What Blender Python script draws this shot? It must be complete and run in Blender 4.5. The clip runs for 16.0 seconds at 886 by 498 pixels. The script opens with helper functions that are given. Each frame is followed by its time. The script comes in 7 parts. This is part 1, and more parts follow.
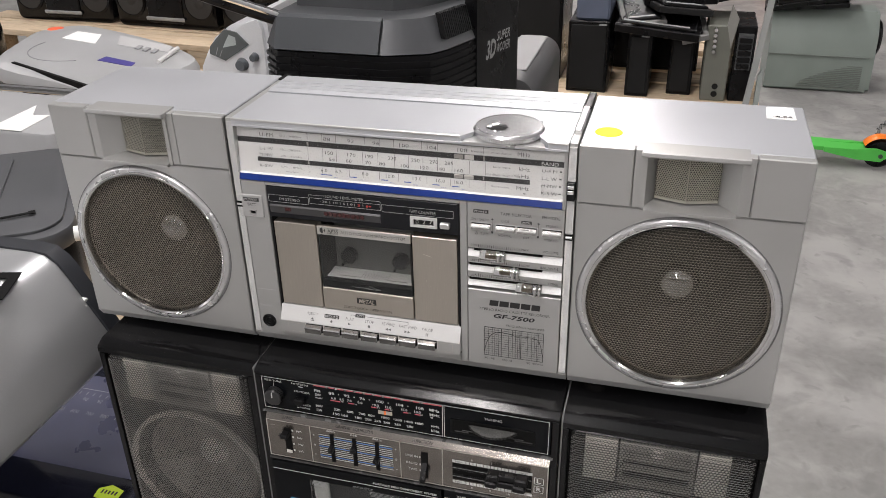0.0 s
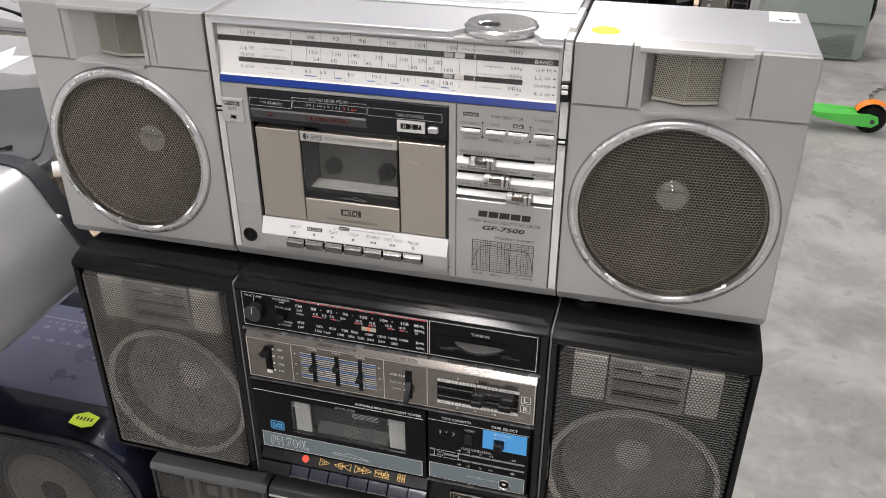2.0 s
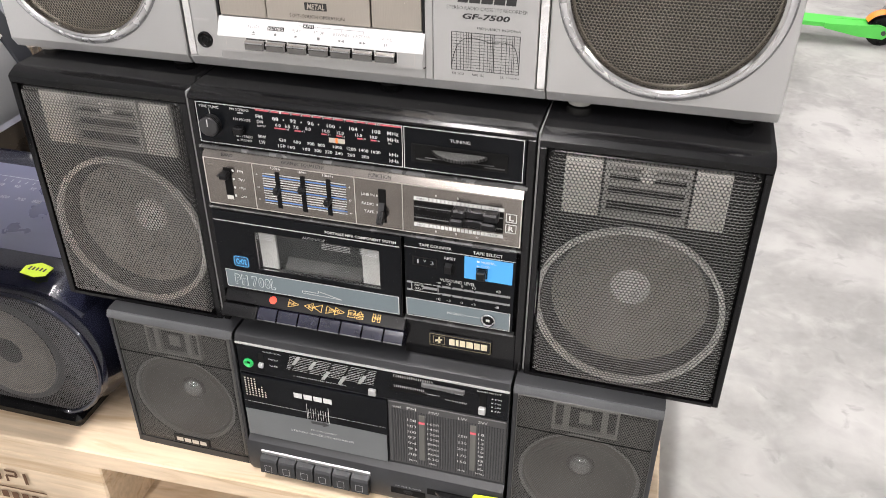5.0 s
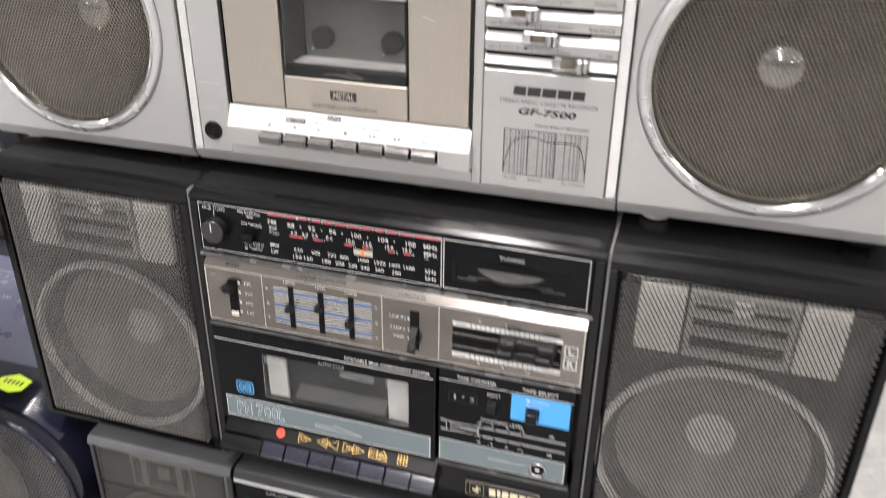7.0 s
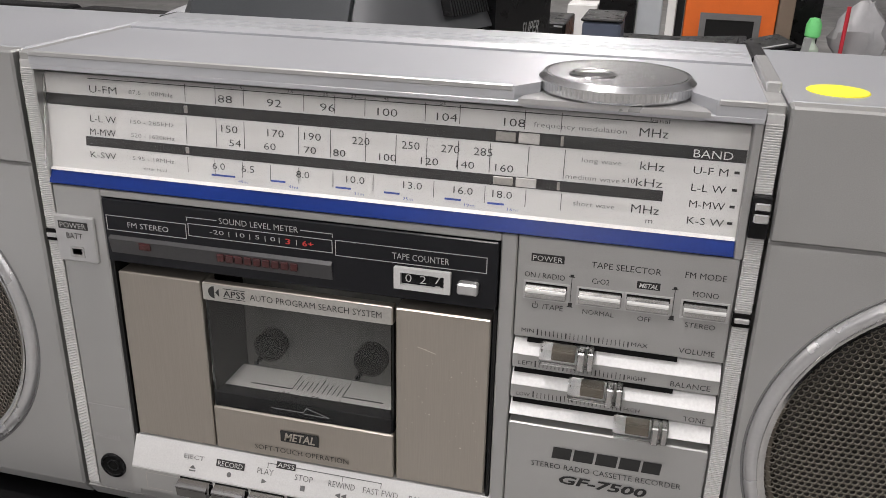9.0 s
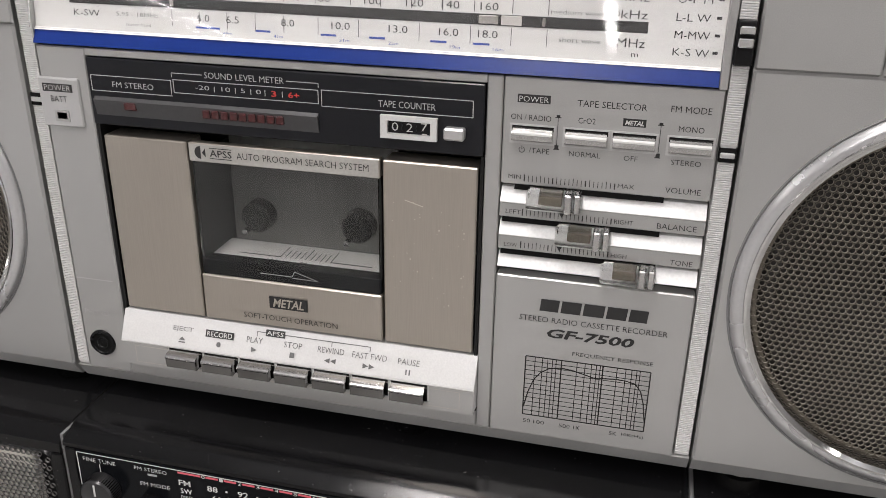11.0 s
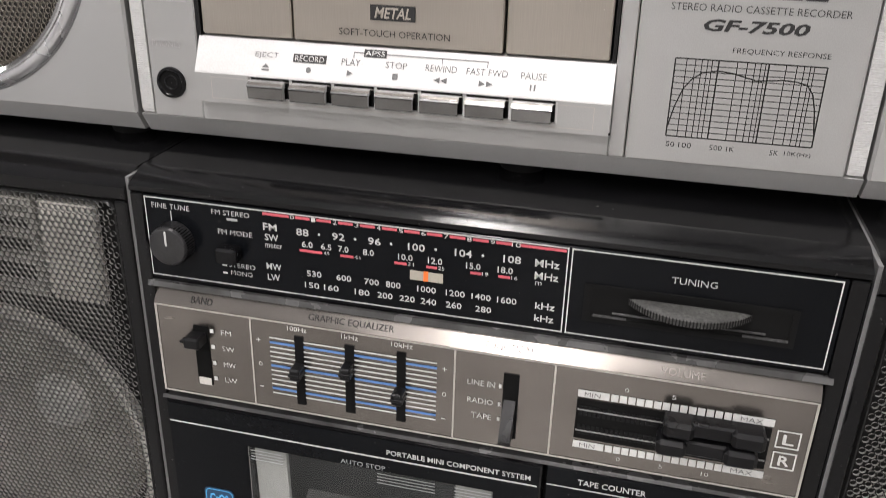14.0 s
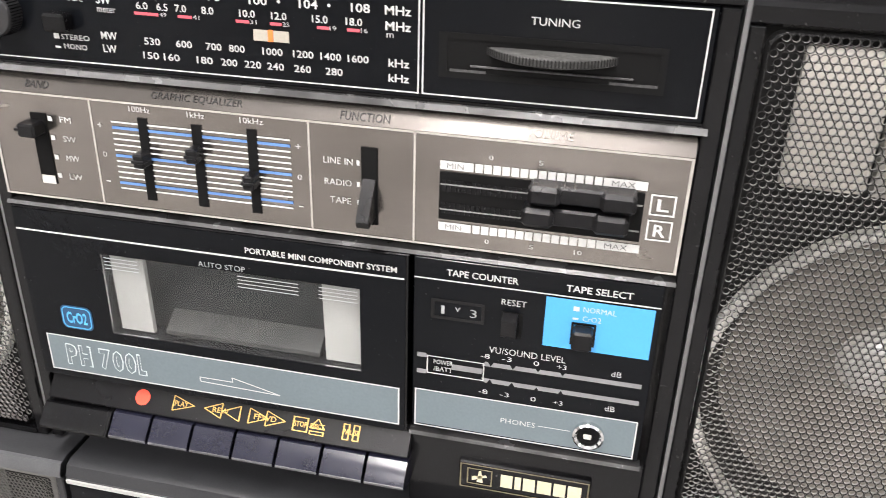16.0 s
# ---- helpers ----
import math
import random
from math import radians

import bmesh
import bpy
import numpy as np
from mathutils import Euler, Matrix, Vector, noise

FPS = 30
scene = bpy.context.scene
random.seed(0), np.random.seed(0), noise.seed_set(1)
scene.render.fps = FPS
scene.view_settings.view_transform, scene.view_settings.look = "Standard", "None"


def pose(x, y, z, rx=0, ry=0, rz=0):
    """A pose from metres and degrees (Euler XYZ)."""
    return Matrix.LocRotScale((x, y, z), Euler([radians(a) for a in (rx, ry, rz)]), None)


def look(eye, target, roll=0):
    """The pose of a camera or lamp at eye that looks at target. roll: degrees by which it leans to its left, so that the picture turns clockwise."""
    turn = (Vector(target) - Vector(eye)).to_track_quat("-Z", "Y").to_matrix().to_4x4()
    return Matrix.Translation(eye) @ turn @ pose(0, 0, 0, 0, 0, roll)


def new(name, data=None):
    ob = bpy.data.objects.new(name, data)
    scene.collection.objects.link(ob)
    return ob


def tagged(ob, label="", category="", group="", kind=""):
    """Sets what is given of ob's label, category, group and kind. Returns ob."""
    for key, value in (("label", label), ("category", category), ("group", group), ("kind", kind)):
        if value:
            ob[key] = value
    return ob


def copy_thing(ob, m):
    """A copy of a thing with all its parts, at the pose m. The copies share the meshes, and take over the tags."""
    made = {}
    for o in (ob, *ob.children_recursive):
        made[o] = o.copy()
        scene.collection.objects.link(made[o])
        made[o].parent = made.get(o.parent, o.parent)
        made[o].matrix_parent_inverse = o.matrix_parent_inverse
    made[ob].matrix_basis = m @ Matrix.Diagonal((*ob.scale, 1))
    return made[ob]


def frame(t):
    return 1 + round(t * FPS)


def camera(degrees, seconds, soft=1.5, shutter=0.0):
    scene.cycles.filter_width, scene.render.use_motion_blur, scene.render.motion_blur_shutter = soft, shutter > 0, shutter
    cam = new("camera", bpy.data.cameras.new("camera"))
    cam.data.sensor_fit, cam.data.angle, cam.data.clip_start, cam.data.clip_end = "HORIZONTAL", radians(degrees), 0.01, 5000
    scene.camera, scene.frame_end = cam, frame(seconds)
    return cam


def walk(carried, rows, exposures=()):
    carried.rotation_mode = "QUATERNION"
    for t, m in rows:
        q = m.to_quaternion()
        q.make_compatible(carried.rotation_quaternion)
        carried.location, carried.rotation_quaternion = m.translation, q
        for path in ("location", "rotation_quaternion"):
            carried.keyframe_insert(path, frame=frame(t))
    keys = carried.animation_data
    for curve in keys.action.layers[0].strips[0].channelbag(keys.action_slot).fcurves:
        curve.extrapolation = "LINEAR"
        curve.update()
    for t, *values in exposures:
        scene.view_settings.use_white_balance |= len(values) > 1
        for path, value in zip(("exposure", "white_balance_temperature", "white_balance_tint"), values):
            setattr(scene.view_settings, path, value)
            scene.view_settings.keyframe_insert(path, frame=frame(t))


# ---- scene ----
cam = camera(54.7, 16.0, soft=0.6, shutter=0.35)
PATH = [
    (0.0, (0.19618, -0.55223, 1.08384), (-0.16543, 0.7169, 0.37071), -1.04),
    (0.5, (0.1937, -0.55493, 1.0683), (-0.16359, 0.71753, 0.35895), -0.62),
    (1.0, (0.19432, -0.55237, 1.05475), (-0.15856, 0.71335, 0.33127), -0.39),
    (1.5, (0.1914, -0.55406, 1.04538), (-0.14591, 0.70364, 0.30078), 0.13),
    (2.0, (0.19717, -0.55599, 1.02831), (-0.13872, 0.6988, 0.27819), 0.26),
    (2.5, (0.20094, -0.55586, 1.01577), (-0.12667, 0.69332, 0.25274), 0.42),
    (3.0, (0.20465, -0.55173, 1.00067), (-0.12733, 0.69148, 0.22981), 0.26),
    (3.5, (0.20646, -0.54819, 0.97685), (-0.12023, 0.6853, 0.18832), 0.23),
    (4.0, (0.20946, -0.54918, 0.95196), (-0.10939, 0.6714, 0.14046), 0.12),
    (4.2, (0.21125, -0.54884, 0.94368), (-0.1082, 0.665, 0.12237), 0.13),
    (6.3, (0.2131, -0.53437, 0.85672), (-0.12642, 0.67683, 0.03958), 0.43),
    (6.5, (0.20774, -0.51772, 0.86015), (-0.14573, 0.70772, 0.07063), 0.42),
    (7.0, (0.16884, -0.45072, 0.87608), (-0.20408, 0.81869, 0.16931), 0.94),
    (7.5, (0.11424, -0.37931, 0.90405), (-0.23374, 0.92265, 0.24541), 1.98),
    (8.0, (0.08004, -0.30225, 0.89997), (-0.26127, 1.02139, 0.28233), 2.11),
    (8.5, (0.08453, -0.27488, 0.89878), (-0.26288, 1.06843, 0.32886), 1.93),
    (9.0, (0.09733, -0.26952, 0.92297), (-0.2321, 1.07562, 0.34672), 1.64),
    (9.5, (0.09796, -0.28175, 0.90028), (-0.22624, 1.06102, 0.31558), 1.65),
    (10.0, (0.10112, -0.28998, 0.89033), (-0.2152, 1.0434, 0.28038), 1.48),
    (10.2, (0.10108, -0.29267, 0.8839), (-0.21141, 1.04232, 0.27549), 1.56),
    (12.3, (0.11329, -0.27567, 0.87664), (-0.19961, 1.0637, 0.27816), 0.74),
    (12.5, (0.10614, -0.27813, 0.88082), (-0.19807, 1.05252, 0.25886), 0.76),
    (12.7, (0.09979, -0.28665, 0.86341), (-0.20693, 1.04334, 0.23296), 0.79),
    (13.0, (0.08565, -0.29474, 0.82468), (-0.23213, 1.03183, 0.20081), 0.67),
    (13.5, (0.06718, -0.29572, 0.78218), (-0.25941, 1.03343, 0.16842), 1.03),
    (14.0, (0.0644, -0.29516, 0.76704), (-0.25141, 1.03196, 0.14332), 1.6),
    (14.5, (0.07703, -0.29035, 0.74239), (-0.2181, 1.03231, 0.09937), 1.97),
    (15.0, (0.08339, -0.29025, 0.72559), (-0.19361, 1.02914, 0.06796), 2.28),
    (15.5, (0.09063, -0.29481, 0.70641), (-0.17003, 1.02224, 0.0375), 2.29),
    (16.0, (0.10883, -0.29073, 0.69523), (-0.16599, 1.02266, 0.0248), 1.81),
]
walk(cam, [(t, look(eye, target, roll)) for t, eye, target, roll in PATH],
     exposures=[(0.0, -0.72), (2.0, -0.45), (3.5, -0.02), (4.2, 0.18), (6.3, 0.4), (7.0, 0.36), (7.5, -0.18), (8.0, -0.45), (8.5, -0.65), (9.0, -0.8), (9.5, -0.8), (10.2, -0.55), (12.3, -0.45), (13.0, -0.45), (14.0, -0.1), (14.5, 0.24), (15.0, 0.38), (15.5, 0.62), (16.0, 0.76)])


# ---- world and lamps ----
world = bpy.data.worlds.new("hall_air")
scene.world = world
world.use_nodes = True
world.node_tree.nodes["Background"].inputs[0].default_value = (0.80, 0.84, 0.90, 1)
world.node_tree.nodes["Background"].inputs[1].default_value = 0.02

HALL_TOP = 3.6
CEILING = 4.4


def lamp(x, y, length, width, turn, watts, upward=False):
    light = bpy.data.lights.new("tube_light", "AREA")
    light.shape, light.size, light.size_y, light.energy = "RECTANGLE", length, width, watts
    light.color = (1.0, 0.945, 0.932)
    ob = new("tube_light", light)
    ob.matrix_world = pose(x, y, HALL_TOP - (0.08 if upward else 0.16), 180 if upward else 0, 0, turn)
    return ob


LAMPS = [(-0.45, y) for y in (-11.0, -7.6, -4.2, -0.8, 2.6, 6.0)] + [(x, y) for x in (-7.1, 6.2) for y in (-13.2, -10.6, -6.8, -3.4, 0.0, 3.4)]
for lx, ly in LAMPS:
    lamp(lx, ly, 2.3, 0.16, 90, 118)
    # Fill lamp added above each housing, pointing up to brighten the ceiling.
    lamp(lx, ly, 2.3, 0.12, 90, 34, True)


# ---- materials ----
def mat(name, color, rough=0.5, metal=0.0, grain=0.06, stain=0.10, fine=900.0, coarse=18.0, bump=0.0, coat=0.0, rv=0.10, spec=0.5, stretch=None, per_piece=0.0, glow=0.0):
    """A surface with variation at two scales: grain and stains."""
    m = bpy.data.materials.new(name)
    m.use_nodes = True
    nt = m.node_tree
    b = nt.nodes["Principled BSDF"]
    b.inputs["Metallic"].default_value = metal
    b.inputs["Coat Weight"].default_value = coat
    b.inputs["Coat Roughness"].default_value = 0.04
    b.inputs["Specular IOR Level"].default_value = spec
    tc = nt.nodes.new("ShaderNodeTexCoord")
    mp = nt.nodes.new("ShaderNodeMapping")
    if stretch:
        mp.inputs["Scale"].default_value = stretch
    nt.links.new(tc.outputs["Object"], mp.inputs[0])

    def noise_tex(scale, detail):
        n = nt.nodes.new("ShaderNodeTexNoise")
        n.inputs["Scale"].default_value = scale
        n.inputs["Detail"].default_value = detail
        nt.links.new(mp.outputs[0], n.inputs["Vector"])
        return n

    def ranged(n, lo, hi):
        r = nt.nodes.new("ShaderNodeMapRange")
        r.inputs[1].default_value, r.inputs[2].default_value = 0.3, 0.7
        r.inputs[3].default_value, r.inputs[4].default_value = lo, hi
        nt.links.new(n, r.inputs[0])
        return r.outputs[0]

    f, c = noise_tex(fine, 3), noise_tex(coarse, 6)
    mul = nt.nodes.new("ShaderNodeMath")
    mul.operation = "MULTIPLY"
    nt.links.new(ranged(f.outputs[0], 1 - grain, 1 + grain), mul.inputs[0])
    nt.links.new(ranged(c.outputs[0], 1 - stain, 1 + stain * 0.6), mul.inputs[1])
    value = mul.outputs[0]
    if per_piece:
        info = nt.nodes.new("ShaderNodeObjectInfo")
        again = nt.nodes.new("ShaderNodeMath")
        again.operation = "MULTIPLY"
        nt.links.new(value, again.inputs[0])
        r = nt.nodes.new("ShaderNodeMapRange")
        r.inputs[3].default_value, r.inputs[4].default_value = 1 - per_piece, 1 + per_piece
        nt.links.new(info.outputs["Random"], r.inputs[0])
        nt.links.new(r.outputs[0], again.inputs[1])
        value = again.outputs[0]
    vec = nt.nodes.new("ShaderNodeVectorMath")
    vec.operation = "SCALE"
    vec.inputs[0].default_value = color
    nt.links.new(value, vec.inputs["Scale"])
    nt.links.new(vec.outputs[0], b.inputs["Base Color"])
    nt.links.new(ranged(c.outputs[0], max(0.02, rough * (1 - rv)), min(1.0, rough * (1 + rv))), b.inputs["Roughness"])
    if bump:
        bp = nt.nodes.new("ShaderNodeBump")
        bp.inputs["Strength"].default_value = bump
        bp.inputs["Distance"].default_value = 0.001
        nt.links.new(f.outputs[0], bp.inputs["Height"])
        nt.links.new(bp.outputs[0], b.inputs["Normal"])
    if glow:
        b.inputs["Emission Color"].default_value = (*color, 1)
        b.inputs["Emission Strength"].default_value = glow
    return m


def clear(name, color, rough=0.02, ior=1.45):
    m = bpy.data.materials.new(name)
    m.use_nodes = True
    b = m.node_tree.nodes["Principled BSDF"]
    b.inputs["Base Color"].default_value = (*color, 1)
    b.inputs["Transmission Weight"].default_value = 1.0
    b.inputs["Roughness"].default_value = rough
    b.inputs["IOR"].default_value = ior
    return m


def wood(name, light_c, dark_c):
    m = mat(name, light_c, rough=0.72, grain=0.10, stain=0.22, fine=160, coarse=7, bump=0.35, stretch=(0.12, 1, 1), per_piece=0.12)
    nt = m.node_tree
    b = nt.nodes["Principled BSDF"]
    src = b.inputs["Base Color"].links[0].from_socket
    mp = [n for n in nt.nodes if n.type == "MAPPING"][0]
    w = nt.nodes.new("ShaderNodeTexNoise")
    w.inputs["Scale"].default_value = 55
    w.inputs["Detail"].default_value = 5
    w.inputs["Distortion"].default_value = 1.2
    nt.links.new(mp.outputs[0], w.inputs["Vector"])
    r = nt.nodes.new("ShaderNodeMapRange")
    r.inputs[1].default_value, r.inputs[2].default_value = 0.5, 0.72
    nt.links.new(w.outputs[0], r.inputs[0])
    mix = nt.nodes.new("ShaderNodeMix")
    mix.data_type = "RGBA"
    nt.links.new(r.outputs[0], mix.inputs["Factor"])
    nt.links.new(src, mix.inputs["A"])
    mix.inputs["B"].default_value = (*dark_c, 1)
    nt.links.new(mix.outputs["Result"], b.inputs["Base Color"])
    return m


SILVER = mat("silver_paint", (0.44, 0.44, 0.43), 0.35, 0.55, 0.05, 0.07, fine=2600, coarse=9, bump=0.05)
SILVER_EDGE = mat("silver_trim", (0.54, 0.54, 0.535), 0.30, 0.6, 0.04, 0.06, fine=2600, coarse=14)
# Same silver made lighter and bluer: ceiling light painted into the tops.
SILVER_TOP_LIT = mat("silver_top_lit", (0.565, 0.578, 0.605), 0.30, 0.5, 0.05, 0.07, fine=2600, coarse=9, bump=0.03)
# Raised above plain silver to paint in light reaching the underside.
SILVER_LOW_LIT = mat("silver_underside_lit", (0.52, 0.52, 0.51), 0.45, 0.4, 0.05, 0.10, fine=2600, coarse=12)
DIAL_WHITE = mat("dial_white", (0.49, 0.492, 0.48), 0.5, 0.0, 0.02, 0.04, spec=0.3)
WHITE_METAL = mat("bright_aluminium", (0.60, 0.60, 0.592), 0.44, 0.15, 0.05, 0.06, fine=1500, coarse=24)
TAN_METAL = mat("champagne_aluminium", (0.43, 0.394, 0.345), 0.30, 0.75, 0.035, 0.06, fine=3200, coarse=10, stretch=(1, 1, 0.03))
RING_SATIN = mat("satin_ring", (0.58, 0.58, 0.585), 0.27, 0.7, 0.03, 0.06, coarse=30)
RING_CHROME = mat("polished_ring", (0.66, 0.655, 0.645), 0.09, 1.0, 0.02, 0.06, coarse=30, rv=0.4)
CHROME = mat("chrome", (0.80, 0.80, 0.80), 0.07, 1.0, 0.01, 0.05, coarse=30, rv=0.5)
# Coarse blotches in the colour stand in for uneven reflections on the strip.
STEEL = mat("brushed_steel", (0.235, 0.215, 0.197), 0.20, 0.95, 0.05, 0.24, fine=1600, coarse=34, stretch=(0.35, 1, 1), rv=0.55, bump=0.02)
STEEL_EDGE = mat("polished_steel_edge", (0.56, 0.53, 0.49), 0.32, 0.6, 0.04, 0.10, coarse=40)
BLUE = mat("blue_stripe", (0.006, 0.026, 0.17), 0.30, 0.0, 0.04, 0.08, spec=0.2)
INK = mat("black_print", (0.02, 0.02, 0.02), 0.5, 0, 0.1, 0.1)
INK_GREY = mat("grey_print", (0.12, 0.12, 0.12), 0.5, 0, 0.1, 0.1)
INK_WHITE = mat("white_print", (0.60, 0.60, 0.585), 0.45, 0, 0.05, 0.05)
INK_DULL = mat("dull_white_print", (0.36, 0.37, 0.37), 0.5, 0, 0.05, 0.15)
INK_RED = mat("red_print", (0.50, 0.035, 0.03), 0.5, 0, 0.05, 0.05)
INK_PINK = mat("pink_red_print", (0.62, 0.10, 0.13), 0.5, 0, 0.05, 0.05)
INK_BLUE = mat("light_blue_print", (0.10, 0.22, 0.50), 0.45, 0, 0.05, 0.05)
INK_GOLD = mat("gold_print", (0.62, 0.40, 0.11), 0.4, 0.3, 0.05, 0.05)
INK_ORANGE = mat("orange_pointer", (0.95, 0.20, 0.04), 0.5, 0, 0.05, 0.05)
BLACK_GLOSS = mat("black_gloss_plastic", (0.0045, 0.0045, 0.005), 0.13, 0, 0.1, 0.25, fine=1800, coarse=25, bump=0.03, rv=0.5, spec=0.27)
BLACK_SATIN = mat("black_satin_plastic", (0.0055, 0.0055, 0.0062), 0.30, 0, 0.1, 0.25, fine=1800, coarse=25, bump=0.10, rv=0.25, spec=0.22)
BLACK_FLAT = mat("black_flat_plastic", (0.009, 0.009, 0.009), 0.60, 0, 0.1, 0.2, fine=1400, coarse=20, bump=0.10, spec=0.25)
BLACK_HOLE = mat("dark_cavity", (0.005, 0.005, 0.005), 0.8, 0, 0.1, 0.2, spec=0.15)
PANEL_BLACK = mat("black_panel_print", (0.0042, 0.0048, 0.006), 0.16, 0, 0.05, 0.12, coarse=14, rv=0.4, spec=0.12)
PANEL_GREY = mat("slate_grey_panel", (0.13, 0.165, 0.18), 0.30, 0, 0.05, 0.08, coarse=14)
PANEL_BLUE = mat("sky_blue_panel", (0.07, 0.36, 0.78), 0.40, 0, 0.03, 0.05)
GRILLE_BROWN = mat("dark_brown_grille", (0.16, 0.144, 0.118), 0.30, 0.5, 0.1, 0.2, coarse=14)
GRILLE_BLACK = mat("black_grille", (0.012, 0.012, 0.012), 0.24, 0.1, 0.1, 0.25, coarse=14, rv=0.3, spec=0.42)
# Hole walls paler than the sheet, painting in highlights on their lower rims.
HOLE_GLINT = mat("glint_hole_wall", (0.37, 0.364, 0.348), 0.35, 0.35, 0.1, 0.25, coarse=40)
HOLE_GLINT_DIM = mat("dull_glint_hole_wall", (0.42, 0.39, 0.34), 0.35, 0.35, 0.1, 0.25, coarse=40)
GRILLE_GREY = mat("charcoal_grille", (0.115, 0.113, 0.107), 0.34, 0.4, 0.1, 0.2, coarse=14)
HORN_MESH = mat("beige_grey_mesh", (0.45, 0.435, 0.375), 0.42, 0.55, 0.05, 0.10)
CONE = mat("paper_cone", (0.030, 0.028, 0.026), 0.8, 0, 0.15, 0.2, fine=700, coarse=30, bump=0.2)
CONE_PALE = mat("pale_grey_cone", (0.35, 0.325, 0.29), 0.7, 0, 0.12, 0.15, fine=700, coarse=30, bump=0.2)
CONE_RING = mat("pale_ring", (0.88, 0.86, 0.81), 0.5, 0.1, 0.06, 0.1)
SATIN_METAL = mat("satin_metal", (0.48, 0.475, 0.465), 0.24, 0.9, 0.06, 0.08, fine=2200, coarse=20, stretch=(0.05, 1, 1))
# Pale, barely metallic base paints in the bright gleam of the domes.
DOME_PALE = mat("pale_gleam_dome", (0.88, 0.87, 0.84), 0.30, 0.25, 0.04, 0.08)
DOME = mat("silver_dome", (0.58, 0.58, 0.57), 0.10, 0.95, 0.04, 0.10, rv=0.4)
HORN_PLATE = mat("pale_horn_plate", (0.78, 0.75, 0.69), 0.5, 0.1, 0.06, 0.1)
GREY_INSIDE = mat("grey_mechanism", (0.125, 0.125, 0.12), 0.40, 0.5, 0.08, 0.2, fine=900, coarse=30, stretch=(1, 1, 0.06))
PALE_INSIDE = mat("pale_mechanism", (0.62, 0.60, 0.56), 0.5, 0.0, 0.06, 0.15, coarse=40)
SMOKE = clear("smoked_window", (0.66, 0.67, 0.67))
SMOKE_DARK = clear("dark_smoked_window", (0.50, 0.52, 0.53))
CLEAR = clear("clear_plastic", (0.93, 0.94, 0.94), 0.05)
COVER = clear("scale_cover", (0.99, 0.99, 0.99), 0.015, 1.28)
YELLOW = mat("yellow_sticker", (0.78, 0.72, 0.02), 0.6, 0, 0.04, 0.06)
LIME = mat("lime_price_tag", (0.66, 0.86, 0.04), 0.6, 0, 0.04, 0.06)
PAPER = mat("white_paper", (0.82, 0.82, 0.80), 0.7, 0, 0.03, 0.05)
RED_LED = mat("red_lens", (0.05, 0.005, 0.006), 0.25, 0, 0.05, 0.1, coat=0.5)
GREEN_JACK = mat("green_plastic", (0.02, 0.42, 0.10), 0.4, 0, 0.05, 0.05)
PINE = wood("pine_board", (0.64, 0.51, 0.36), (0.46, 0.33, 0.20))




def dusty(m, scale, lo, hi, tone, most=0.8):
    """Fine specks of dust lying on a surface."""
    nt = m.node_tree
    b = nt.nodes["Principled BSDF"]
    n = nt.nodes.new("ShaderNodeTexNoise")
    n.inputs["Scale"].default_value = scale
    n.inputs["Detail"].default_value = 2
    tc = [k for k in nt.nodes if k.type == "TEX_COORD"][0]
    nt.links.new(tc.outputs["Object"], n.inputs["Vector"])
    r = nt.nodes.new("ShaderNodeMapRange")
    r.inputs[1].default_value, r.inputs[2].default_value, r.inputs[4].default_value = lo, hi, most
    nt.links.new(n.outputs[0], r.inputs[0])
    for name, value in (("Base Color", (*tone, 1)), ("Roughness", 0.8)):
        src = b.inputs[name].links[0].from_socket
        mix = nt.nodes.new("ShaderNodeMix")
        if name == "Base Color":
            mix.data_type = "RGBA"
        a, c = ("A", "B")
        kind = "RGBA" if name == "Base Color" else "VALUE"
        ins = [k for k in mix.inputs if k.type == kind and k.name in (a, c)]
        out = [k for k in mix.outputs if k.type == kind][0]
        nt.links.new(r.outputs[0], mix.inputs[0])
        nt.links.new(src, ins[0])
        ins[1].default_value = value
        nt.links.new(out, b.inputs[name])


dusty(BLACK_GLOSS, 800, 0.70, 0.80, (0.16, 0.155, 0.15), 0.5)
dusty(PANEL_BLACK, 900, 0.72, 0.80, (0.14, 0.14, 0.135), 0.4)
dusty(BLACK_SATIN, 800, 0.71, 0.80, (0.15, 0.15, 0.145), 0.4)
KEY_METAL = mat("key_metal", (0.40, 0.395, 0.39), 0.20, 0.95, 0.06, 0.08, fine=2200, coarse=20, stretch=(0.05, 1, 1))
CHARCOAL_LIP = mat("pale_key_edge", (0.055, 0.055, 0.06), 0.35, 0, 0.3, 0.3, fine=900, coarse=60)
# Blue in this black paints in the bluish ceiling reflection on the keys.
KEY_BLACK = mat("black_key_plastic", (0.014, 0.0145, 0.026), 0.16, 0, 0.05, 0.10, fine=1800, coarse=60, rv=0.15, spec=0.6)


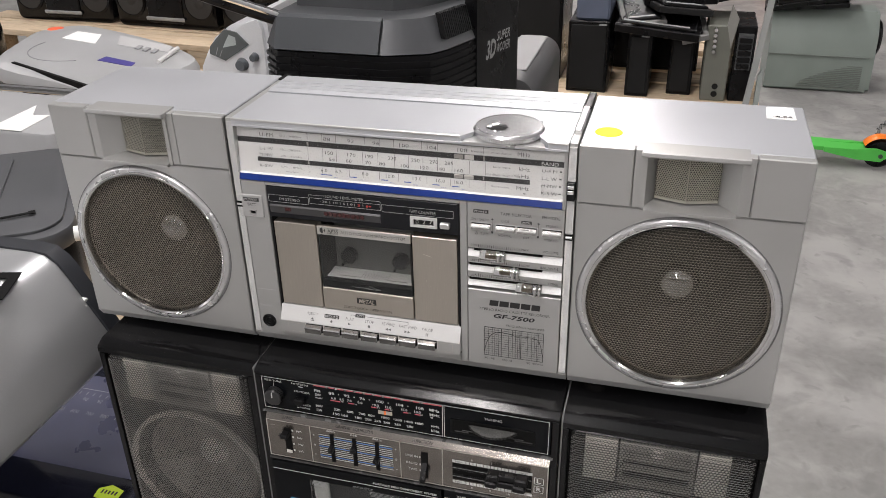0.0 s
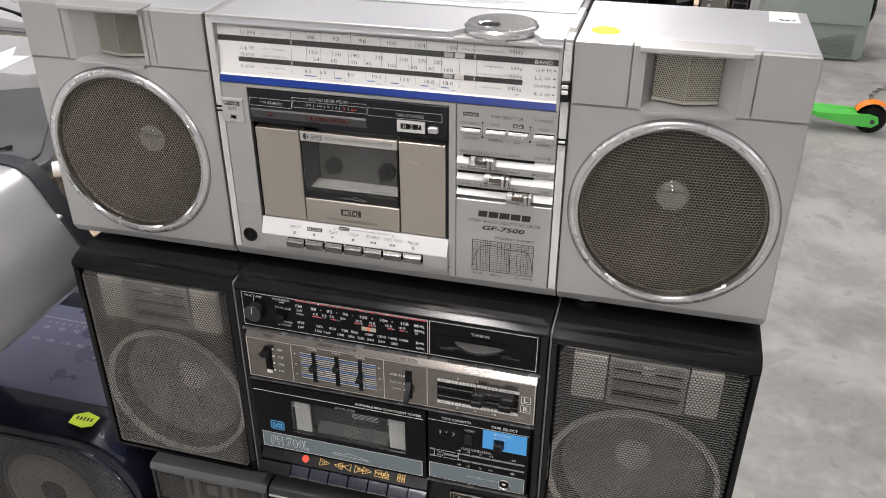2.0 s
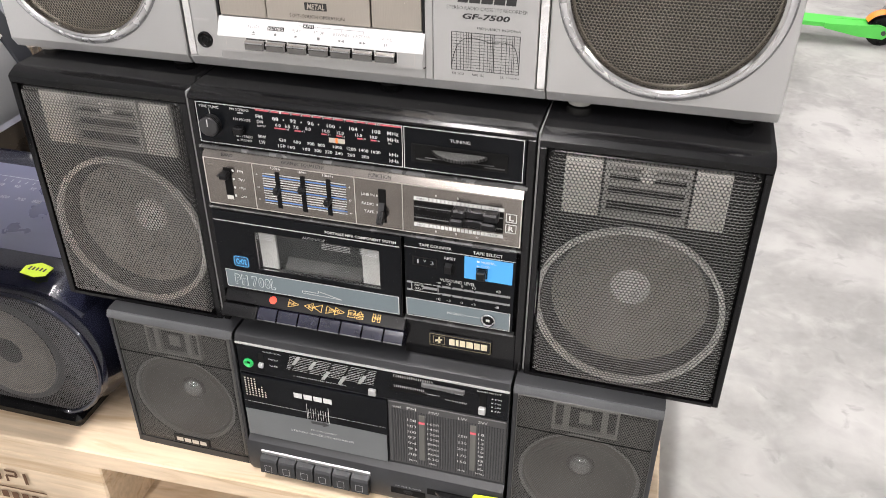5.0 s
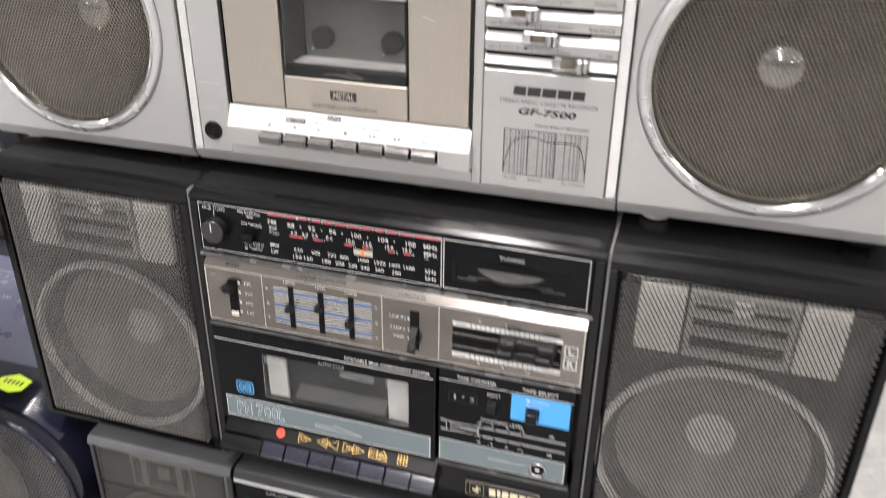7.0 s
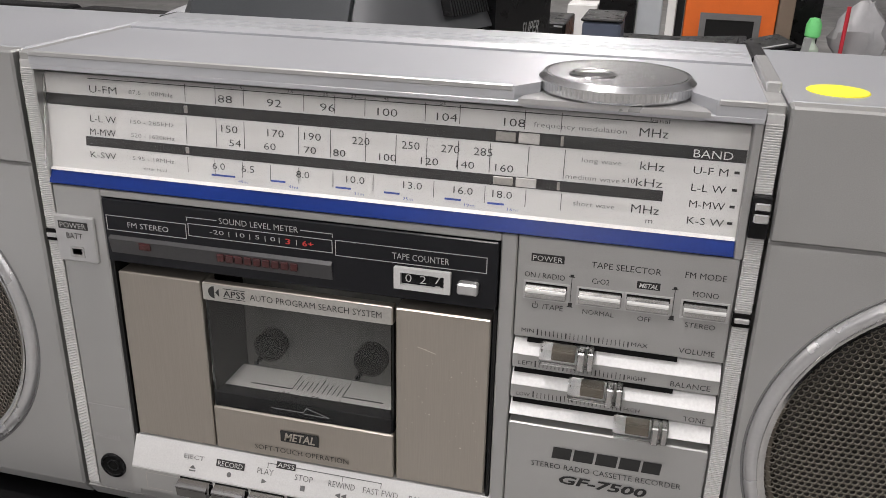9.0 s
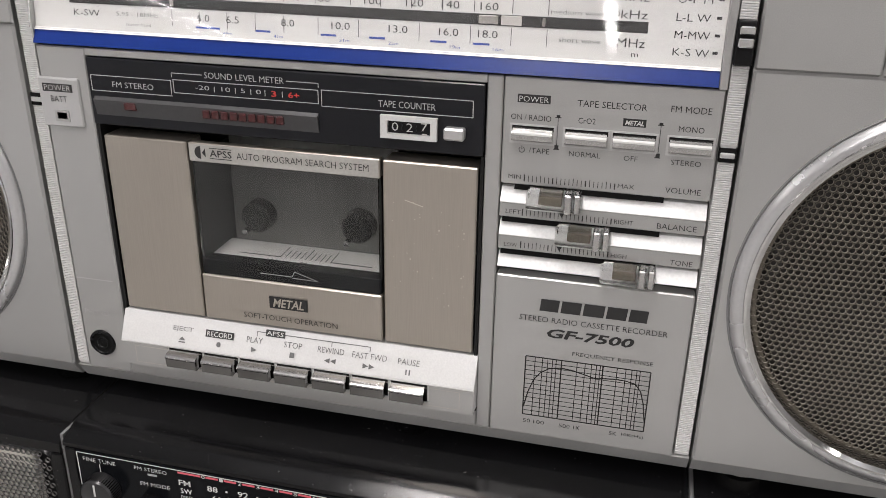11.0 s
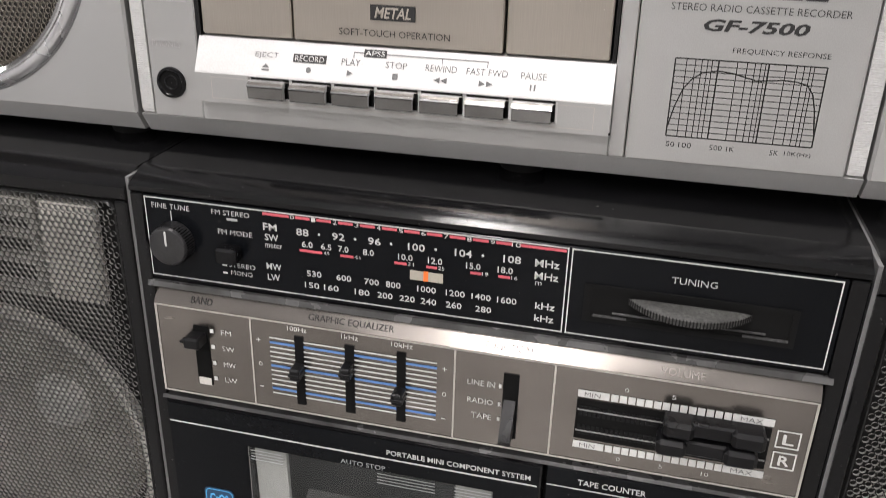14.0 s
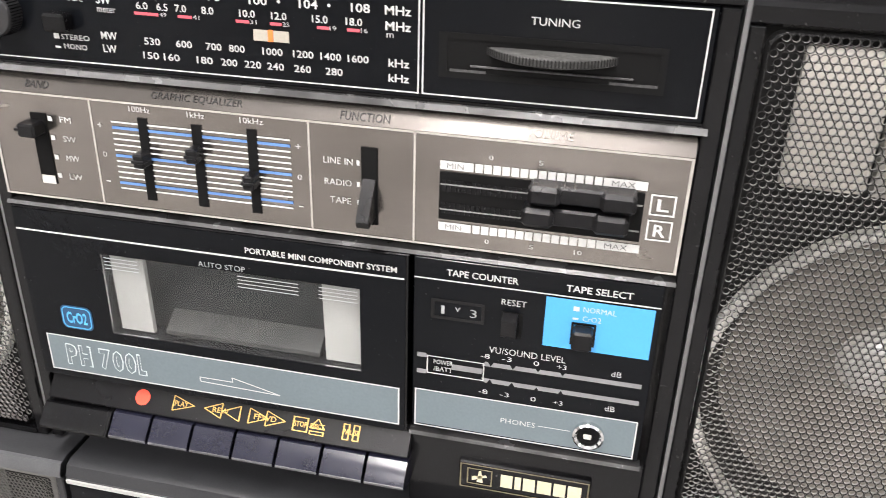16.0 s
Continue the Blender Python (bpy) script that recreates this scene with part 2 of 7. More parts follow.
def concrete():
    m = mat("polished_concrete", (0.25, 0.247, 0.238), 0.42, 0, 0.07, 0.20, fine=55, coarse=1.6, bump=0.04, rv=0.35)
    nt = m.node_tree
    b = nt.nodes["Principled BSDF"]
    src = b.inputs["Base Color"].links[0].from_socket
    tc = [n for n in nt.nodes if n.type == "TEX_COORD"][0]
    for scale, lo, hi, colour, most in ((5.0, 0.46, 0.62, (0.355, 0.35, 0.338, 1), 0.75), (13.0, 0.52, 0.66, (0.34, 0.336, 0.324, 1), 0.6), (8.0, 0.55, 0.68, (0.17, 0.17, 0.165, 1), 0.6), (26.0, 0.60, 0.72, (0.15, 0.15, 0.145, 1), 0.5)):
        n = nt.nodes.new("ShaderNodeTexNoise")
        n.inputs["Scale"].default_value = scale
        n.inputs["Detail"].default_value = 8
        n.inputs["Distortion"].default_value = 0.6
        nt.links.new(tc.outputs["Object"], n.inputs["Vector"])
        r = nt.nodes.new("ShaderNodeMapRange")
        r.inputs[1].default_value, r.inputs[2].default_value = lo, hi
        r.inputs[4].default_value = most
        nt.links.new(n.outputs[0], r.inputs[0])
        mix = nt.nodes.new("ShaderNodeMix")
        mix.data_type = "RGBA"
        nt.links.new(r.outputs[0], mix.inputs["Factor"])
        nt.links.new(src, mix.inputs["A"])
        mix.inputs["B"].default_value = colour
        src = mix.outputs["Result"]
    nt.links.new(src, b.inputs["Base Color"])
    return m


CONCRETE = concrete()


# ---- geometry in millimetres ----
class Geo:
    """Vertices and faces of one mesh, in millimetres of the world."""

    def __init__(self):
        self.v, self.f, self.walls = [], [], []

    def add(self, verts, faces):
        n = len(self.v)
        self.v += verts
        self.f += [tuple(i + n for i in f) for f in faces]
        return self

    def box(self, x0, x1, y0, y1, z0, z1, b=0.0):
        c = ((x0 + x1) / 2, (y0 + y1) / 2, (z0 + z1) / 2)
        h = (abs(x1 - x0) / 2, abs(y1 - y0) / 2, abs(z1 - z0) / 2)
        b = min(b, 0.45 * min(h) * 2)
        if b <= 0:
            vs = [(c[0] + sx * h[0], c[1] + sy * h[1], c[2] + sz * h[2]) for sx in (-1, 1) for sy in (-1, 1) for sz in (-1, 1)]
            return self.add(vs, [(0, 1, 3, 2), (4, 6, 7, 5), (0, 4, 5, 1), (2, 3, 7, 6), (0, 2, 6, 4), (1, 5, 7, 3)])
        vs, at = [], {}
        for sx in (-1, 1):
            for sy in (-1, 1):
                for sz in (-1, 1):
                    for k in range(3):
                        s = (sx, sy, sz)
                        at[s, k] = len(vs)
                        vs.append(tuple(c[i] + s[i] * (h[i] - (0 if i == k else b)) for i in range(3)))
        fs = []
        ring = ((-1, -1), (1, -1), (1, 1), (-1, 1))
        for k in range(3):
            i, j = [a for a in range(3) if a != k]
            for s in (-1, 1):
                def key(p):
                    o = [0, 0, 0]
                    o[k], o[i], o[j] = s, p[0], p[1]
                    return tuple(o)
                fs.append(tuple(at[key(p), k] for p in ring))
        for k in range(3):
            i, j = [a for a in range(3) if a != k]
            for si in (-1, 1):
                for sj in (-1, 1):
                    def key2(sk):
                        o = [0, 0, 0]
                        o[k], o[i], o[j] = sk, si, sj
                        return tuple(o)
                    fs.append((at[key2(-1), i], at[key2(1), i], at[key2(1), j], at[key2(-1), j]))
        for sx in (-1, 1):
            for sy in (-1, 1):
                for sz in (-1, 1):
                    fs.append(tuple(at[(sx, sy, sz), k] for k in range(3)))
        return self.add(vs, fs)

    def prism(self, poly, lo, hi, axis="y"):
        """A polygon carried along an axis. For y it is in x, z; for x in y, z; for z in x, y."""
        def place(p, h):
            return {"y": (p[0], h, p[1]), "x": (h, p[0], p[1]), "z": (p[0], p[1], h)}[axis]
        n = len(poly)
        vs = [place(p, lo) for p in poly] + [place(p, hi) for p in poly]
        fs = [tuple(range(n)), tuple(range(2 * n - 1, n - 1, -1))] + [(i, (i + 1) % n, n + (i + 1) % n, n + i) for i in range(n)]
        return self.add(vs, fs)

    def lathe(self, cx, cy, cz, profile, axis="y", seg=48, sweep=(0, 360)):
        """profile: (radius, place along the axis)."""
        full = abs(sweep[1] - sweep[0]) >= 360
        cols = seg if full else seg + 1
        vs = []
        for k in range(cols):
            a = radians(sweep[0] + (sweep[1] - sweep[0]) * k / seg)
            co, si = math.cos(a), math.sin(a)
            for r, h in profile:
                r = max(r, 0.01)
                vs.append({"y": (cx + r * co, cy + h, cz + r * si), "z": (cx + r * co, cy + r * si, cz + h), "x": (cx + h, cy + r * co, cz + r * si)}[axis])
        m = len(profile)
        fs = []
        for k in range(seg):
            k2 = (k + 1) % cols
            for i in range(m - 1):
                fs.append((k * m + i, k * m + i + 1, k2 * m + i + 1, k2 * m + i))
        return self.add(vs, fs)

    def tube(self, path, r, seg=10):
        pts = [Vector(p) for p in path]
        vs, fs = [], []
        for i, p in enumerate(pts):
            d = (pts[min(i + 1, len(pts) - 1)] - pts[max(i - 1, 0)]).normalized()
            a = d.orthogonal().normalized() if i == 0 else (a - d * a.dot(d)).normalized()
            b = d.cross(a)
            for k in range(seg):
                t = 2 * math.pi * k / seg
                vs.append(tuple(p + r * (math.cos(t) * a + math.sin(t) * b)))
        for i in range(len(pts) - 1):
            for k in range(seg):
                fs.append((i * seg + k, i * seg + (k + 1) % seg, (i + 1) * seg + (k + 1) % seg, (i + 1) * seg + k))
        fs += [tuple(range(seg)), tuple(range(len(pts) * seg - 1, (len(pts) - 1) * seg - 1, -1))]
        return self.add(vs, fs)

    def holed(self, x0, x1, z0, z1, y, cx, cz, r, seg=96):
        """A flat front with a round hole."""
        angs = [2 * math.pi * k / seg for k in range(seg)] + [math.atan2(z - cz, x - cx) % (2 * math.pi) for x in (x0, x1) for z in (z0, z1)]
        vs = []
        angs = sorted(set(angs))
        for a in angs:
            co, si = math.cos(a), math.sin(a)
            t = min([((x1 if co > 0 else x0) - cx) / co if abs(co) > 1e-6 else 1e9, ((z1 if si > 0 else z0) - cz) / si if abs(si) > 1e-6 else 1e9])
            vs += [(cx + r * co, y, cz + r * si), (cx + t * co, y, cz + t * si)]
        n = len(angs)
        return self.add(vs, [(2 * k, 2 * k + 1, 2 * ((k + 1) % n) + 1, 2 * ((k + 1) % n)) for k in range(n)])

    def framed(self, x0, x1, z0, z1, hx0, hx1, hz0, hz1, y0, y1):
        """A flat frame with a square opening, from y0 (front) to y1."""
        o = [(x0, z0), (x1, z0), (x1, z1), (x0, z1)]
        h = [(hx0, hz0), (hx1, hz0), (hx1, hz1), (hx0, hz1)]
        vs = [(x, y, z) for y in (y0, y1) for x, z in o + h]
        fs = []
        for k in range(4):
            j = (k + 1) % 4
            fs += [(k, j, 4 + j, 4 + k), (8 + k, 12 + k, 12 + j, 8 + j), (k, 8 + k, 8 + j, j), (4 + k, 4 + j, 12 + j, 12 + k)]
        return self.add(vs, fs)

    def perforated(self, inside, x0, x1, z0, z1, pitch, hole, y, thick=0.8, seg=12):
        """A sheet of staggered round holes."""
        row = pitch * math.sqrt(3) / 2
        cell = pitch / math.sqrt(3)
        outer = []
        for k in range(seg):
            a = 2 * math.pi * k / seg + math.pi / 6
            b = (a - math.pi / 6) % (math.pi / 3) - math.pi / 6
            outer.append((math.cos(a), math.sin(a), cell * math.cos(math.pi / 6) / math.cos(b) if seg != 6 else cell))
        nz = int((z1 - z0) / row)
        for j in range(nz + 1):
            z = z0 + (z1 - z0 - nz * row) / 2 + j * row
            x = x0 + (pitch / 2 if j % 2 else 0)
            while x <= x1:
                if inside(x, z):
                    yy = y(x, z) if callable(y) else y
                    vs = [(x + c * q, yy, z + s * q) for c, s, q in outer] + [(x + c * hole, yy, z + s * hole) for c, s, q in outer] + [(x + c * hole * 0.95, yy + thick, z + s * hole * 0.95) for c, s, q in outer]
                    fs = []
                    for k in range(seg):
                        k2 = (k + 1) % seg
                        fs += [(k, k2, seg + k2, seg + k), (seg + k, seg + k2, 2 * seg + k2, 2 * seg + k)]
                    self.walls += range(len(self.f) + 1, len(self.f) + len(fs), 2)
                    self.add(vs, fs)
                x += pitch
        return self


def rounded(x0, x1, z0, z1, r, seg=6):
    out = []
    for cx, cz, a0 in ((x1 - r, z1 - r, 0), (x0 + r, z1 - r, 90), (x0 + r, z0 + r, 180), (x1 - r, z0 + r, 270)):
        for k in range(seg + 1):
            a = radians(a0 + 90 * k / seg)
            out.append((cx + r * math.cos(a), cz + r * math.sin(a)))
    return out


def mesh_of(name, geo, material, origin=(0, 0, 0), tidy=True, wall=None):
    me = bpy.data.meshes.new(name)
    me.from_pydata([tuple((a - o) * 0.001 for a, o in zip(v, origin)) for v in geo.v], [], geo.f)
    if tidy:
        bm = bmesh.new()
        bm.from_mesh(me)
        bmesh.ops.recalc_face_normals(bm, faces=bm.faces)
        bm.to_mesh(me)
        bm.free()
    me.polygons.foreach_set("use_smooth", [True] * len(me.polygons))
    me.set_sharp_from_angle(angle=radians(32))
    me.materials.append(material)
    if wall:
        me.materials.append(wall)
        slots = [0] * len(me.polygons)
        for k in geo.walls:
            slots[k] = 1
        me.polygons.foreach_set("material_index", slots)
    return me


ORIGIN = {}


def thing(name, base, label, category, group="", kind=""):
    """An Empty at the base of a thing; base in millimetres."""
    ob = new(name)
    ob.empty_display_size = 0.02
    ob.location = [a * 0.001 for a in base]
    ORIGIN[ob] = tuple(base)
    return tagged(ob, label, category, group, kind)


def part(name, geo, material, parent, label="", tidy=True):
    origin = ORIGIN[parent]
    ob = new(name, mesh_of(name, geo, material, origin, tidy))
    ob.parent = parent
    ORIGIN[ob] = origin
    return tagged(ob, label)


def shared(name, me, parent, at):
    """A part on a mesh that others use too, at a place in millimetres."""
    ob = new(name, me)
    ob.parent = parent
    o = ORIGIN[parent]
    ob.location = [(a - b) * 0.001 for a, b in zip(at, o)]
    ORIGIN[ob] = at
    return ob


GLYPHS = {}


def glyphs(s, bold=0.0, slant=0.0):
    key = (s, bold, slant)
    if key not in GLYPHS:
        c = bpy.data.curves.new("word", "FONT")
        c.body, c.resolution_u, c.offset, c.shear = s, 2, bold, slant
        ob = new("word", c)
        bpy.context.view_layer.update()
        me = bpy.data.meshes.new_from_object(ob.evaluated_get(bpy.context.evaluated_depsgraph_get()))
        vs = [(v.co.x, v.co.y) for v in me.vertices]
        fs = [tuple(p.vertices) for p in me.polygons]
        bpy.data.objects.remove(ob)
        bpy.data.curves.remove(c)
        bpy.data.meshes.remove(me)
        x = [v[0] for v in vs]
        y = [v[1] for v in vs]
        GLYPHS[key] = ([((a - min(x)) / (max(x) - min(x)), (b - min(y)) / (max(y) - min(y))) for a, b in vs], fs)
    return GLYPHS[key]


class Ink:
    """Print on a surface: place(u, v) gives the point of the world in millimetres."""

    def __init__(self, place, squash=1.0):
        self.place, self.g, self.squash = place, Geo(), squash

    def poly(self, pts):
        self.g.add([self.place(u, v) for u, v in pts], [tuple(range(len(pts)))])
        return self

    def bar(self, u0, u1, v0, v1):
        return self.poly([(u0, v0), (u1, v0), (u1, v1), (u0, v1)])

    def line(self, a, b, w=0.3):
        d = Vector((b[0] - a[0], b[1] - a[1])).normalized() * w / 2
        return self.poly([(a[0] + d.y, a[1] - d.x), (b[0] + d.y, b[1] - d.x), (b[0] - d.y, b[1] + d.x), (a[0] - d.y, a[1] + d.x)])

    def path(self, pts, w=0.3, closed=False):
        for a, b in zip(pts, pts[1:] + ([pts[0]] if closed else [])):
            self.line(a, b, w)
        return self

    def outline(self, u0, u1, v0, v1, w=0.4):
        self.bar(u0, u1, v1 - w, v1).bar(u0, u1, v0, v0 + w)
        return self.bar(u0, u0 + w, v0 + w, v1 - w).bar(u1 - w, u1, v0 + w, v1 - w)

    def word(self, s, u0, u1, v0, v1, bold=-0.006, slant=0.0):
        vs, fs = glyphs(s, bold, slant)
        v1 = v0 + (v1 - v0) * self.squash
        self.g.add([self.place(u0 + a * (u1 - u0), v0 + b * (v1 - v0)) for a, b in vs], fs)
        return self

    def blocks(self, widths, u0, u1, v0, v1, gap=0.18, lean=0.0):
        """A mark as plain blocks."""
        total = sum(widths) + gap * (len(widths) - 1)
        u = u0
        for w in widths:
            e = u + w * (u1 - u0) / total
            self.poly([(u, v0), (e, v0), (e + lean, v1), (u + lean, v1)])
            u = e + gap * (u1 - u0) / total
        return self

    def dot(self, u, v, r, seg=14):
        return self.poly([(u + r * math.cos(2 * math.pi * k / seg), v + r * math.sin(2 * math.pi * k / seg)) for k in range(seg)])

    def put(self, name, material, parent, label=""):
        return part(name, self.g, material, parent, label, tidy=False)


def flat(y):
    return lambda u, v: (u, y, v)


def speaker_cone(cx, cz, y, r, depth, dome, ring=None, dip=0.30):
    """Basket cone behind a grille: cone, dome and, if wanted, a raised ring."""
    cone = Geo().lathe(cx, y, cz, [(r * 1.05, -1), (r, 0), (r * 0.96, -3), (r * 0.90, -3.5), (r * 0.84, 0), (r * 0.6, depth * 0.5), (dome, depth), (dome * 0.98, depth + 1)], seg=56)
    cap = Geo().lathe(cx, y, cz, [(dome, depth)] + [(dome * math.cos(radians(a)), depth - dome * 0.62 * math.sin(radians(a))) for a in range(15, 91, 15)], seg=32)
    return cone, cap


# ---- hall ----
def slab(name, x0, x1, y0, y1, z0, z1, material, label, category=""):
    g = Geo().box(x0, x1, y0, y1, z0, z1)
    return tagged(new(name, mesh_of(name, g, material)), label, category, kind="structure")


slab("floor", -10500, 9500, -18000, 9000, -120, 0, CONCRETE, "grey polished concrete floor with pale patches", "floor")
WALL = mat("pale_hall_wall", (0.30, 0.30, 0.30), 0.85, 0, 0.05, 0.12, fine=40, coarse=1.2)
slab("wall_north", -10500, 9500, 9000, 9150, 0, 4400, WALL, "plain pale hall wall", "wall")
slab("wall_south", -10500, 9500, -18150, -18000, 0, 4400, WALL, "plain pale hall wall", "wall")
slab("wall_west", -10650, -10500, -18000, 9000, 0, 4400, WALL, "plain pale hall wall", "wall")
slab("wall_east", 9500, 9650, -18000, 9000, 0, 4400, WALL, "plain pale hall wall", "wall")
slab("ceiling", -10500, 9500, -18000, 9000, 4400, 4500, mat("grey_ceiling", (0.78, 0.80, 0.83), 0.9, 0, 0.05, 0.1, fine=30, coarse=1), "plain grey hall ceiling", "ceiling")


def ceiling_light(x, y):
    t = thing("ceiling_light", (x * 1000, y * 1000, HALL_TOP * 1000 - 150), "long white tube light under the ceiling", "ceiling light", "ceiling tube lights")
    part("housing", Geo().box(x * 1000 - 95, x * 1000 + 95, y * 1000 - 1200, y * 1000 + 1200, HALL_TOP * 1000 - 152, HALL_TOP * 1000 - 90, 6), PAPER, t, "white metal housing")
    for s in (-950, 950):
        part("hanger", Geo().tube([(x * 1000, y * 1000 + s, HALL_TOP * 1000 - 92), (x * 1000, y * 1000 + s, CEILING * 1000)], 4, 6), CHROME, t)


for lx, ly in LAMPS:
    ceiling_light(lx, ly)


# ---- silver boombox on top of the stack ----
def round_sheet(r, pitch, hole, seg, border):
    g = Geo().perforated(lambda x, z: x * x + z * z < (r - border) ** 2, -r, r, -r, r, pitch, hole, lambda x, z: -3.4 * (1 - ((x * x + z * z) / (r * r)) ** 5), 0.5, seg)
    g.lathe(0, 0, 0, [(r - border - 0.9, -0.35), (r - border * 0.4, -0.05), (r, 0.0), (r, 1.5)], seg=96)
    return g


RIM_GREY = mat("ring_joint", (0.16, 0.16, 0.16), 0.5)


def silver_speaker(root, x0, x1, cx, hx0, hx1, gx0, gx1, mirror):
    z0, z1, cz, split, deep = 672.0, 866.0, 746.2, 822.6, 110.0
    nx0, nx1 = hx0 - 7, hx1 + 7
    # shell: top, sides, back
    body = part("speaker_box", Geo().box(x0, x1, 8, deep, z1 - 4, z1, 0.9), SILVER_TOP_LIT, root, "silver painted speaker box")
    part("side_panel", Geo().box(x0, x0 + 4, 1, deep, z0, z1 - 4), SILVER, body)
    part("side_panel", Geo().box(x1 - 4, x1, 1, deep, z0, z1 - 4), SILVER, body)
    part("back_panel", Geo().box(x0 + 4, x1 - 4, deep - 4, deep, z0, z1 - 4), SILVER, body)
    part("inner_wall", Geo().box(x0 + 4, x1 - 4, 30, 33, split - 3, z1 - 4), SILVER, body)
    # lower front with the speaker opening, cut below the horn line
    g = Geo()
    g.holed(x0 + 1, x1 - 1, z0, split - 0.8, 0, cx, cz, 66.5)
    g.lathe(cx, 0, cz, [(66.5, 0), (66.5, 6)], seg=96)
    g.add([(x0, 1, z0), (x0, 1, split - 0.8), (x0 + 1, 0, split - 0.8), (x0 + 1, 0, z0)], [(0, 1, 2, 3)])
    g.add([(x1, 1, z0), (x1, 1, split - 0.8), (x1 - 1, 0, split - 0.8), (x1 - 1, 0, z0)], [(0, 1, 2, 3)])
    part("front_panel", g, SILVER, body)
    part("seam", Geo().box(x0 + 0.6, x1 - 0.6, 1.2, 4, split - 2, split + 2), SILVER, body)
    # upper front either side of the horn notch
    part("upper_panel", Geo().box(x0, nx0, 0, 8, split, z1, 0.8), SILVER, body)
    part("upper_panel", Geo().box(nx1, x1, 0, 8, split, z1, 0.8), SILVER, body)
    part("notch_strip", Geo().box(nx0 + 0.4, hx0, 0.4, 8, split, z1 - 0.3, 0.5), SILVER, body)
    part("notch_strip", Geo().box(hx1, nx1 - 0.4, 0.4, 8, split, z1 - 0.3, 0.5), SILVER, body)
    low = Geo().prism([(0, 672), (5, 664), (deep, 664), (deep, 672)], x0 + 0.3, x1 - 0.3, "x")
    part("base_strip", low, SILVER_LOW_LIT, body, "silver sloped base, light painted into its colour")
    # horn: visor, floor, cheeks, convex mesh
    h = Geo()
    h.prism([(-7.5, 864.5), (-7.0, 866.6), (12, 867.2), (12, 863.2), (-6, 863)], hx0 - 2, hx1 + 2, "x")
    h.prism([(-4.5, 821.5), (-4.5, 823.5), (4, 826), (14, 827), (14, 821.5)], hx0 + 2, hx1 - 2, "x")
    h.prism([(hx0 - 1, -1.0), (hx0 + 2, -1.0), (gx0, 10), (gx0, 16), (hx0 - 1, 16)], 823, 864, "z")
    h.prism([(hx1 + 1, -1.0), (hx1 - 2, -1.0), (gx1, 10), (gx1, 16), (hx1 + 1, 16)], 823, 864, "z")
    part("horn_frame", h, SILVER, body, "silver recessed horn surround")
    part("visor", Geo().box(hx0 - 2.4, hx1 + 2.4, -8, -6.6, 864.2, 867.4, 0.5), SILVER_EDGE, body, "bright visor edge")
    mid = (gx0 + gx1) / 2
    m = Geo()
    for a, b, ya, yb in ((gx0, mid, 9, 3), (mid, gx1, 3, 9)):
        m.perforated(lambda x, z: a + 0.6 < x < b - 0.6 and 829 < z < 862, a, b, 828.5, 862.5, 1.6, 0.62, lambda x, z: ya + (yb - ya) * (x - a) / (b - a), 0.5, 6)
    for a, b, ya, yb in ((gx0, mid, 9, 3), (mid, gx1, 3, 9)):
        for za, zb in ((827.5, 829.5), (861.5, 864)):
            m.add([(a, ya, za), (b, yb, za), (b, yb, zb), (a, ya, zb)], [(0, 1, 2, 3)])
    m.tube([(mid, 3, 827.5), (mid, 3, 864)], 0.5, 6)
    part("horn_mesh", m, HORN_MESH, body, "beige metal mesh folded to a ridge", tidy=False)
    # Dark sheet behind the mesh stands in for the shade of the recess.
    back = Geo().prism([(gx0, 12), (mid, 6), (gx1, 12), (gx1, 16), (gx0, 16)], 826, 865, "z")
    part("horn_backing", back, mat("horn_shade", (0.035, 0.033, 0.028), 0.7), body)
    # speaker: ring, grille, cone
    ring = Geo().lathe(cx, 0, cz, [(72.0, 0.2), (71.8, -0.7), (70.9, -1.7), (69.6, -2.3), (68.2, -2.4), (67.5, -2.2), (67.4, -1.6)], seg=120)
    part("ring", ring, RING_SATIN, body, "satin silver ring")
    lip = Geo().lathe(cx, 0, cz, [(67.6, -2.2), (67.3, -2.75), (66.6, -2.8), (65.0, -1.9), (64.1, 0.6), (63.9, 4), (63.9, 7)], seg=120)
    part("ring_lip", lip, RING_CHROME, body, "polished chrome inner lip")
    rim = Geo().lathe(cx, 0, cz, [(72.9, -0.05), (72.6, -0.35), (72.2, -0.35), (71.9, 0.1)], seg=120)
    part("outer_rim", rim, RIM_GREY, body, "thin dark joint round the ring")
    tagged(shared("grille", SHEET, body, (cx, 3.6, cz)), "dark brown perforated round grille")
    cone, cap = speaker_cone(cx, cz, 9, 63, 27, 17)
    part("cone", cone, CONE, body, "dark paper cone")
    part("dome", cap, DOME, body, "shiny dome")
    return body


SHEET = mesh_of("round_grille", round_sheet(64.0, 2.36, 1.0, 10, 0.5), GRILLE_BROWN, tidy=False, wall=HOLE_GLINT_DIM)

silver = thing("silver_boombox", (0, 55, 657), "silver stereo radio cassette boombox on top of the stack", "boombox", "boomboxes in the stack")
silver_speaker(silver, -289, -133, -216.5, -247, -183, -230, -187, False)
silver_speaker(silver, 138.5, 291, 214.5, 183, 248, 191, 234, True)

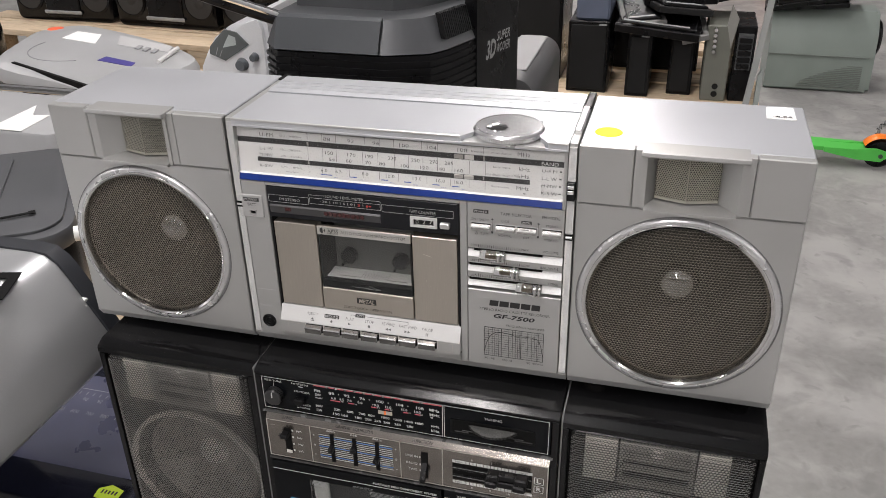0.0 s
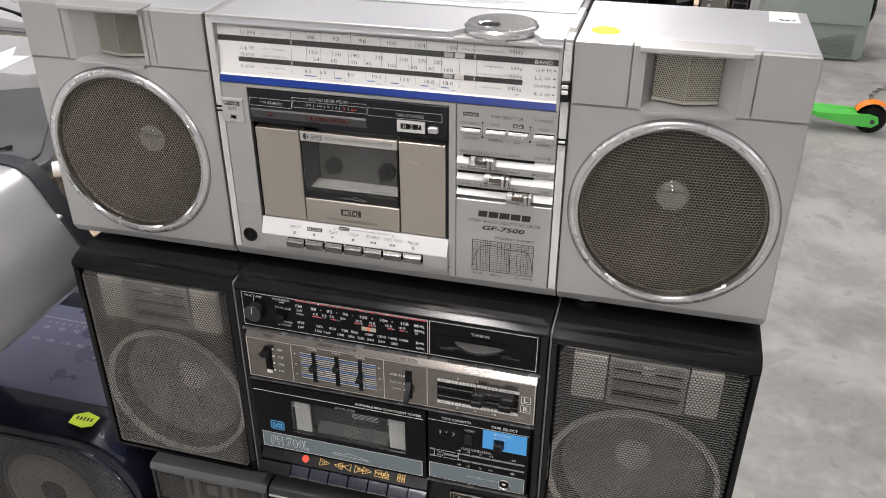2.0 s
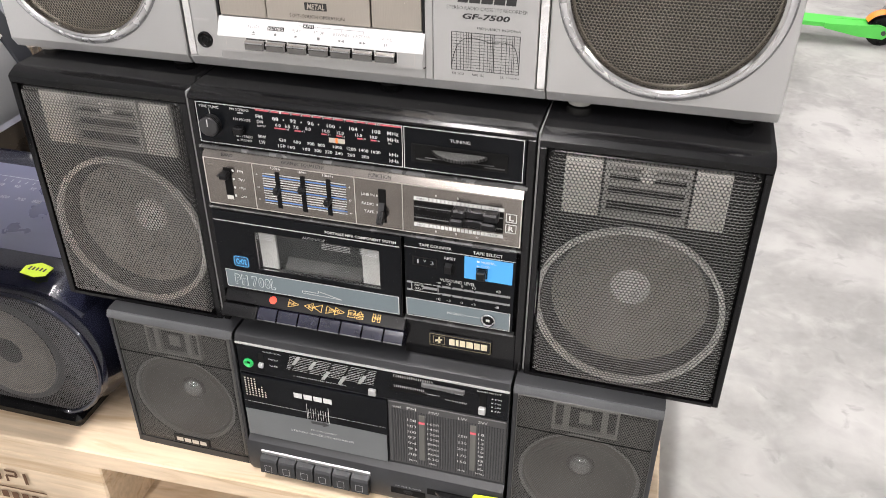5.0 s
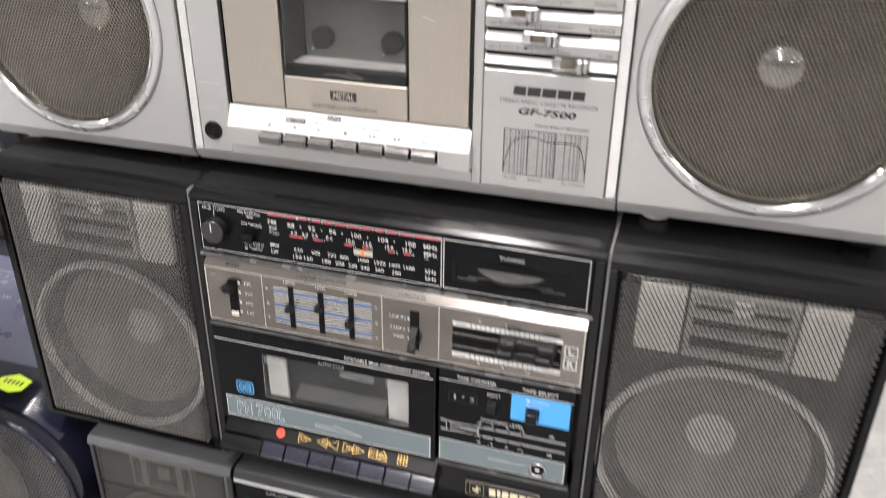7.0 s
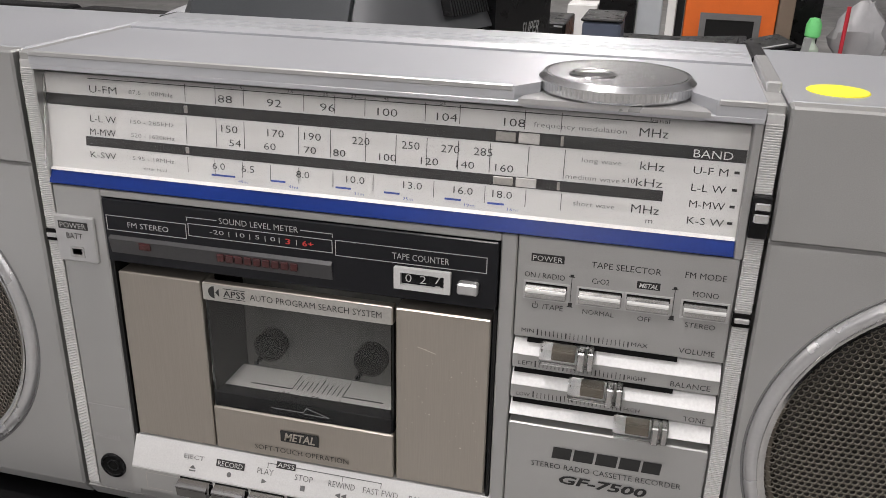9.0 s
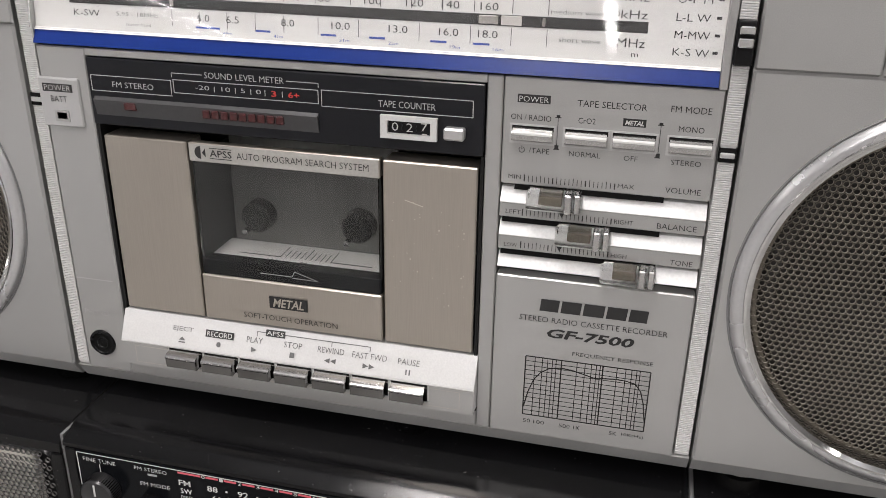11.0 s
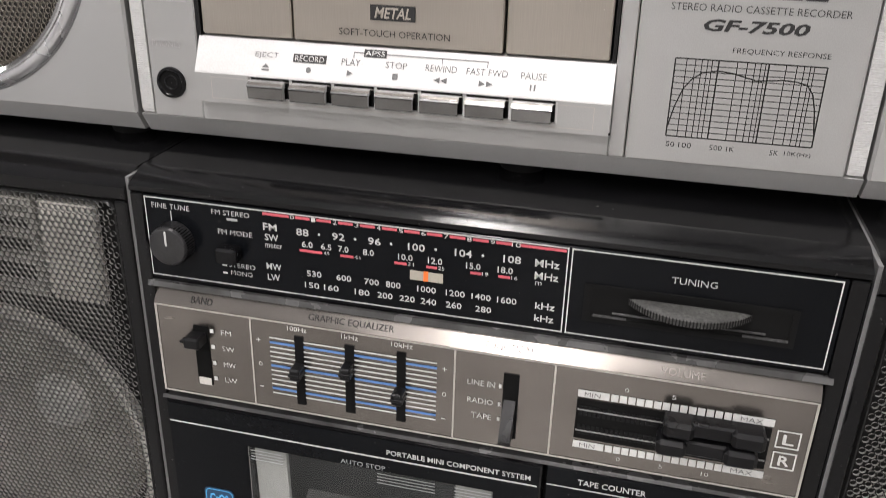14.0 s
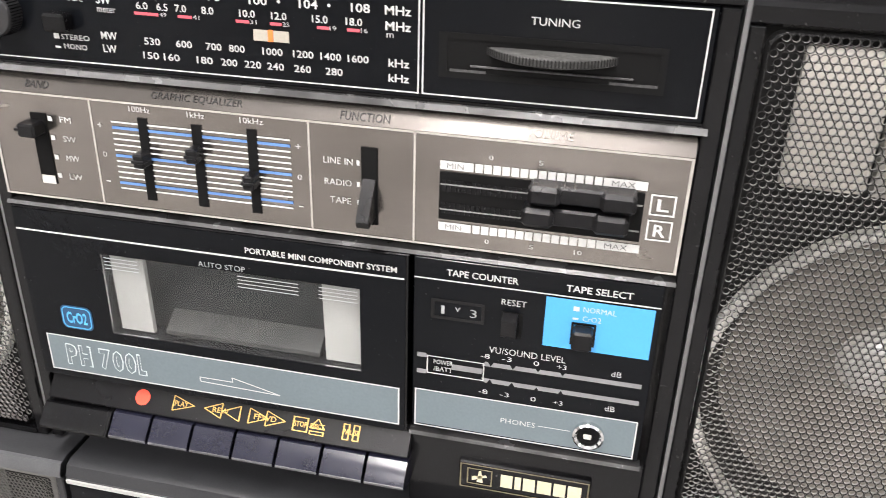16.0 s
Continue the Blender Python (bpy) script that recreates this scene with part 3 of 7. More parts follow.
# middle unit
centre = part("centre_unit", Geo().box(-124.6, 131.4, 60, 108, 672, 862), SILVER, silver, "silver painted centre unit")
part("side_wall", Geo().box(-131, -124.6, 1.2, 108, 672, 866, 0.6), SILVER, centre)
part("side_wall", Geo().box(131.4, 137.6, 3.0, 108, 672, 866, 0.6), SILVER, centre)
part("front_stile", Geo().box(-124.6, -103.5, 0, 20, 672, 815.5, 0.5), SILVER, centre)
part("front_stile", Geo().box(53, 58.6, 0, 20, 672, 815.5, 0.5), SILVER, centre)
part("front_rail", Geo().box(-103.5, 53, 0, 20, 672, 680.6, 0.4), SILVER, centre)
part("front_rail", Geo().box(-103.5, 53, 0, 20, 812.6, 815.5, 0.3), SILVER, centre)
part("base_strip", Geo().prism([(0, 672), (5, 664), (108, 664), (108, 672)], -131, 137.6, "x"), SILVER_LOW_LIT, centre, "silver sloped base, light painted into its colour")
for sx in (-270, -150, 20, 160, 270):
    part("foot", Geo().lathe(sx, 22, 657, [(0.1, 0), (8, 0), (9, 2), (9, 7.5)], "z", 20), mat("pale_rubber", (0.55, 0.54, 0.5), 0.8) if sx in (-270, 160) else BLACK_FLAT, silver)

# right control panels: upper board, slider ledges, lower plate
right_panel = Geo()
right_panel.box(59, 131, 0, 6, 777.2, 815.5, 0.4)
panel = part("control_panel", right_panel, SILVER, silver, "silver control panel")
part("name_plate", Geo().box(59, 131, -0.4, 6, 672, 741.5, 0.5), SILVER, panel, "silver plate with a printed graph")
part("slider_back", Geo().box(59, 131, 9, 12, 741, 778), SILVER, panel)
for z in (764.5, 751.8):
    part("slider_rail", Geo().box(59, 131, 0, 6, z, z + 5.6, 0.3), SILVER, panel)
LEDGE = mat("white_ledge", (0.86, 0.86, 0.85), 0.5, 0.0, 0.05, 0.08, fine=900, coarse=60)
for z in (777.2, 764.5, 751.8):
    ledge = Geo().prism([(-0.4, z - 7.1), (-0.8, z - 6.7), (1.9, z - 2.6), (2.6, z - 2.0), (9, z - 1.9), (9, z - 7.1)], 59.2, 130.8, "x")
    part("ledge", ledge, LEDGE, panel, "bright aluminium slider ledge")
    part("slot", Geo().box(60 if z < 765 else 64, 116, 0.3, 8.9, z - 2.0, z - 0.02), BLACK_HOLE, panel)
for kx, z in ((78.6, 777.2), (89.6, 764.5), (106.6, 751.8)):
    k = part("slider_knob", Geo().box(kx - 9.5, kx + 9.5, -5.5, 1.0, z - 7.6, z - 0.2, 0.8), CLEAR, panel, "clear plastic slider knob")
    part("knob_core", Geo().box(kx - 5.2, kx + 3, -3.4, 0.6, z - 5.6, z - 2.2, 0.3), mat("knob_brown", (0.20, 0.17, 0.13), 0.35, 0.3), k)
    part("grip", Geo().box(kx + 3.8, kx + 6.4, -6.0, 0.8, z - 7.8, z - 0.5, 0.5).box(kx + 7.2, kx + 9.4, -5.7, 0.8, z - 7.5, z - 0.4, 0.4), SATIN_METAL, k, "silver finger grip")
for sx, w in ((62.2, 14.5), (80.6, 14.6), (96.7, 14.4), (115.3, 14.2)):
    part("switch_well", Geo().framed(sx - 0.7, sx + w + 0.7, 792.4, 799.4, sx, sx + w, 793.0, 798.8, -0.25, 0.4), SILVER_EDGE, panel)
    part("switch_gap", Geo().box(sx, sx + w, -0.15, 0.5, 797.0, 799.0), BLACK_HOLE, panel)
    part("push_switch", Geo().prism([(-2.6, 794.0), (-3.0, 794.4), (-3.1, 796.6), (-2.7, 797.2), (-2.2, 797.5), (0, 798.1), (0, 793.7)], sx + 0.3, sx + w - 0.3, "x"), SATIN_METAL, panel, "satin metal bar push switch")
    # White strip paints the highlight along the bar's top edge.
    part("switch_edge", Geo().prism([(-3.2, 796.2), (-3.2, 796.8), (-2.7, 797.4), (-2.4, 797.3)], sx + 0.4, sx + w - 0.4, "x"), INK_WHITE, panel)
# ribbed rails beside the middle unit
RAIL = mat("rail_silver", (0.58, 0.58, 0.572), 0.42, 0.2)
for rx0, rx1 in ((-130.6, -125.2), (131.8, 137.2)):
    rail = Geo()
    z = 674.0
    while z < 860:
        if not 792 < z < 797:
            rail.box(rx0, rx1, 0.25, 2.4, z, z + 0.58, 0.12)
        z += 0.8
    rail.box(rx0 + 0.2, rx1 - 0.2, 0.6, 3, 673, 863)
    part("ribbed_rail", rail, RAIL, centre, "finely ribbed bright rail", tidy=False)
    part("rail_gap", Geo().box(rx0 - 0.1, rx1 + 0.1, -0.1, 2, 791.6, 796.4), BLACK_HOLE, centre)
    part("rail_catch", Geo().box(rx0 + 0.3, rx1 - 0.3, -0.9, 0.4, 793.1, 794.9, 0.3), SILVER_EDGE, centre, "small bright catch in the rail")
sw = part("band_switch", Geo().box(131.6, 137.4, -2.5, 3, 824, 838, 0.4), BLACK_SATIN, centre, "small band switch in the side slot")
part("switch_cap", Geo().box(132.2, 136.8, -5, -1, 830, 833, 0.4).box(132.2, 136.8, -5, -1, 834, 836.6, 0.4), CHROME, sw)

# dial: white sloping scale under a visor
def dial_y(z):
    return 1.6 + (z - 816.0) * 0.10


def on_dial(lift):
    return lambda u, v: (u, dial_y(v) - lift, v)


dial = part("dial_scale", Geo().prism([(dial_y(821.3), 821.3), (dial_y(858), 858), (dial_y(858) + 8, 858), (dial_y(821.3) + 8, 821.3)], -124.4, 128.6, "x"), DIAL_WHITE, centre, "white tuning scale under clear plastic")
part("blue_stripe", Geo().prism([(-0.8, 816.4), (dial_y(821.3) - 0.8, 821.4), (8, 821.4), (8, 816.4)], -124.7, 128.6, "x"), BLUE, dial, "deep blue stripe")
part("dial_edge", Geo().prism([(0.6, 821.4), (dial_y(822.3) - 0.4, 822.2), (4, 822.2), (4, 821.4)], -124.4, 128.6, "x"), WHITE_METAL, dial)
part("dial_cheek", Geo().box(128.8, 131.4, -0.5, 20, 815.6, 862, 0.3), SILVER, dial)
part("dial_cheek", Geo().box(-125.2, -124.5, 0, 20, 816, 862), SILVER, dial)
ink = Ink(on_dial(0.25), 0.82)
ink.bar(-124.2, 128.4, 846.2, 850.4).bar(-108.5, 104.5, 831.6, 835.2)
ink.bar(-106, 100, 856.6, 856.9)
for x in (-66, -54, -43, -20, -8.5, 2.5, 24, 36, 58, 70):
    ink.bar(x - 0.12, x + 0.12, 851.2, 857.4)
for x in (-66, -54, -43, -22, -10, 3, 14, 25, 36, 47, 60, 72):
    ink.bar(x - 0.12, x + 0.12, 835.8, 845.6)
for x in (-66, -55, -44, -33, -22, -9, 6, 28, 46, 60, 72):
    ink.bar(x - 0.1, x + 0.1, 825.2, 831)
ink.word("U-FM", -105.5, -94, 851.6, 854.8)
for s, x in (("88", -53), ("92", -34), ("96", -14), ("100", 7), ("104", 28), ("108", 51)):
    ink.word(s, x, x + (5.6 if len(s) == 2 else 7.2), 851.8, 855.0)
for s, x in (("5", -44.4), ("15", -26), ("25", -13), ("35", -2.6), ("45", 9), ("55", 29)):
    ink.word(s, x, x + 1.0 * len(s), 857.1, 858.2)
ink.word("MHz", 95, 104, 852.0, 855.4).word("kanal", 98, 104, 856.6, 858.2)
ink.word("L-L W", -106, -95, 840.8, 843.8).word("M-MW", -106.5, -95.5, 835.8, 838.8).word("K-SW", -107, -96, 827.2, 830.0)
for s, x in (("150", -52), ("170", -34), ("190", -20), ("220", -2), ("250", 16), ("270", 30), ("285", 41.4)):
    ink.word(s, x, x + 6.4, 841.2, 844.4)
for s, x in (("54", -49), ("60", -35.4), ("70", -20), ("80", -9), ("100", 8), ("120", 23), ("140", 35.6), ("160", 49)):
    ink.word(s, x, x + (4.6 if len(s) == 2 else 6.2), 836.4, 839.4)
for s, x in (("6.0", -56), ("6.5", -44.4), ("8.0", -23), ("10.0", -4), ("13.0", 17), ("16.0", 35), ("18.0", 48.6)):
    ink.word(s, x, x + (5.0 if len(s) == 3 else 6.8), 827.4, 830.4)
ink.word("kHz", 96.4, 104, 841.4, 844.6).word("x10", 91, 95.2, 836.6, 838.6).word("kHz", 95.6, 104, 836.0, 839.2).word("MHz", 95, 104, 827.0, 830.4).word("m", 100, 102.2, 824.0, 825.4)
for s, x0, x1, z in (("U-F M", 113, 123.6, 841.6), ("L-L W", 113, 123.6, 836.0), ("M-MW", 113, 124, 830.6), ("K-S W", 113, 124.4, 825.2)):
    ink.word(s, x0, x1, z, z + 2.9).bar(125.4, 127, z + 1.0, z + 1.9)
ink.put("dial_lettering", INK, dial, "black scale figures")
ink = Ink(on_dial(0.25), 0.82)
ink.word("frequency modulation", 61, 91, 851.8, 854.4).word("long wave", 77.6, 90.4, 841.6, 844.0).word("medium wave", 72.8, 90.4, 836.2, 838.2).word("short wave", 76, 89.6, 827.4, 829.4)
ink.word("87.6 - 108MHz", -89, -71, 852.2, 854.0).word("150 - 285kHz", -89, -71, 841.4, 843.2).word("520 - 1620kHz", -89, -71, 836.4, 838.2).word("5.95 - 18MHz", -89, -71.6, 827.8, 829.6).word("meter band", -85, -75, 824.4, 825.8)
ink.put("small_lettering", INK_GREY, dial)
ink = Ink(on_dial(0.25), 0.82)
for x, s in ((-56.5, "49m"), (-33, "41m"), (-8, "31m"), (10, "25m"), (32, "19m"), (47, "16m")):
    w = 9.5 if x < -50 else 5.8
    ink.bar(x, x + w, 824.9, 825.6).word(s, x + w + 1.2, x + w + 4.8, 823.2, 824.5)
ink.put("band_print", mat("navy_print", (0.03, 0.06, 0.26), 0.45), dial)
Ink(on_dial(0.45), 0.9).word("BAND", 112.4, 124.4, 846.9, 849.7).put("band_word", INK_WHITE, dial)
for z, h in ((846.5, 3.6), (831.8, 3.2)):
    p = part("pointer", Geo().box(56.3, 63.3, dial_y(z) - 0.5, dial_y(z) + 0.5, z, z + h, 0.2), mat("pointer_pale", (0.42, 0.41, 0.39), 0.25), dial, "clear tuning pointer block")
    part("pointer_core", Geo().box(48.6, 55.3, dial_y(z) - 0.5, dial_y(z) + 0.4, z + 0.2, z + h - 0.2, 0.2).box(70.2, 71.2, dial_y(z) - 0.5, dial_y(z) + 0.4, z + 0.2, z + h - 0.2, 0.2).box(-66.6, -65.2, dial_y(z) - 0.45, dial_y(z) + 0.4, z + 0.5, z + h - 0.4, 0.2), mat("pointer_grey", (0.30, 0.29, 0.27), 0.3, 0.4), p)
cover = part("scale_cover", Geo().prism([(-1.6, 822.4), (-2.2, 822.6), (4.6, 857.6), (5.4, 857.6)], -124.2, 128.5, "x"), COVER, dial, "clear bulging scale cover")
cover.visible_shadow = False
# top plate with notch for the knob
top = Geo()
top.prism([(-124.6, -1.5), (55, -1.5), (62, 8), (64, 40), (107, 40), (110, 8), (117, -1.5), (131.4, -1.5), (131.4, 62), (-124.6, 62)], 862, 866.6, "z")
top.box(-124.6, 131.4, -1.6, 6, 860.2, 862.1, 0.3)
top.box(58, 114, -1.5, 46, 860, 861.5)
lid = part("top_plate", top, SILVER_TOP_LIT, centre, "silver top plate over the scale")
part("top_lip", Geo().box(-124.6, 54.5, -2.0, -0.6, 865.0, 867.0, 0.4).box(117.5, 131.4, -2.0, -0.6, 865.0, 867.0, 0.4), SILVER_EDGE, lid)
part("knob_shelf", Geo().prism([(56.5, -3.5), (115.5, -3.5), (108, 30), (63, 30)], 861.4, 863.2, "z"), SILVER_EDGE, lid)
knob = Geo().lathe(85.5, 20, 863, [(22, 0.4), (25.0, 0.5), (25.6, 1.2), (25.6, 4.3), (25.5, 4.35), (24.0, 6.0), (23.7, 6.05), (23.3, 6.05), (23.25, 5.3), (22.7, 5.3), (22.65, 6.0), (0.1, 6.0)], "z", 96)
kn = part("tuning_knob", knob, mat("polished_knob", (0.74, 0.74, 0.75), 0.19, 0.95, 0.02, 0.05, coarse=30), lid, "large chrome tuning knob")
teeth = Geo()
for k in range(90):
    a = 2 * math.pi * k / 90
    teeth.add([(85.5 + r * math.cos(a + d), 20 + r * math.sin(a + d), 863 + h) for r, d, h in ((25.6, -0.022, 1.6), (25.74, 0, 1.6), (25.6, 0.022, 1.6), (25.6, -0.022, 4.2), (25.74, 0, 4.2), (25.6, 0.022, 4.2))], [(0, 1, 4, 3), (1, 2, 5, 4)])
part("knurl", teeth, CHROME, kn, tidy=False)
part("finger_dimple", Geo().lathe(78, 14, 869.04, [(8.0, 0.0), (7.6, 0.35), (7.1, 0.3), (6.6, 0.06), (3.4, 0.03), (0.1, 0.02)], "z", 28), mat("dimple_grey", (0.42, 0.42, 0.42), 0.12, 1.0), kn, "shallow finger dimple")
# handle bar lying along the back, with grooves
prof = [(64, 862), (64, 867.2)]
for y in (71, 79, 87):
    prof += [(y - 0.2, 868.2), (y + 0.2, 866.6), (y + 0.9, 866.6), (y + 1.3, 868.2)]
prof += [(103, 868.4), (105, 867), (105, 862)]
part("carry_handle", Geo().prism(prof, -124.6, 131.4, "x"), SILVER_TOP_LIT, silver, "grooved silver carry handle folded flat")
part("handle_end", Geo().box(-131, -125, 96, 112, 865.5, 867.4, 0.8), BLACK_SATIN, silver)
part("handle_end", Geo().box(132, 138, 74, 110, 865.5, 868.2, 0.8), BLACK_SATIN, silver)
part("handle_arm", Geo().box(132.4, 137.2, 20, 72, 865, 869.4, 0.6), SILVER_EDGE, silver)

# power and battery plate, phones jack
pl = part("battery_plate", Geo().box(-125.6, -107.6, -1.2, 1, 784, 803.4, 0.5), SILVER_EDGE, centre, "small silver battery indicator plate")
part("indicator", Geo().framed(-119.6, -113.4, 786.2, 790.6, -118.6, -114.4, 787.2, 789.8, -1.5, -0.6), SILVER, pl)
part("red_lamp", Geo().box(-118.6, -114.4, -1.2, 0, 787.2, 789.8), RED_LED, pl)
Ink(flat(-1.45)).bar(-123.4, -110.2, 798.0, 801.2).word("BATT", -120.4, -113.2, 794.0, 796.4).put("plate_print", INK, pl)
Ink(flat(-1.6)).word("POWER", -122.6, -111.0, 798.5, 800.7).put("plate_word", INK_WHITE, pl)
jack = part("phones_jack", Geo().lathe(-116, 0, 685.5, [(6.2, 0.0), (6.0, -0.8), (5.0, -1.0), (4.6, -0.5)], seg=36), BLACK_SATIN, centre, "black phones jack")
part("jack_core", Geo().lathe(-116, 0, 685.5, [(4.7, -0.45), (3.2, -0.35), (0.1, -0.3)], seg=28), BLACK_HOLE, jack)
part("jack_ring", Geo().lathe(-116, 0, 685.5, [(3.1, -0.35), (2.9, -0.6), (2.3, -0.6), (2.1, -0.35)], seg=28), BLACK_SATIN, jack)
Ink(flat(-0.25)).bar(-125, -106.3, 716.4, 716.9).word("PHONES", -122.3, -110.4, 699.3, 701.7).put("phones_print", SILVER_EDGE, centre)

# black level meter panel
meter = part("meter_panel", Geo().box(-103, 52.4, -0.8, 6, 786.2, 812.2, 0.4), mat("dark_slate_panel", (0.012, 0.0125, 0.015), 0.20, 0, 0.05, 0.12, coarse=14, rv=0.3, spec=0.22), centre, "black panel with level meter and counter")
part("meter_bar", Geo().prism([(-0.9, 790.2), (-2.2, 796.4), (-0.7, 797.6), (0, 790)], -101, -9, "x"), mat("meter_grey", (0.060, 0.060, 0.062), 0.3, 0.2), meter, "dark grey meter window")
for k in range(9):
    x = -55.0 + k * 3.72
    part("level_lamp", Geo().box(x, x + 3.0, -2.6, -0.8, 792.4, 795.6, 0.3), RED_LED, meter, "dark red level lamp")
part("stereo_lamp", Geo().box(-88, -83, -2.4, -0.8, 793, 796, 0.3), RED_LED, meter)
ink = Ink(flat(-1.05))
ink.outline(-101.6, -67.4, 799.6, 805.8, 0.3).word("FM STEREO", -92.5, -75, 801.4, 803.6)
ink.outline(-66.6, -8.6, 801.0, 806.2, 0.3).bar(-67, -54.4, 808.4, 808.7).bar(-67, -66.7, 807, 808.7).bar(-21, -8.4, 808.4, 808.7).bar(-8.7, -8.4, 807, 808.7)
ink.word("SOUND LEVEL METER", -53.4, -21.8, 807.4, 809.7)
ink.word("-20 | 10 | 5 | 0", -57.6, -31, 802.4, 804.6).bar(-29.6, -29.3, 802.4, 804.6).bar(-22.8, -22.5, 802.4, 804.6)
ink.outline(-7.6, 48.6, 800.2, 806.4, 0.3).word("TAPE COUNTER", 14, 35, 801.8, 804.2)
ink.put("meter_lettering", mat("soft_white_print", (0.44, 0.44, 0.44), 0.45), meter, "white lettering")
Ink(flat(-1.05)).word("3", -27, -25, 802.4, 804.6, 0.02).word("6+", -20.4, -16, 802.4, 804.6, 0.02).put("red_figures", INK_RED, meter)
cf = part("counter_frame", Geo().framed(15.0, 35.9, 790.9, 799.2, 17.5, 33.5, 792.6, 797.4, -2.6, 0), WHITE_METAL, meter, "white counter surround")
part("counter_wheels", Geo().lathe(17.6, 4, 795.0, [(5.2, 0), (5.2, 5.0), (4.6, 5.1), (5.2, 5.3), (5.2, 10.3), (4.6, 10.4), (5.2, 10.6), (5.2, 15.8)], "x", 28), BLACK_SATIN, cf)
Ink(flat(-1.35)).word("0", 19, 21.4, 793.5, 796.6).word("2", 24.4, 26.8, 793.5, 796.6).word("7", 29.8, 32.2, 794.1, 797.0).bar(30.2, 32, 792.75, 793.2).put("counter_figures", INK_WHITE, cf)
part("reset_button", Geo().box(38.6, 46.0, -4.2, 0, 792.2, 796.6, 0.6), SILVER_EDGE, meter, "pale reset button")

# cassette deck
deck = part("deck_well", Geo().box(-103, 52.6, 32, 36, 677.5, 786).box(-103, -101.6, 0.5, 32, 703, 786).box(51.4, 52.6, 0.5, 32, 703, 786).box(-103, 52.6, 10, 32, 783.6, 786), BLACK_FLAT, centre, "black cassette well")
scratch = random.Random(5)
for x0, x1 in ((-100.6, -64.6), (14.8, 50.6)):
    part("deck_side_plate", Geo().box(x0, x1, 0.2, 12, 705.4, 781.6, 0.5), TAN_METAL, deck, "champagne brushed side plate")
door = part("deck_door", Geo().box(-63.8, 13.8, 0.0, 8, 705.4, 725.6, 0.5), TAN_METAL, deck, "champagne cassette door")
part("title_bar", Geo().box(-63.8, 13.8, 0.0, 4, 774.2, 781.8, 0.4), TAN_METAL, door)
ink = Ink(flat(-0.25))
for k in range(34):
    x, z = scratch.uniform(18, 48), scratch.uniform(722, 768)
    ink.dot(x, z, scratch.choice((0.14, 0.2, 0.3)), 7)
ink.line((23.5, 767), (30.5, 765), 0.35)
ink.put("paint_specks", mat("speck_pale", (0.7, 0.67, 0.6), 0.6), deck)
ink = Ink(flat(-0.25)).bar(-63.4, 13.4, 774.6, 781.4)
ink.put("title_strip", mat("pale_champagne", (0.50, 0.49, 0.46), 0.4, 0.5), door)
ink = Ink(flat(-0.4))
ink.word("APSS", -54.6, -45.4, 776.8, 779.6, 0.01).bar(-54.6, -45.4, 776.0, 776.3).bar(-54.6, -45.4, 780.1, 780.4).word("AUTO PROGRAM SEARCH SYSTEM", -43.4, 9.6, 776.8, 779.4)
ink.poly([(-58.4 + 2.6 * math.cos(radians(a)), 778.2 + 2.6 * math.sin(radians(a))) for a in range(90, 271, 15)]).poly([(-57.9, 778.2), (-56.4, 776.4), (-56.4, 780.0)])
ink.bar(-34.2, -17.6, 714.2, 719.6).word("SOFT-TOUCH OPERATION", -46, -5, 708.4, 710.8)
ink.put("door_lettering", INK, door)
Ink(flat(-0.55)).word("METAL", -32.6, -19.2, 715.0, 718.8, 0.02, 0.25).put("metal_word", mat("tan_word", (0.5, 0.46, 0.4), 0.4, 0.5), door)
part("mechanism_plate", Geo().box(-60, 13, 26, 28, 730, 778), GREY_INSIDE, deck, "grey mechanism plate")
part("mechanism_side", Geo().box(-63.6, -62.4, 2, 30, 726, 775), BLACK_FLAT, deck)
part("mechanism_side", Geo().box(12.8, 13.6, 2, 30, 726, 775), BLACK_FLAT, deck)
for hx in (-47.4, -2.8):
    part("spindle", Geo().lathe(hx, 0, 744.6, [(0.1, 19), (5, 19), (6.6, 20.4), (7.0, 26)], seg=32), BLACK_FLAT, deck, "black tape spindle")
    part("guide_pin", Geo().lathe(hx - 3.4, 0, 739.4, [(0.1, 16), (1.2, 16), (1.3, 20), (1.3, 26)], seg=14), CHROME, deck)
shelf = part("tape_shelf", Geo().prism([(2.6, 726), (2.6, 731), (3.2, 731.6), (25.8, 731.6), (25.8, 726)], -62.3, 12.7, "x"), mat("white_shelf", (0.72, 0.71, 0.68), 0.45, 0.1), deck, "pale tape shelf")
ink = Ink(lambda u, v: (u, v, 731.9))
for k in range(11):
    x = -33.6 + k * 2.2
    ink.bar(x - 0.2, x + 0.2, 12.0, 22.4 if k in (0, 5, 10) else 19.4)
ink.bar(-52, -33.6, 11.8, 12.6).bar(-11.6, 6, 11.8, 12.6)
ink.word("100", -38.6, -33.2, 4.4, 9.6, 0.01, 0.2).word("50", -24.2, -20.4, 4.4, 9.6, 0.01, 0.2).word("0", -12.5, -10.7, 4.4, 9.6, 0.01, 0.2)
ink.put("shelf_scale", INK, shelf)
lowbar = part("dark_bar", Geo().box(-63.4, 13.6, 1.2, 8, 725.9, 732.4, 0.3), PANEL_BLACK, deck)
Ink(flat(0.95)).path([(-38, 728.9), (-24, 728.9), (-22.8, 731.2), (-13, 728.2), (-24, 728.4)], 0.3).put("arrow_mark", INK_DULL, lowbar)
pane = part("window_pane", Geo().box(-62.8, 12.9, 0.4, 1.6, 726, 775), SMOKE, door, "smoked clear window")
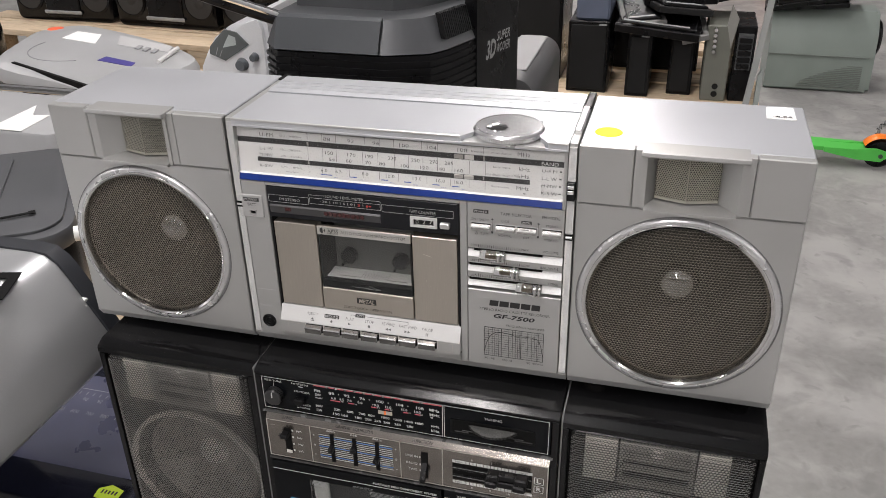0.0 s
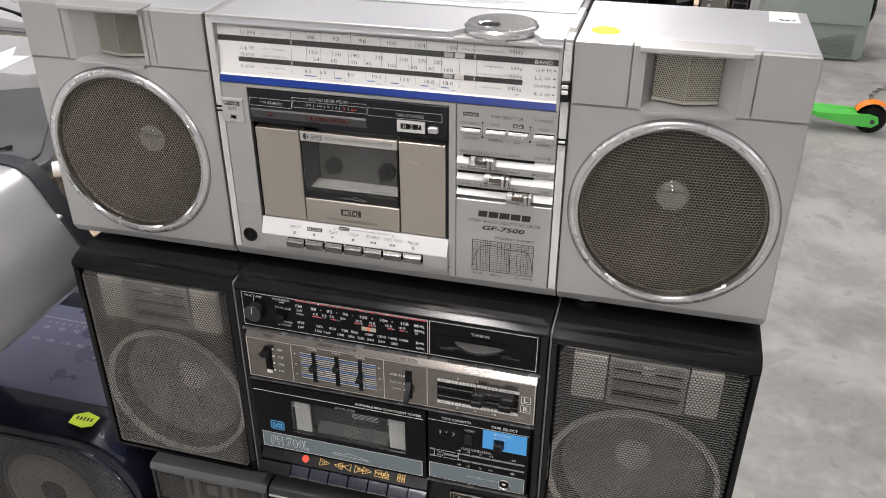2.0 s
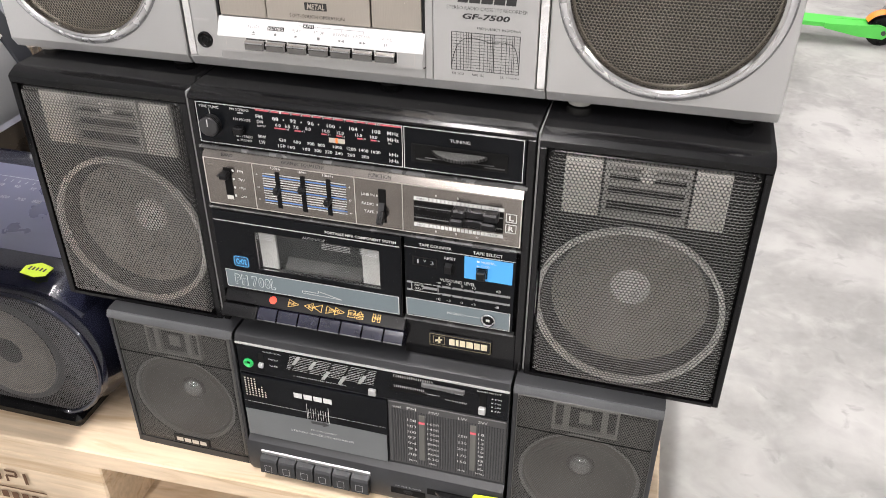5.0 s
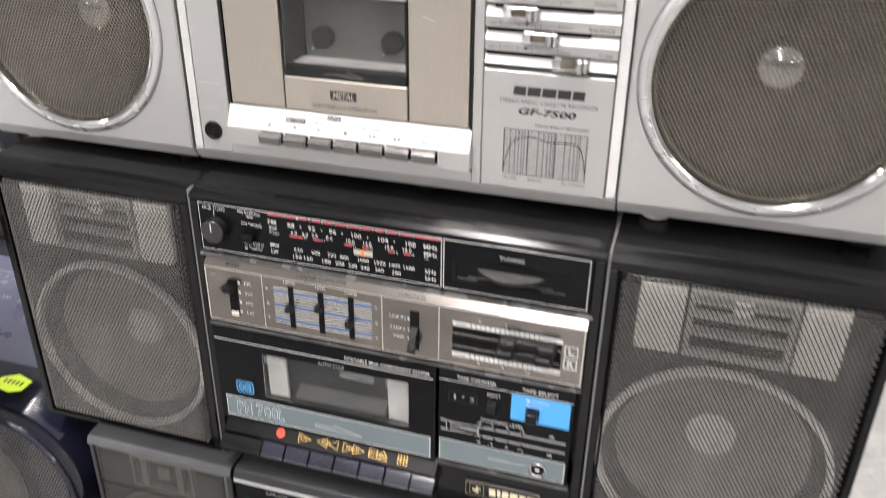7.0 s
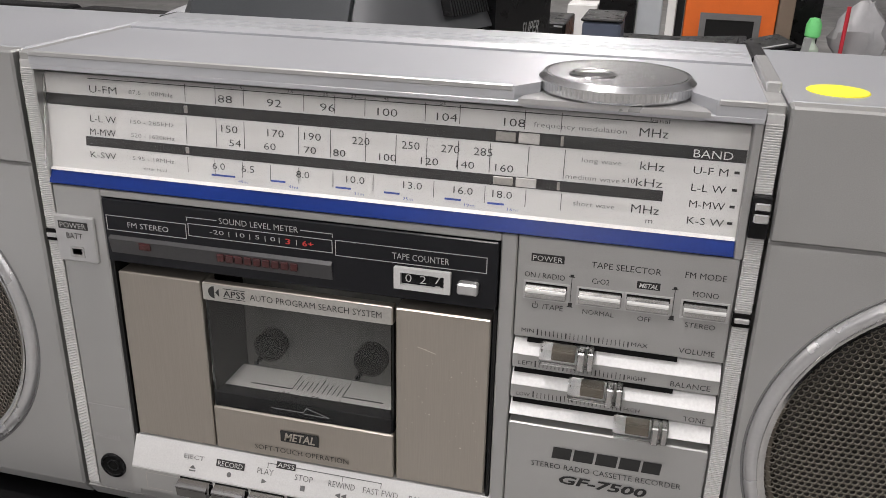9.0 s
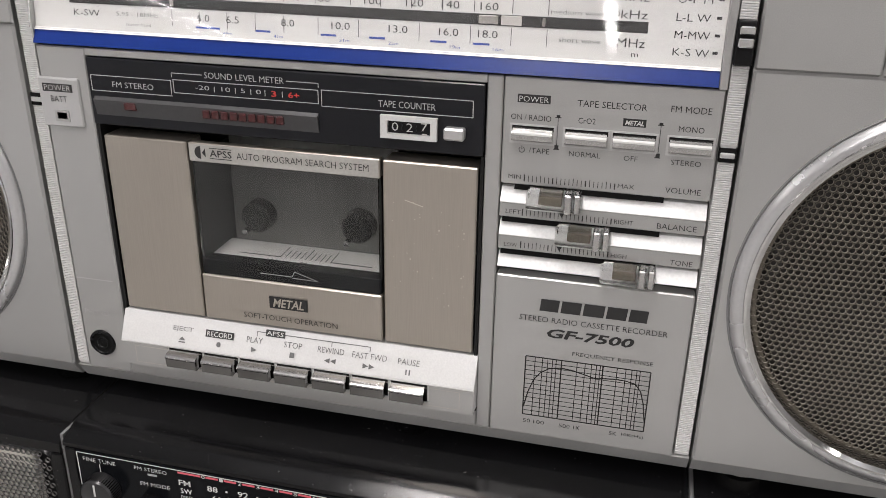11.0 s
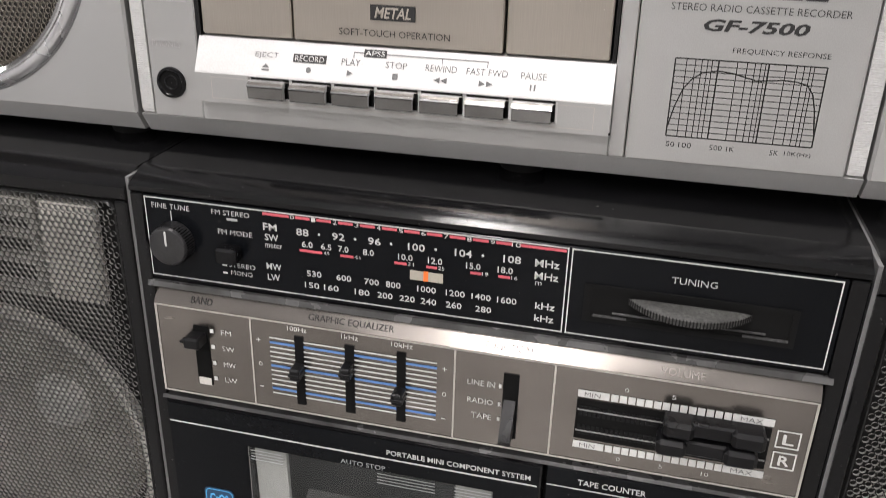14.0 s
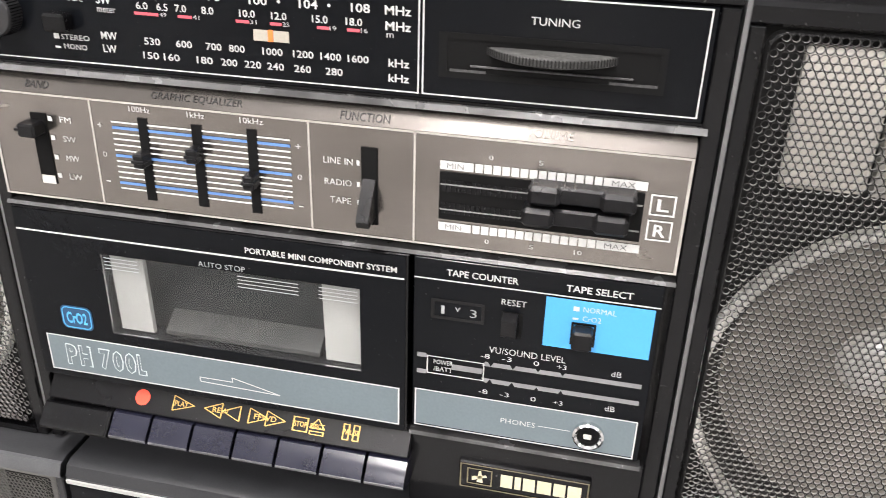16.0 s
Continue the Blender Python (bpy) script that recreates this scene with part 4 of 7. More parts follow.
pane.visible_shadow = False

# key row
keybed = Geo().prism([(0.5, 704.4), (-5.2, 693.0), (-5.6, 692.0), (-5.6, 682.0), (-0.5, 680.6), (14, 680.6), (14, 704.4)], -102.4, 53, "x")
# Darker than KEY_METAL: the black that the key fronts reflect is painted in.
KEY_FACE = mat("key_front_dark_reflection", (0.20, 0.197, 0.193), 0.07, 1.0, 0.02, 0.10, coarse=60, rv=0.4)
kb = part("key_bed", keybed, WHITE_METAL, centre, "bright sloped key bed")
part("key_front", Geo().framed(-102.2, 52.8, 681.0, 692.0, -80.2, 35.0, 684.0, 691.6, -6.2, -5.4), SILVER, kb, "silver key surround")
Ink(flat(-6.4)).outline(-95.5, 47.5, 682.6, 690.8, 0.22).put("engraved_line", STEEL_EDGE, kb, "thin engraved outline round the keys")
part("bed_joint", Geo().box(-102.6, 53.2, -1.2, 2, 679.9, 680.7), BLACK_HOLE, centre, "dark joint under the key bed")
for k in range(7):
    x = -79.0 + 16.4 * k
    part("key", Geo().prism([(-5, 691.4), (-5.8, 691.4), (-9.6, 690.6), (-10.7, 689.9), (-10.9, 689.4), (-10.6, 689.1), (-5, 689.1)], x, x + 14.0, "x"), KEY_METAL, kb, "satin metal piano key")
    part("key_face", Geo().prism([(-10.7, 689.0), (-10.3, 684.9), (-9.9, 684.6), (-5, 684.6), (-5, 689.0)], x + 0.15, x + 13.85, "x"), KEY_FACE, kb, "mirror key front, dark reflection painted in")
    part("key_slot", Geo().box(x - 0.25, x + 14.7, -6.35, -5.4, 684.4, 691.8), BLACK_HOLE, kb)


def on_bed(u, v):
    z = 694.0 + (v - 693.0) * 0.98
    t = (z - 693.0) / 11.4
    return (u, -5.2 + 5.7 * t - 0.25, z + 0.12)


ink = Ink(on_bed)
for s, x0, x1, dz in (("EJECT", -78.5, -69.2, 0.2), ("PLAY", -44.6, -37.5, 0), ("STOP", -27.9, -20, 0), ("REWIND", -13.1, -1.7, 0), ("FAST FWD", 1.8, 16.5, -0.1), ("PAUSE", 21.1, 30.1, -0.2)):
    ink.word(s, x0, x1, 697.0 + dz, 699.2 + dz)
Ink(on_bed).bar(-63.4, -50.5, 696.8, 699.6).bar(-36.5, -28.0, 700.2, 702.8).put("key_badge_field", INK, kb, "black badge fields")
ink.bar(-40.4, -40.1, 699.6, 701.6).bar(-40.4, -36.5, 701.3, 701.6).bar(-28.0, 9.2, 701.3, 701.6).bar(-7.5, -7.2, 699.6, 701.6).bar(8.9, 9.2, 699.6, 701.6)
ink.poly([(-75.4, 694.2), (-72.4, 694.2), (-73.9, 695.6)]).bar(-75.4, -72.4, 693.2, 693.7).dot(-57.0, 694.4, 1.0).poly([(-42.2, 693.4), (-42.2, 695.4), (-39.8, 694.4)]).bar(-25.0, -23.0, 693.4, 695.4)
ink.poly([(-7.5, 693.3), (-7.5, 695.3), (-9.9, 694.3)]).poly([(-4.9, 693.3), (-4.9, 695.3), (-7.3, 694.3)]).poly([(6.6, 693.3), (6.6, 695.3), (9, 694.3)]).poly([(9.2, 693.3), (9.2, 695.3), (11.6, 694.3)]).bar(24.6, 25.2, 693.2, 695.2).bar(26.0, 26.6, 693.2, 695.2)
ink.put("key_lettering", INK_GREY, kb, "grey key lettering")
ink = Ink(lambda u, v: (u, on_bed(u, v)[1] - 0.15, on_bed(u, v)[2] + 0.05))
ink.word("RECORD", -62.6, -51.3, 697.2, 699.1).word("APSS", -36.0, -28.6, 700.7, 702.3).put("key_badges", INK_WHITE, kb)

# printing on the right control panel
ink = Ink(flat(-0.25), 0.82)
ink.bar(63.7, 75, 806.9, 809.8).word("TAPE SELECTOR", 84.1, 107.1, 806.9, 809.6).word("FM MODE", 114.8, 127.8, 807.2, 809.9)
ink.word("ON / RADIO", 61.7, 75.6, 800.8, 803.2).word("CrO2", 84.8, 90.6, 801.1, 803.5).bar(99.7, 107.3, 801.3, 804).word("MONO", 118, 126.2, 800.8, 803.2)
ink.word("/TAPE", 68.5, 75.7, 789.2, 791.6).word("NORMAL", 82.5, 93.1, 789.3, 791.5).word("OFF", 101.1, 105.7, 789.3, 791.5).word("STEREO", 116.8, 126.6, 789.3, 791.5)
ink.path([(66.0 + 1.0 * math.cos(radians(a)), 790.2 + 1.0 * math.sin(radians(a))) for a in range(120, 421, 30)], 0.25).bar(65.9, 66.15, 790.4, 791.8)
for x in (78.0, 112.2):
    ink.bar(x - 0.1, x + 0.1, 792.8, 802.4).bar(x - 0.6, x + 0.6, 802.6, 803.4).bar(x - 1.0, x + 1.0, 802.4, 802.7).bar(x - 0.7, x + 0.7, 791.4, 792.8).bar(x - 1.0, x + 1.0, 791.1, 791.4)
for z, xa, xb in ((778.6, 67.5, 99), (765.6, 67.5, 99), (752.9, 67.5, 99)):
    n = 22
    for k in range(n + 1):
        x = xa + (xb - xa) * k / n
        w = 0.22 if k in (0, 7, 15, n) else 0.12
        ink.bar(x - w, x + w, z, z + (2.6 if k % 4 == 0 else 2.2))
ink.word("MIN", 61.8, 66.2, 779.3, 781.2).word("MAX", 100.1, 105.6, 779.3, 781.2).word("VOLUME", 116, 127.8, 779.2, 781.7)
ink.word("LEFT", 61.4, 66.8, 766.0, 768.0).word("RIGHT", 100.1, 106.6, 766.0, 768.0).word("BALANCE", 114.8, 128.2, 765.8, 768.3)
ink.word("LOW", 61.4, 66.2, 753.0, 754.9).word("HIGH", 100.1, 105.6, 753.0, 754.9).word("TONE", 120.7, 128.4, 752.6, 755.0)
ink.poly([(81.6, 764.2 + 2), (82.8, 764.2 + 4), (80.4, 764.2 + 4)]).poly([(81.6, 753.2), (82.8, 755.2), (80.4, 755.2)])
ink.put("panel_lettering", INK, panel, "black control lettering")
Ink(flat(-0.4), 0.9).word("POWER", 64.3, 74.4, 807.3, 809.4).word("METAL", 100.4, 106.6, 801.8, 803.6, 0.02, 0.25).put("panel_badges", INK_WHITE, panel)
ink = Ink(flat(-0.65))
ink.blocks((1.0, 1.05, 1.1, 1.05, 0.95), 76, 115.4, 728.4, 733.4, 0.13, 0.5)
ink.put("maker_mark", INK, panel, "row of plain black blocks")
ink = Ink(flat(-0.65)).word("STEREO RADIO CASSETTE RECORDER", 68.6, 123.4, 723.7, 726.0).word("GF-7500", 79.4, 111.8, 717.4, 721.4, 0.03, 0.2)
ink.word("FREQUENCY RESPONSE", 89.6, 119.6, 710.6, 712.6)
G0, G1, GL = 681.6, 708.2, 119.2
gx = [72.0, 75.6, 78.4, 80.4, 82.2, 83.6, 85.6, 91.4, 94.4, 96.8, 98.6, 100, 101, 106.2, 109.4, 111.6, 113.4, 114.6, 118.4]
for x in gx:
    w = 0.24 if x in (72.0, 85.6, 101, 118.4) else 0.14
    x = 72.0 + (x - 72.0) * (GL - 72.0) / 46.4
    ink.bar(x - w, x + w, G0, G1)
for k in range(14):
    z = G0 + k * (G1 - G0) / 13
    w = 0.22 if k in (0, 13) else 0.13
    ink.bar(72, GL, z - w, z + w)
curve = [(72.2, 686), (73.6, 693), (75.6, 699), (78, 702.4), (81, 704.6), (85.6, 705.6), (90, 705.2), (94, 704.2), (98, 703.2), (102, 703.6), (106, 704.0), (110, 703.8), (113.4, 703), (115.6, 700), (117, 695), (118.2, 687)]
ink.path([(72 + (x - 72) * 1.017, z - 0.8) for x, z in curve], 0.45)
for s, x, w in (("50", 72, 2.8), ("100", 76.2, 4.2), ("500", 86.4, 4.2), ("1K", 92, 2.6), ("5K", 106, 2.8), ("10K(Hz)", 110.6, 8.4)):
    ink.word(s, x + 0.4, x + w + 0.4, 677.8, 679.6)
ink.put("plate_lettering", INK, panel, "black lettering and response graph")

# stickers on the right speaker
sticker = tagged(part("round_sticker", Geo().lathe(155.5, 28.5, 866.05, [(0.1, 0.35), (9.4, 0.35), (9.8, 0.0)], "z", 36), YELLOW, silver), "plain yellow round sticker")
lab = part("price_label", Geo().prism([(263.5, 80), (284, 79), (283.6, 106), (278, 107), (264.5, 105.5)], 866.1, 866.4, "z"), PAPER, silver, "torn white paper label")
Ink(lambda u, v: (u, v, 866.55)).bar(268, 282, 82.6, 83.6).bar(270, 273, 84, 86).bar(275, 277.6, 84, 86).bar(279, 281.4, 84, 86).put("label_bars", INK, lab)
silver.rotation_euler = (0, radians(-0.4), 0)


# ---- black three-piece boombox in the middle ----
def frame_sheet(w, h, r, pitch, hole, seg, edge, bow, thick=1.1):
    """A pressed grille sheet with rounded corners and rolled edges, about its middle."""
    def inside(x, z):
        dx, dz = abs(x) - (w / 2 - edge - r), abs(z) - (h / 2 - edge - r)
        return math.hypot(max(dx, 0), max(dz, 0)) < r and dx < r and dz < r

    def deep(x, z):
        d = min(w / 2 - edge - abs(x), h / 2 - edge - abs(z))
        return bow * max(0.0, 1 - d / (5.0 if bow < 3 else 6.5)) ** 2
    g = Geo().perforated(inside, -w / 2 + edge, w / 2 - edge, -h / 2 + edge, h / 2 - edge, pitch, hole, deep, thick, seg)
    return g


def rolled_edge(w, h, r, y0, y1, inner, seg=8):
    """Border of a pressed sheet: from an inner rounded outline at y0 to the outer at y1."""
    a = rounded(-w / 2 + inner, w / 2 - inner, -h / 2 + inner, h / 2 - inner, max(r - inner, 1), seg)
    m = rounded(-w / 2 + inner * 0.35, w / 2 - inner * 0.35, -h / 2 + inner * 0.35, h / 2 - inner * 0.35, r, seg)
    b = rounded(-w / 2, w / 2, -h / 2, h / 2, r, seg)
    n = len(a)
    g = Geo()
    vs = [(x, y0, z) for x, z in a] + [(x, y0 + (y1 - y0) * 0.35, z) for x, z in m] + [(x, y1, z) for x, z in b]
    fs = []
    for k in range(n):
        j = (k + 1) % n
        fs += [(k, j, n + j, n + k), (n + k, n + j, 2 * n + j, 2 * n + k)]
    return g.add(vs, fs)


BY = -32.0
black = thing("black_boombox", (9, 26, 446.5), "black three-piece cassette boombox with mesh speaker grilles", "boombox", "boomboxes in the stack")
BLACK_SHEET = mesh_of("speaker_grille", frame_sheet(139, 195, 6, 2.65, 1.12, 10, 1.4, 4.2, 0.85), GRILLE_BLACK, tidy=False, wall=HOLE_GLINT)
BLACK_ROLL = mesh_of("grille_edge", rolled_edge(139, 195, 6, 4.0, 5.4, 1.6), GRILLE_BLACK, tidy=False)


def black_speaker(x0, x1, cx, cz, plates):
    g = Geo()
    z0, z1 = 446.5, 657.0
    gx0, gx1, gz0, gz1 = (x0 + x1) / 2 - 70, (x0 + x1) / 2 + 70, 449.5, 646.0
    # shell with a chamfered front top
    g.prism([(BY + 1, 646), (BY, 647), (BY, 651.5), (BY + 1.5, 653.2), (BY + 9, 656.6), (BY + 12, 657), (90, 657), (90, 646)], x0, x1, "x")
    g.box(x0, gx0, BY, 90, z0, 646, 0.6)
    g.box(gx1, x1, BY, 90, z0, 646, 0.6)
    g.box(gx0, gx1, BY, 90, z0, gz0)
    g.box(gx0, gx1, 40, 90, gz0, 646)
    box_ = part("speaker_box", g, BLACK_GLOSS, black, "black plastic speaker box")
    mid = (x0 + x1) / 2
    gr = shared("grille", BLACK_SHEET, box_, (mid, BY - 2.2, (gz0 + gz1) / 2))
    tagged(gr, "black perforated metal grille")
    shared("grille_edge", BLACK_ROLL, box_, (mid, BY - 2.2, (gz0 + gz1) / 2))
    baffle = part("baffle", Geo().holed(gx0, gx1, gz0, gz1, BY + 9, cx, cz, 64.6), BLACK_FLAT, box_)
    ring = Geo().lathe(cx, BY + 6, cz, [(69.3, 3), (68.9, -1.5), (67.4, -2.2), (65.6, -1.5), (64.8, 4)], seg=72)
    part("speaker_ring", ring, CONE_RING, box_, "pale ring behind the grille")
    part("basket_wall", Geo().lathe(cx, BY, cz, [(64.8, 9), (62.6, 10), (61.5, 13), (57.5, 21)], seg=72), CONE, box_, "dark cone surround")
    cone, cap = speaker_cone(cx, cz, BY + 21, 56, 16, 15)
    part("cone", cone, CONE_PALE, box_, "grey paper cone")
    part("dome", cap, DOME_PALE, box_, "silver dome")
    a0, a1, b0, b1 = plates
    part("horn_plate", Geo().box(a0, a1, BY + 3.5, BY + 9, 597, 640.5, 1), HORN_PLATE, box_, "pale panel behind the grille")
    part("horn_plate", Geo().box(b0, b1, BY + 3.5, BY + 9, 597, 640.5, 1), HORN_PLATE, box_, "pale panel behind the grille")
    horn = Geo()
    horn.framed(a1 + 2, b0 - 2, 597, 640.5, a1 + 5, b0 - 5, 601, 637, BY + 3.5, BY + 9)
    for z in (611, 622, 631):
        horn.prism([(BY + 4, z), (BY + 4, z + 2), (BY + 20, z + 6), (BY + 20, z + 3)], a1 + 5, b0 - 5, "x")
    horn.box(a1 + 5, b0 - 5, BY + 26, BY + 27, 601, 637)
    hn = part("horn", horn, mat("grey_horn", (0.42, 0.41, 0.38), 0.5), box_, "grey slatted horn")
    part("horn_cap", Geo().lathe((a1 + b0) / 2, BY + 8, 631, [(7, 3), (6, -1), (3, -3.5), (0.1, -4)], seg=24), CONE_RING, hn)
    return box_


black_speaker(-272, -121.5, -198, 518, (-252.5, -229, -165, -140))
black_speaker(141.5, 291, 213.5, 520, (159, 184, 245, 268))

g = Geo()
g.prism([(BY + 1, 649.5), (BY, 650.4), (BY, 652.2), (BY + 1.5, 653.4), (BY + 9, 656.6), (BY + 12, 657), (88, 657), (88, 649.5)], -120, 140, "x")
g.box(-120, -114.8, BY, 88, 446.5, 649.5, 0.5)
g.box(134.2, 140, BY, 88, 446.5, 649.5, 0.5)
g.box(-114.8, 134.2, BY + 14, 88, 446.5, 649.5)
g.box(-114.8, 134.2, BY + 1.2, BY + 14, 611.2, 614.6)
g.box(44, 134.2, BY + 0.6, BY + 14, 446.5, 481.6, 0.4)
unit = part("centre_unit", g, BLACK_GLOSS, black, "black plastic centre unit")
for x in (-120.75, 140.75):
    part("seam_strip", Geo().box(x - 0.7, x + 0.7, BY + 1.6, 80, 450, 655.6), mat("seam_grey", (0.16, 0.16, 0.16), 0.5), black)
# trim lines
trim = Geo()
trim.prism([(BY - 1.0, 611.6), (BY - 0.4, 613.6), (BY + 4, 613.9), (BY + 4, 611.2)], -116.5, 136, "x")
trim.prism([(BY - 0.8, 559.2), (BY - 0.2, 560.6), (BY + 4, 560.8), (BY + 4, 559)], -116.5, 134.4, "x")
trim.prism([(BY - 0.8, 481.0), (BY - 0.2, 482.4), (BY + 4, 482.6), (BY + 4, 480.8)], 44, 132.5, "x")
part("trim_line", trim, mat("grey_trim", (0.12, 0.12, 0.12), 0.22, 0.5, coarse=60, stain=0.5, rv=0.5), unit, "thin bright trim line")
# dial panel
dp = part("dial_panel", Geo().box(-114.6, 134, BY + 0.2, BY + 14, 614.8, 649.4, 0.5), PANEL_BLACK, unit, "black tuning dial panel")
ink = Ink(flat(BY - 0.1))
ink.outline(-114, 45.6, 616.4, 648.8, 0.45).outline(46.6, 132.2, 616.4, 648.8, 0.45)
ink.word("FINE TUNE", -111, -95.4, 644.6, 646.6).bar(-103.5, -103.1, 640, 644)
ink.word("FM STEREO", -86.4, -71.2, 644.9, 646.8).word("FM MODE", -84.4, -70.6, 637.2, 639.2)
ink.word("STEREO", -81, -70.2, 624, 625.8).word("MONO", -80.4, -71.6, 620.8, 622.6).bar(-83.8, -81.8, 624.1, 625.9).bar(-83.8, -81.8, 620.9, 621.6)
ink.word("FM", -66, -60.6, 641, 643.8, 0.01).word("SW", -65.6, -60.2, 637, 639.6, 0.01).word("meter", -65.6, -58.8, 634.2, 636).word("MW", -65.6, -59.6, 625.2, 627.8, 0.01).word("LW", -65.4, -60.4, 620.8, 623.4, 0.01)
for s, x in (("88", -53), ("92", -39.2), ("96", -25.6)):
    ink.word(s, x, x + 4.8, 640.6, 643.4, 0.01)
for s, x in (("100", -10.8), ("104", 6.2), ("108", 23.4)):
    ink.word(s, x, x + 6.2, 640.4, 643.2, 0.01)
for x in (-44.8, -31, -17.6, -1.2, 15.6):
    ink.dot(x + 0.6, 641.9, 0.5)
for s, x, w in (("6.0", -51, 4.2), ("6.5", -43.6, 4.0), ("7.0", -37, 4.0), ("8.0", -27.6, 4.2), ("10.0", -14.4, 5.4), ("12.0", -3.4, 5.2), ("15.0", 10.4, 5.2), ("18.0", 21.6, 5.4)):
    ink.word(s, x, x + w, 636.2, 638.6, 0.01)
for s, x in (("49", -42.6), ("41", -30.8), ("31", -10.8), ("25", 0.4), ("19", 16.2), ("16", 26.6)):
    ink.word(s, x, x + 2.2, 634.2, 635.6)
for s, x, w in (("530", -49.6, 5.8), ("600", -38, 5.8), ("700", -27.2, 5.6), ("800", -19, 5.6), ("1000", -7.2, 7), ("1200", 3.4, 7), ("1400", 12.8, 7), ("1600", 22, 7)):
    ink.word(s, x, x + w, 624.6, 627, 0.01)
for s, x in (("150", -50.6), ("160", -43), ("180", -31), ("200", -22.2), ("220", -13.8), ("240", -5.8), ("260", 3.6), ("280", 14.4)):
    ink.word(s, x, x + 5.8, 619.8, 622.2, 0.01)
ink.word("MHz", 34.4, 42.8, 640.4, 643.2, 0.01).word("MHz", 34.6, 42.8, 635.6, 638.4, 0.01).word("m", 35, 37.2, 633.4, 634.8).word("kHz", 35.6, 42.4, 624.2, 626.8, 0.01).word("kHz", 35.6, 42.4, 619.4, 622, 0.01)
for k in range(11):
    x = -54.4 + 8.2 * k
    ink.word(str(k), x - 0.8 * len(str(k)), x + 0.8 * len(str(k)), 646.6, 648.2)
ink.word("TUNING", 80, 94.6, 640.6, 643)
ink.put("dial_lettering", INK_WHITE, dp, "white dial lettering")
ink = Ink(flat(BY - 0.1))
ink.bar(-66, -55.6, 647.0, 648.0).bar(29, 44.8, 647.0, 648.0)
for k in range(10):
    ink.bar(-53.2 + 8.2 * k, -47.6 + 8.2 * k, 647.0, 648.0)
for x, w in ((-52, 8.8), (-36.2, 5), (-15.8, 4.6), (-4, 4), (12, 4), (22, 4.2)):
    ink.bar(x, x + w, 634.3, 635.3)
ink.put("red_scale", INK_PINK, dp, "red scale marks")
nd = part("needle_window", Geo().box(-10, 2.2, BY + 0.0, BY + 0.25, 629, 632.6), mat("needle_cream", (0.42, 0.39, 0.33), 0.5), dp)
part("needle", Geo().box(-4.9, -3.2, BY - 0.25, BY + 0.1, 629, 632.8), INK_ORANGE, nd, "orange tuning needle")
fk = part("fine_tune_knob", Geo().lathe(-102.4, BY, 632.0, [(7.9, 0), (7.7, -5.6), (7.2, -6.6), (6.4, -7.0), (0.1, -7.1)], seg=48), mat("knob_charcoal", (0.02, 0.02, 0.021), 0.32, 0, 0.2, 0.2, fine=900, coarse=60), dp, "black fine tuning knob")
part("knob_mark", Geo().box(-102.8, -102.0, BY - 7.4, BY - 6.4, 632.6, 638.4, 0.2), INK_WHITE, fk, "white pointer line")
ribs = Geo()
for k in range(48):
    a = 2 * math.pi * k / 48
    x, z = -102.4 + 7.8 * math.cos(a), 632.0 + 7.8 * math.sin(a)
    ribs.box(x - 0.18, x + 0.18, BY - 5.6, BY - 0.2, z - 0.18, z + 0.18)
part("knurl", ribs, BLACK_SATIN, fk, tidy=False)
part("mode_button", Geo().box(-83.6, -75.2, BY - 6, BY + 0.5, 627.4, 633.6, 0.9), BLACK_SATIN, dp, "black mode button")
part("stereo_lamp", Geo().box(-80.4, -76.2, BY - 0.2, BY + 0.1, 643.0, 643.8), INK_DULL, dp)
tw = part("tuning_slot", Geo().framed(52, 121.4, 622.6, 636.6, 54.6, 119.4, 624.6, 634.8, BY - 0.5, BY + 0.5), BLACK_HOLE, dp, "recess of the tuning wheel")
part("slot_back", Geo().box(54.6, 119.4, BY - 0.15, BY + 0.25, 624.6, 634.8), BLACK_HOLE, tw)
part("slot_lip", Geo().box(55.6, 67, BY - 0.6, BY, 624.6, 625.4).box(105, 119.4, BY - 0.6, BY, 624.6, 625.4).box(62, 112, BY - 0.8, BY - 0.1, 626.4, 627, 0.1), mat("slot_grey", (0.05, 0.05, 0.05), 0.5, 0, 0.4, 0.5, fine=600, coarse=90), tw)
wheel = Geo().lathe(87, BY + 14.0, 630.2, [(0.1, 3.0), (20, 3.0), (23.6, 2.8), (24.4, 2.4), (24.4, 0.6), (23.6, 0), (0.1, 0)], "z", 80)
wh = part("tuning_wheel", wheel, mat("wheel_grey", (0.065, 0.065, 0.062), 0.6, 0.1, grain=0.5, stain=0.4, fine=900, coarse=120), tw, "grey knurled tuning wheel")
ribs = Geo()
for k in range(140):
    a = 2 * math.pi * k / 140
    if math.sin(a) < 0:
        x, y = 87 + 24.5 * math.cos(a), BY + 14.0 + 24.5 * math.sin(a)
        ribs.box(x - 0.22, x + 0.22, y - 0.3, y + 0.3, 630.8, 633.0)
part("knurl", ribs, BLACK_FLAT, wh, tidy=False)

# steel control strip
def steel_lines():
    ink = Ink(flat(BY - 1.4))
    for x in (-73.6, 8.0, 44.9):
        ink.bar(x - 0.35, x + 0.35, 564.6, 604.2)
    ink.bar(-114.5, -113.5, 564, 604.2).bar(132.8, 133.7, 564, 604.2).bar(-113.5, 132.8, 563.9, 564.7).bar(-113.5, 132.8, 603.6, 604.3)
    return ink


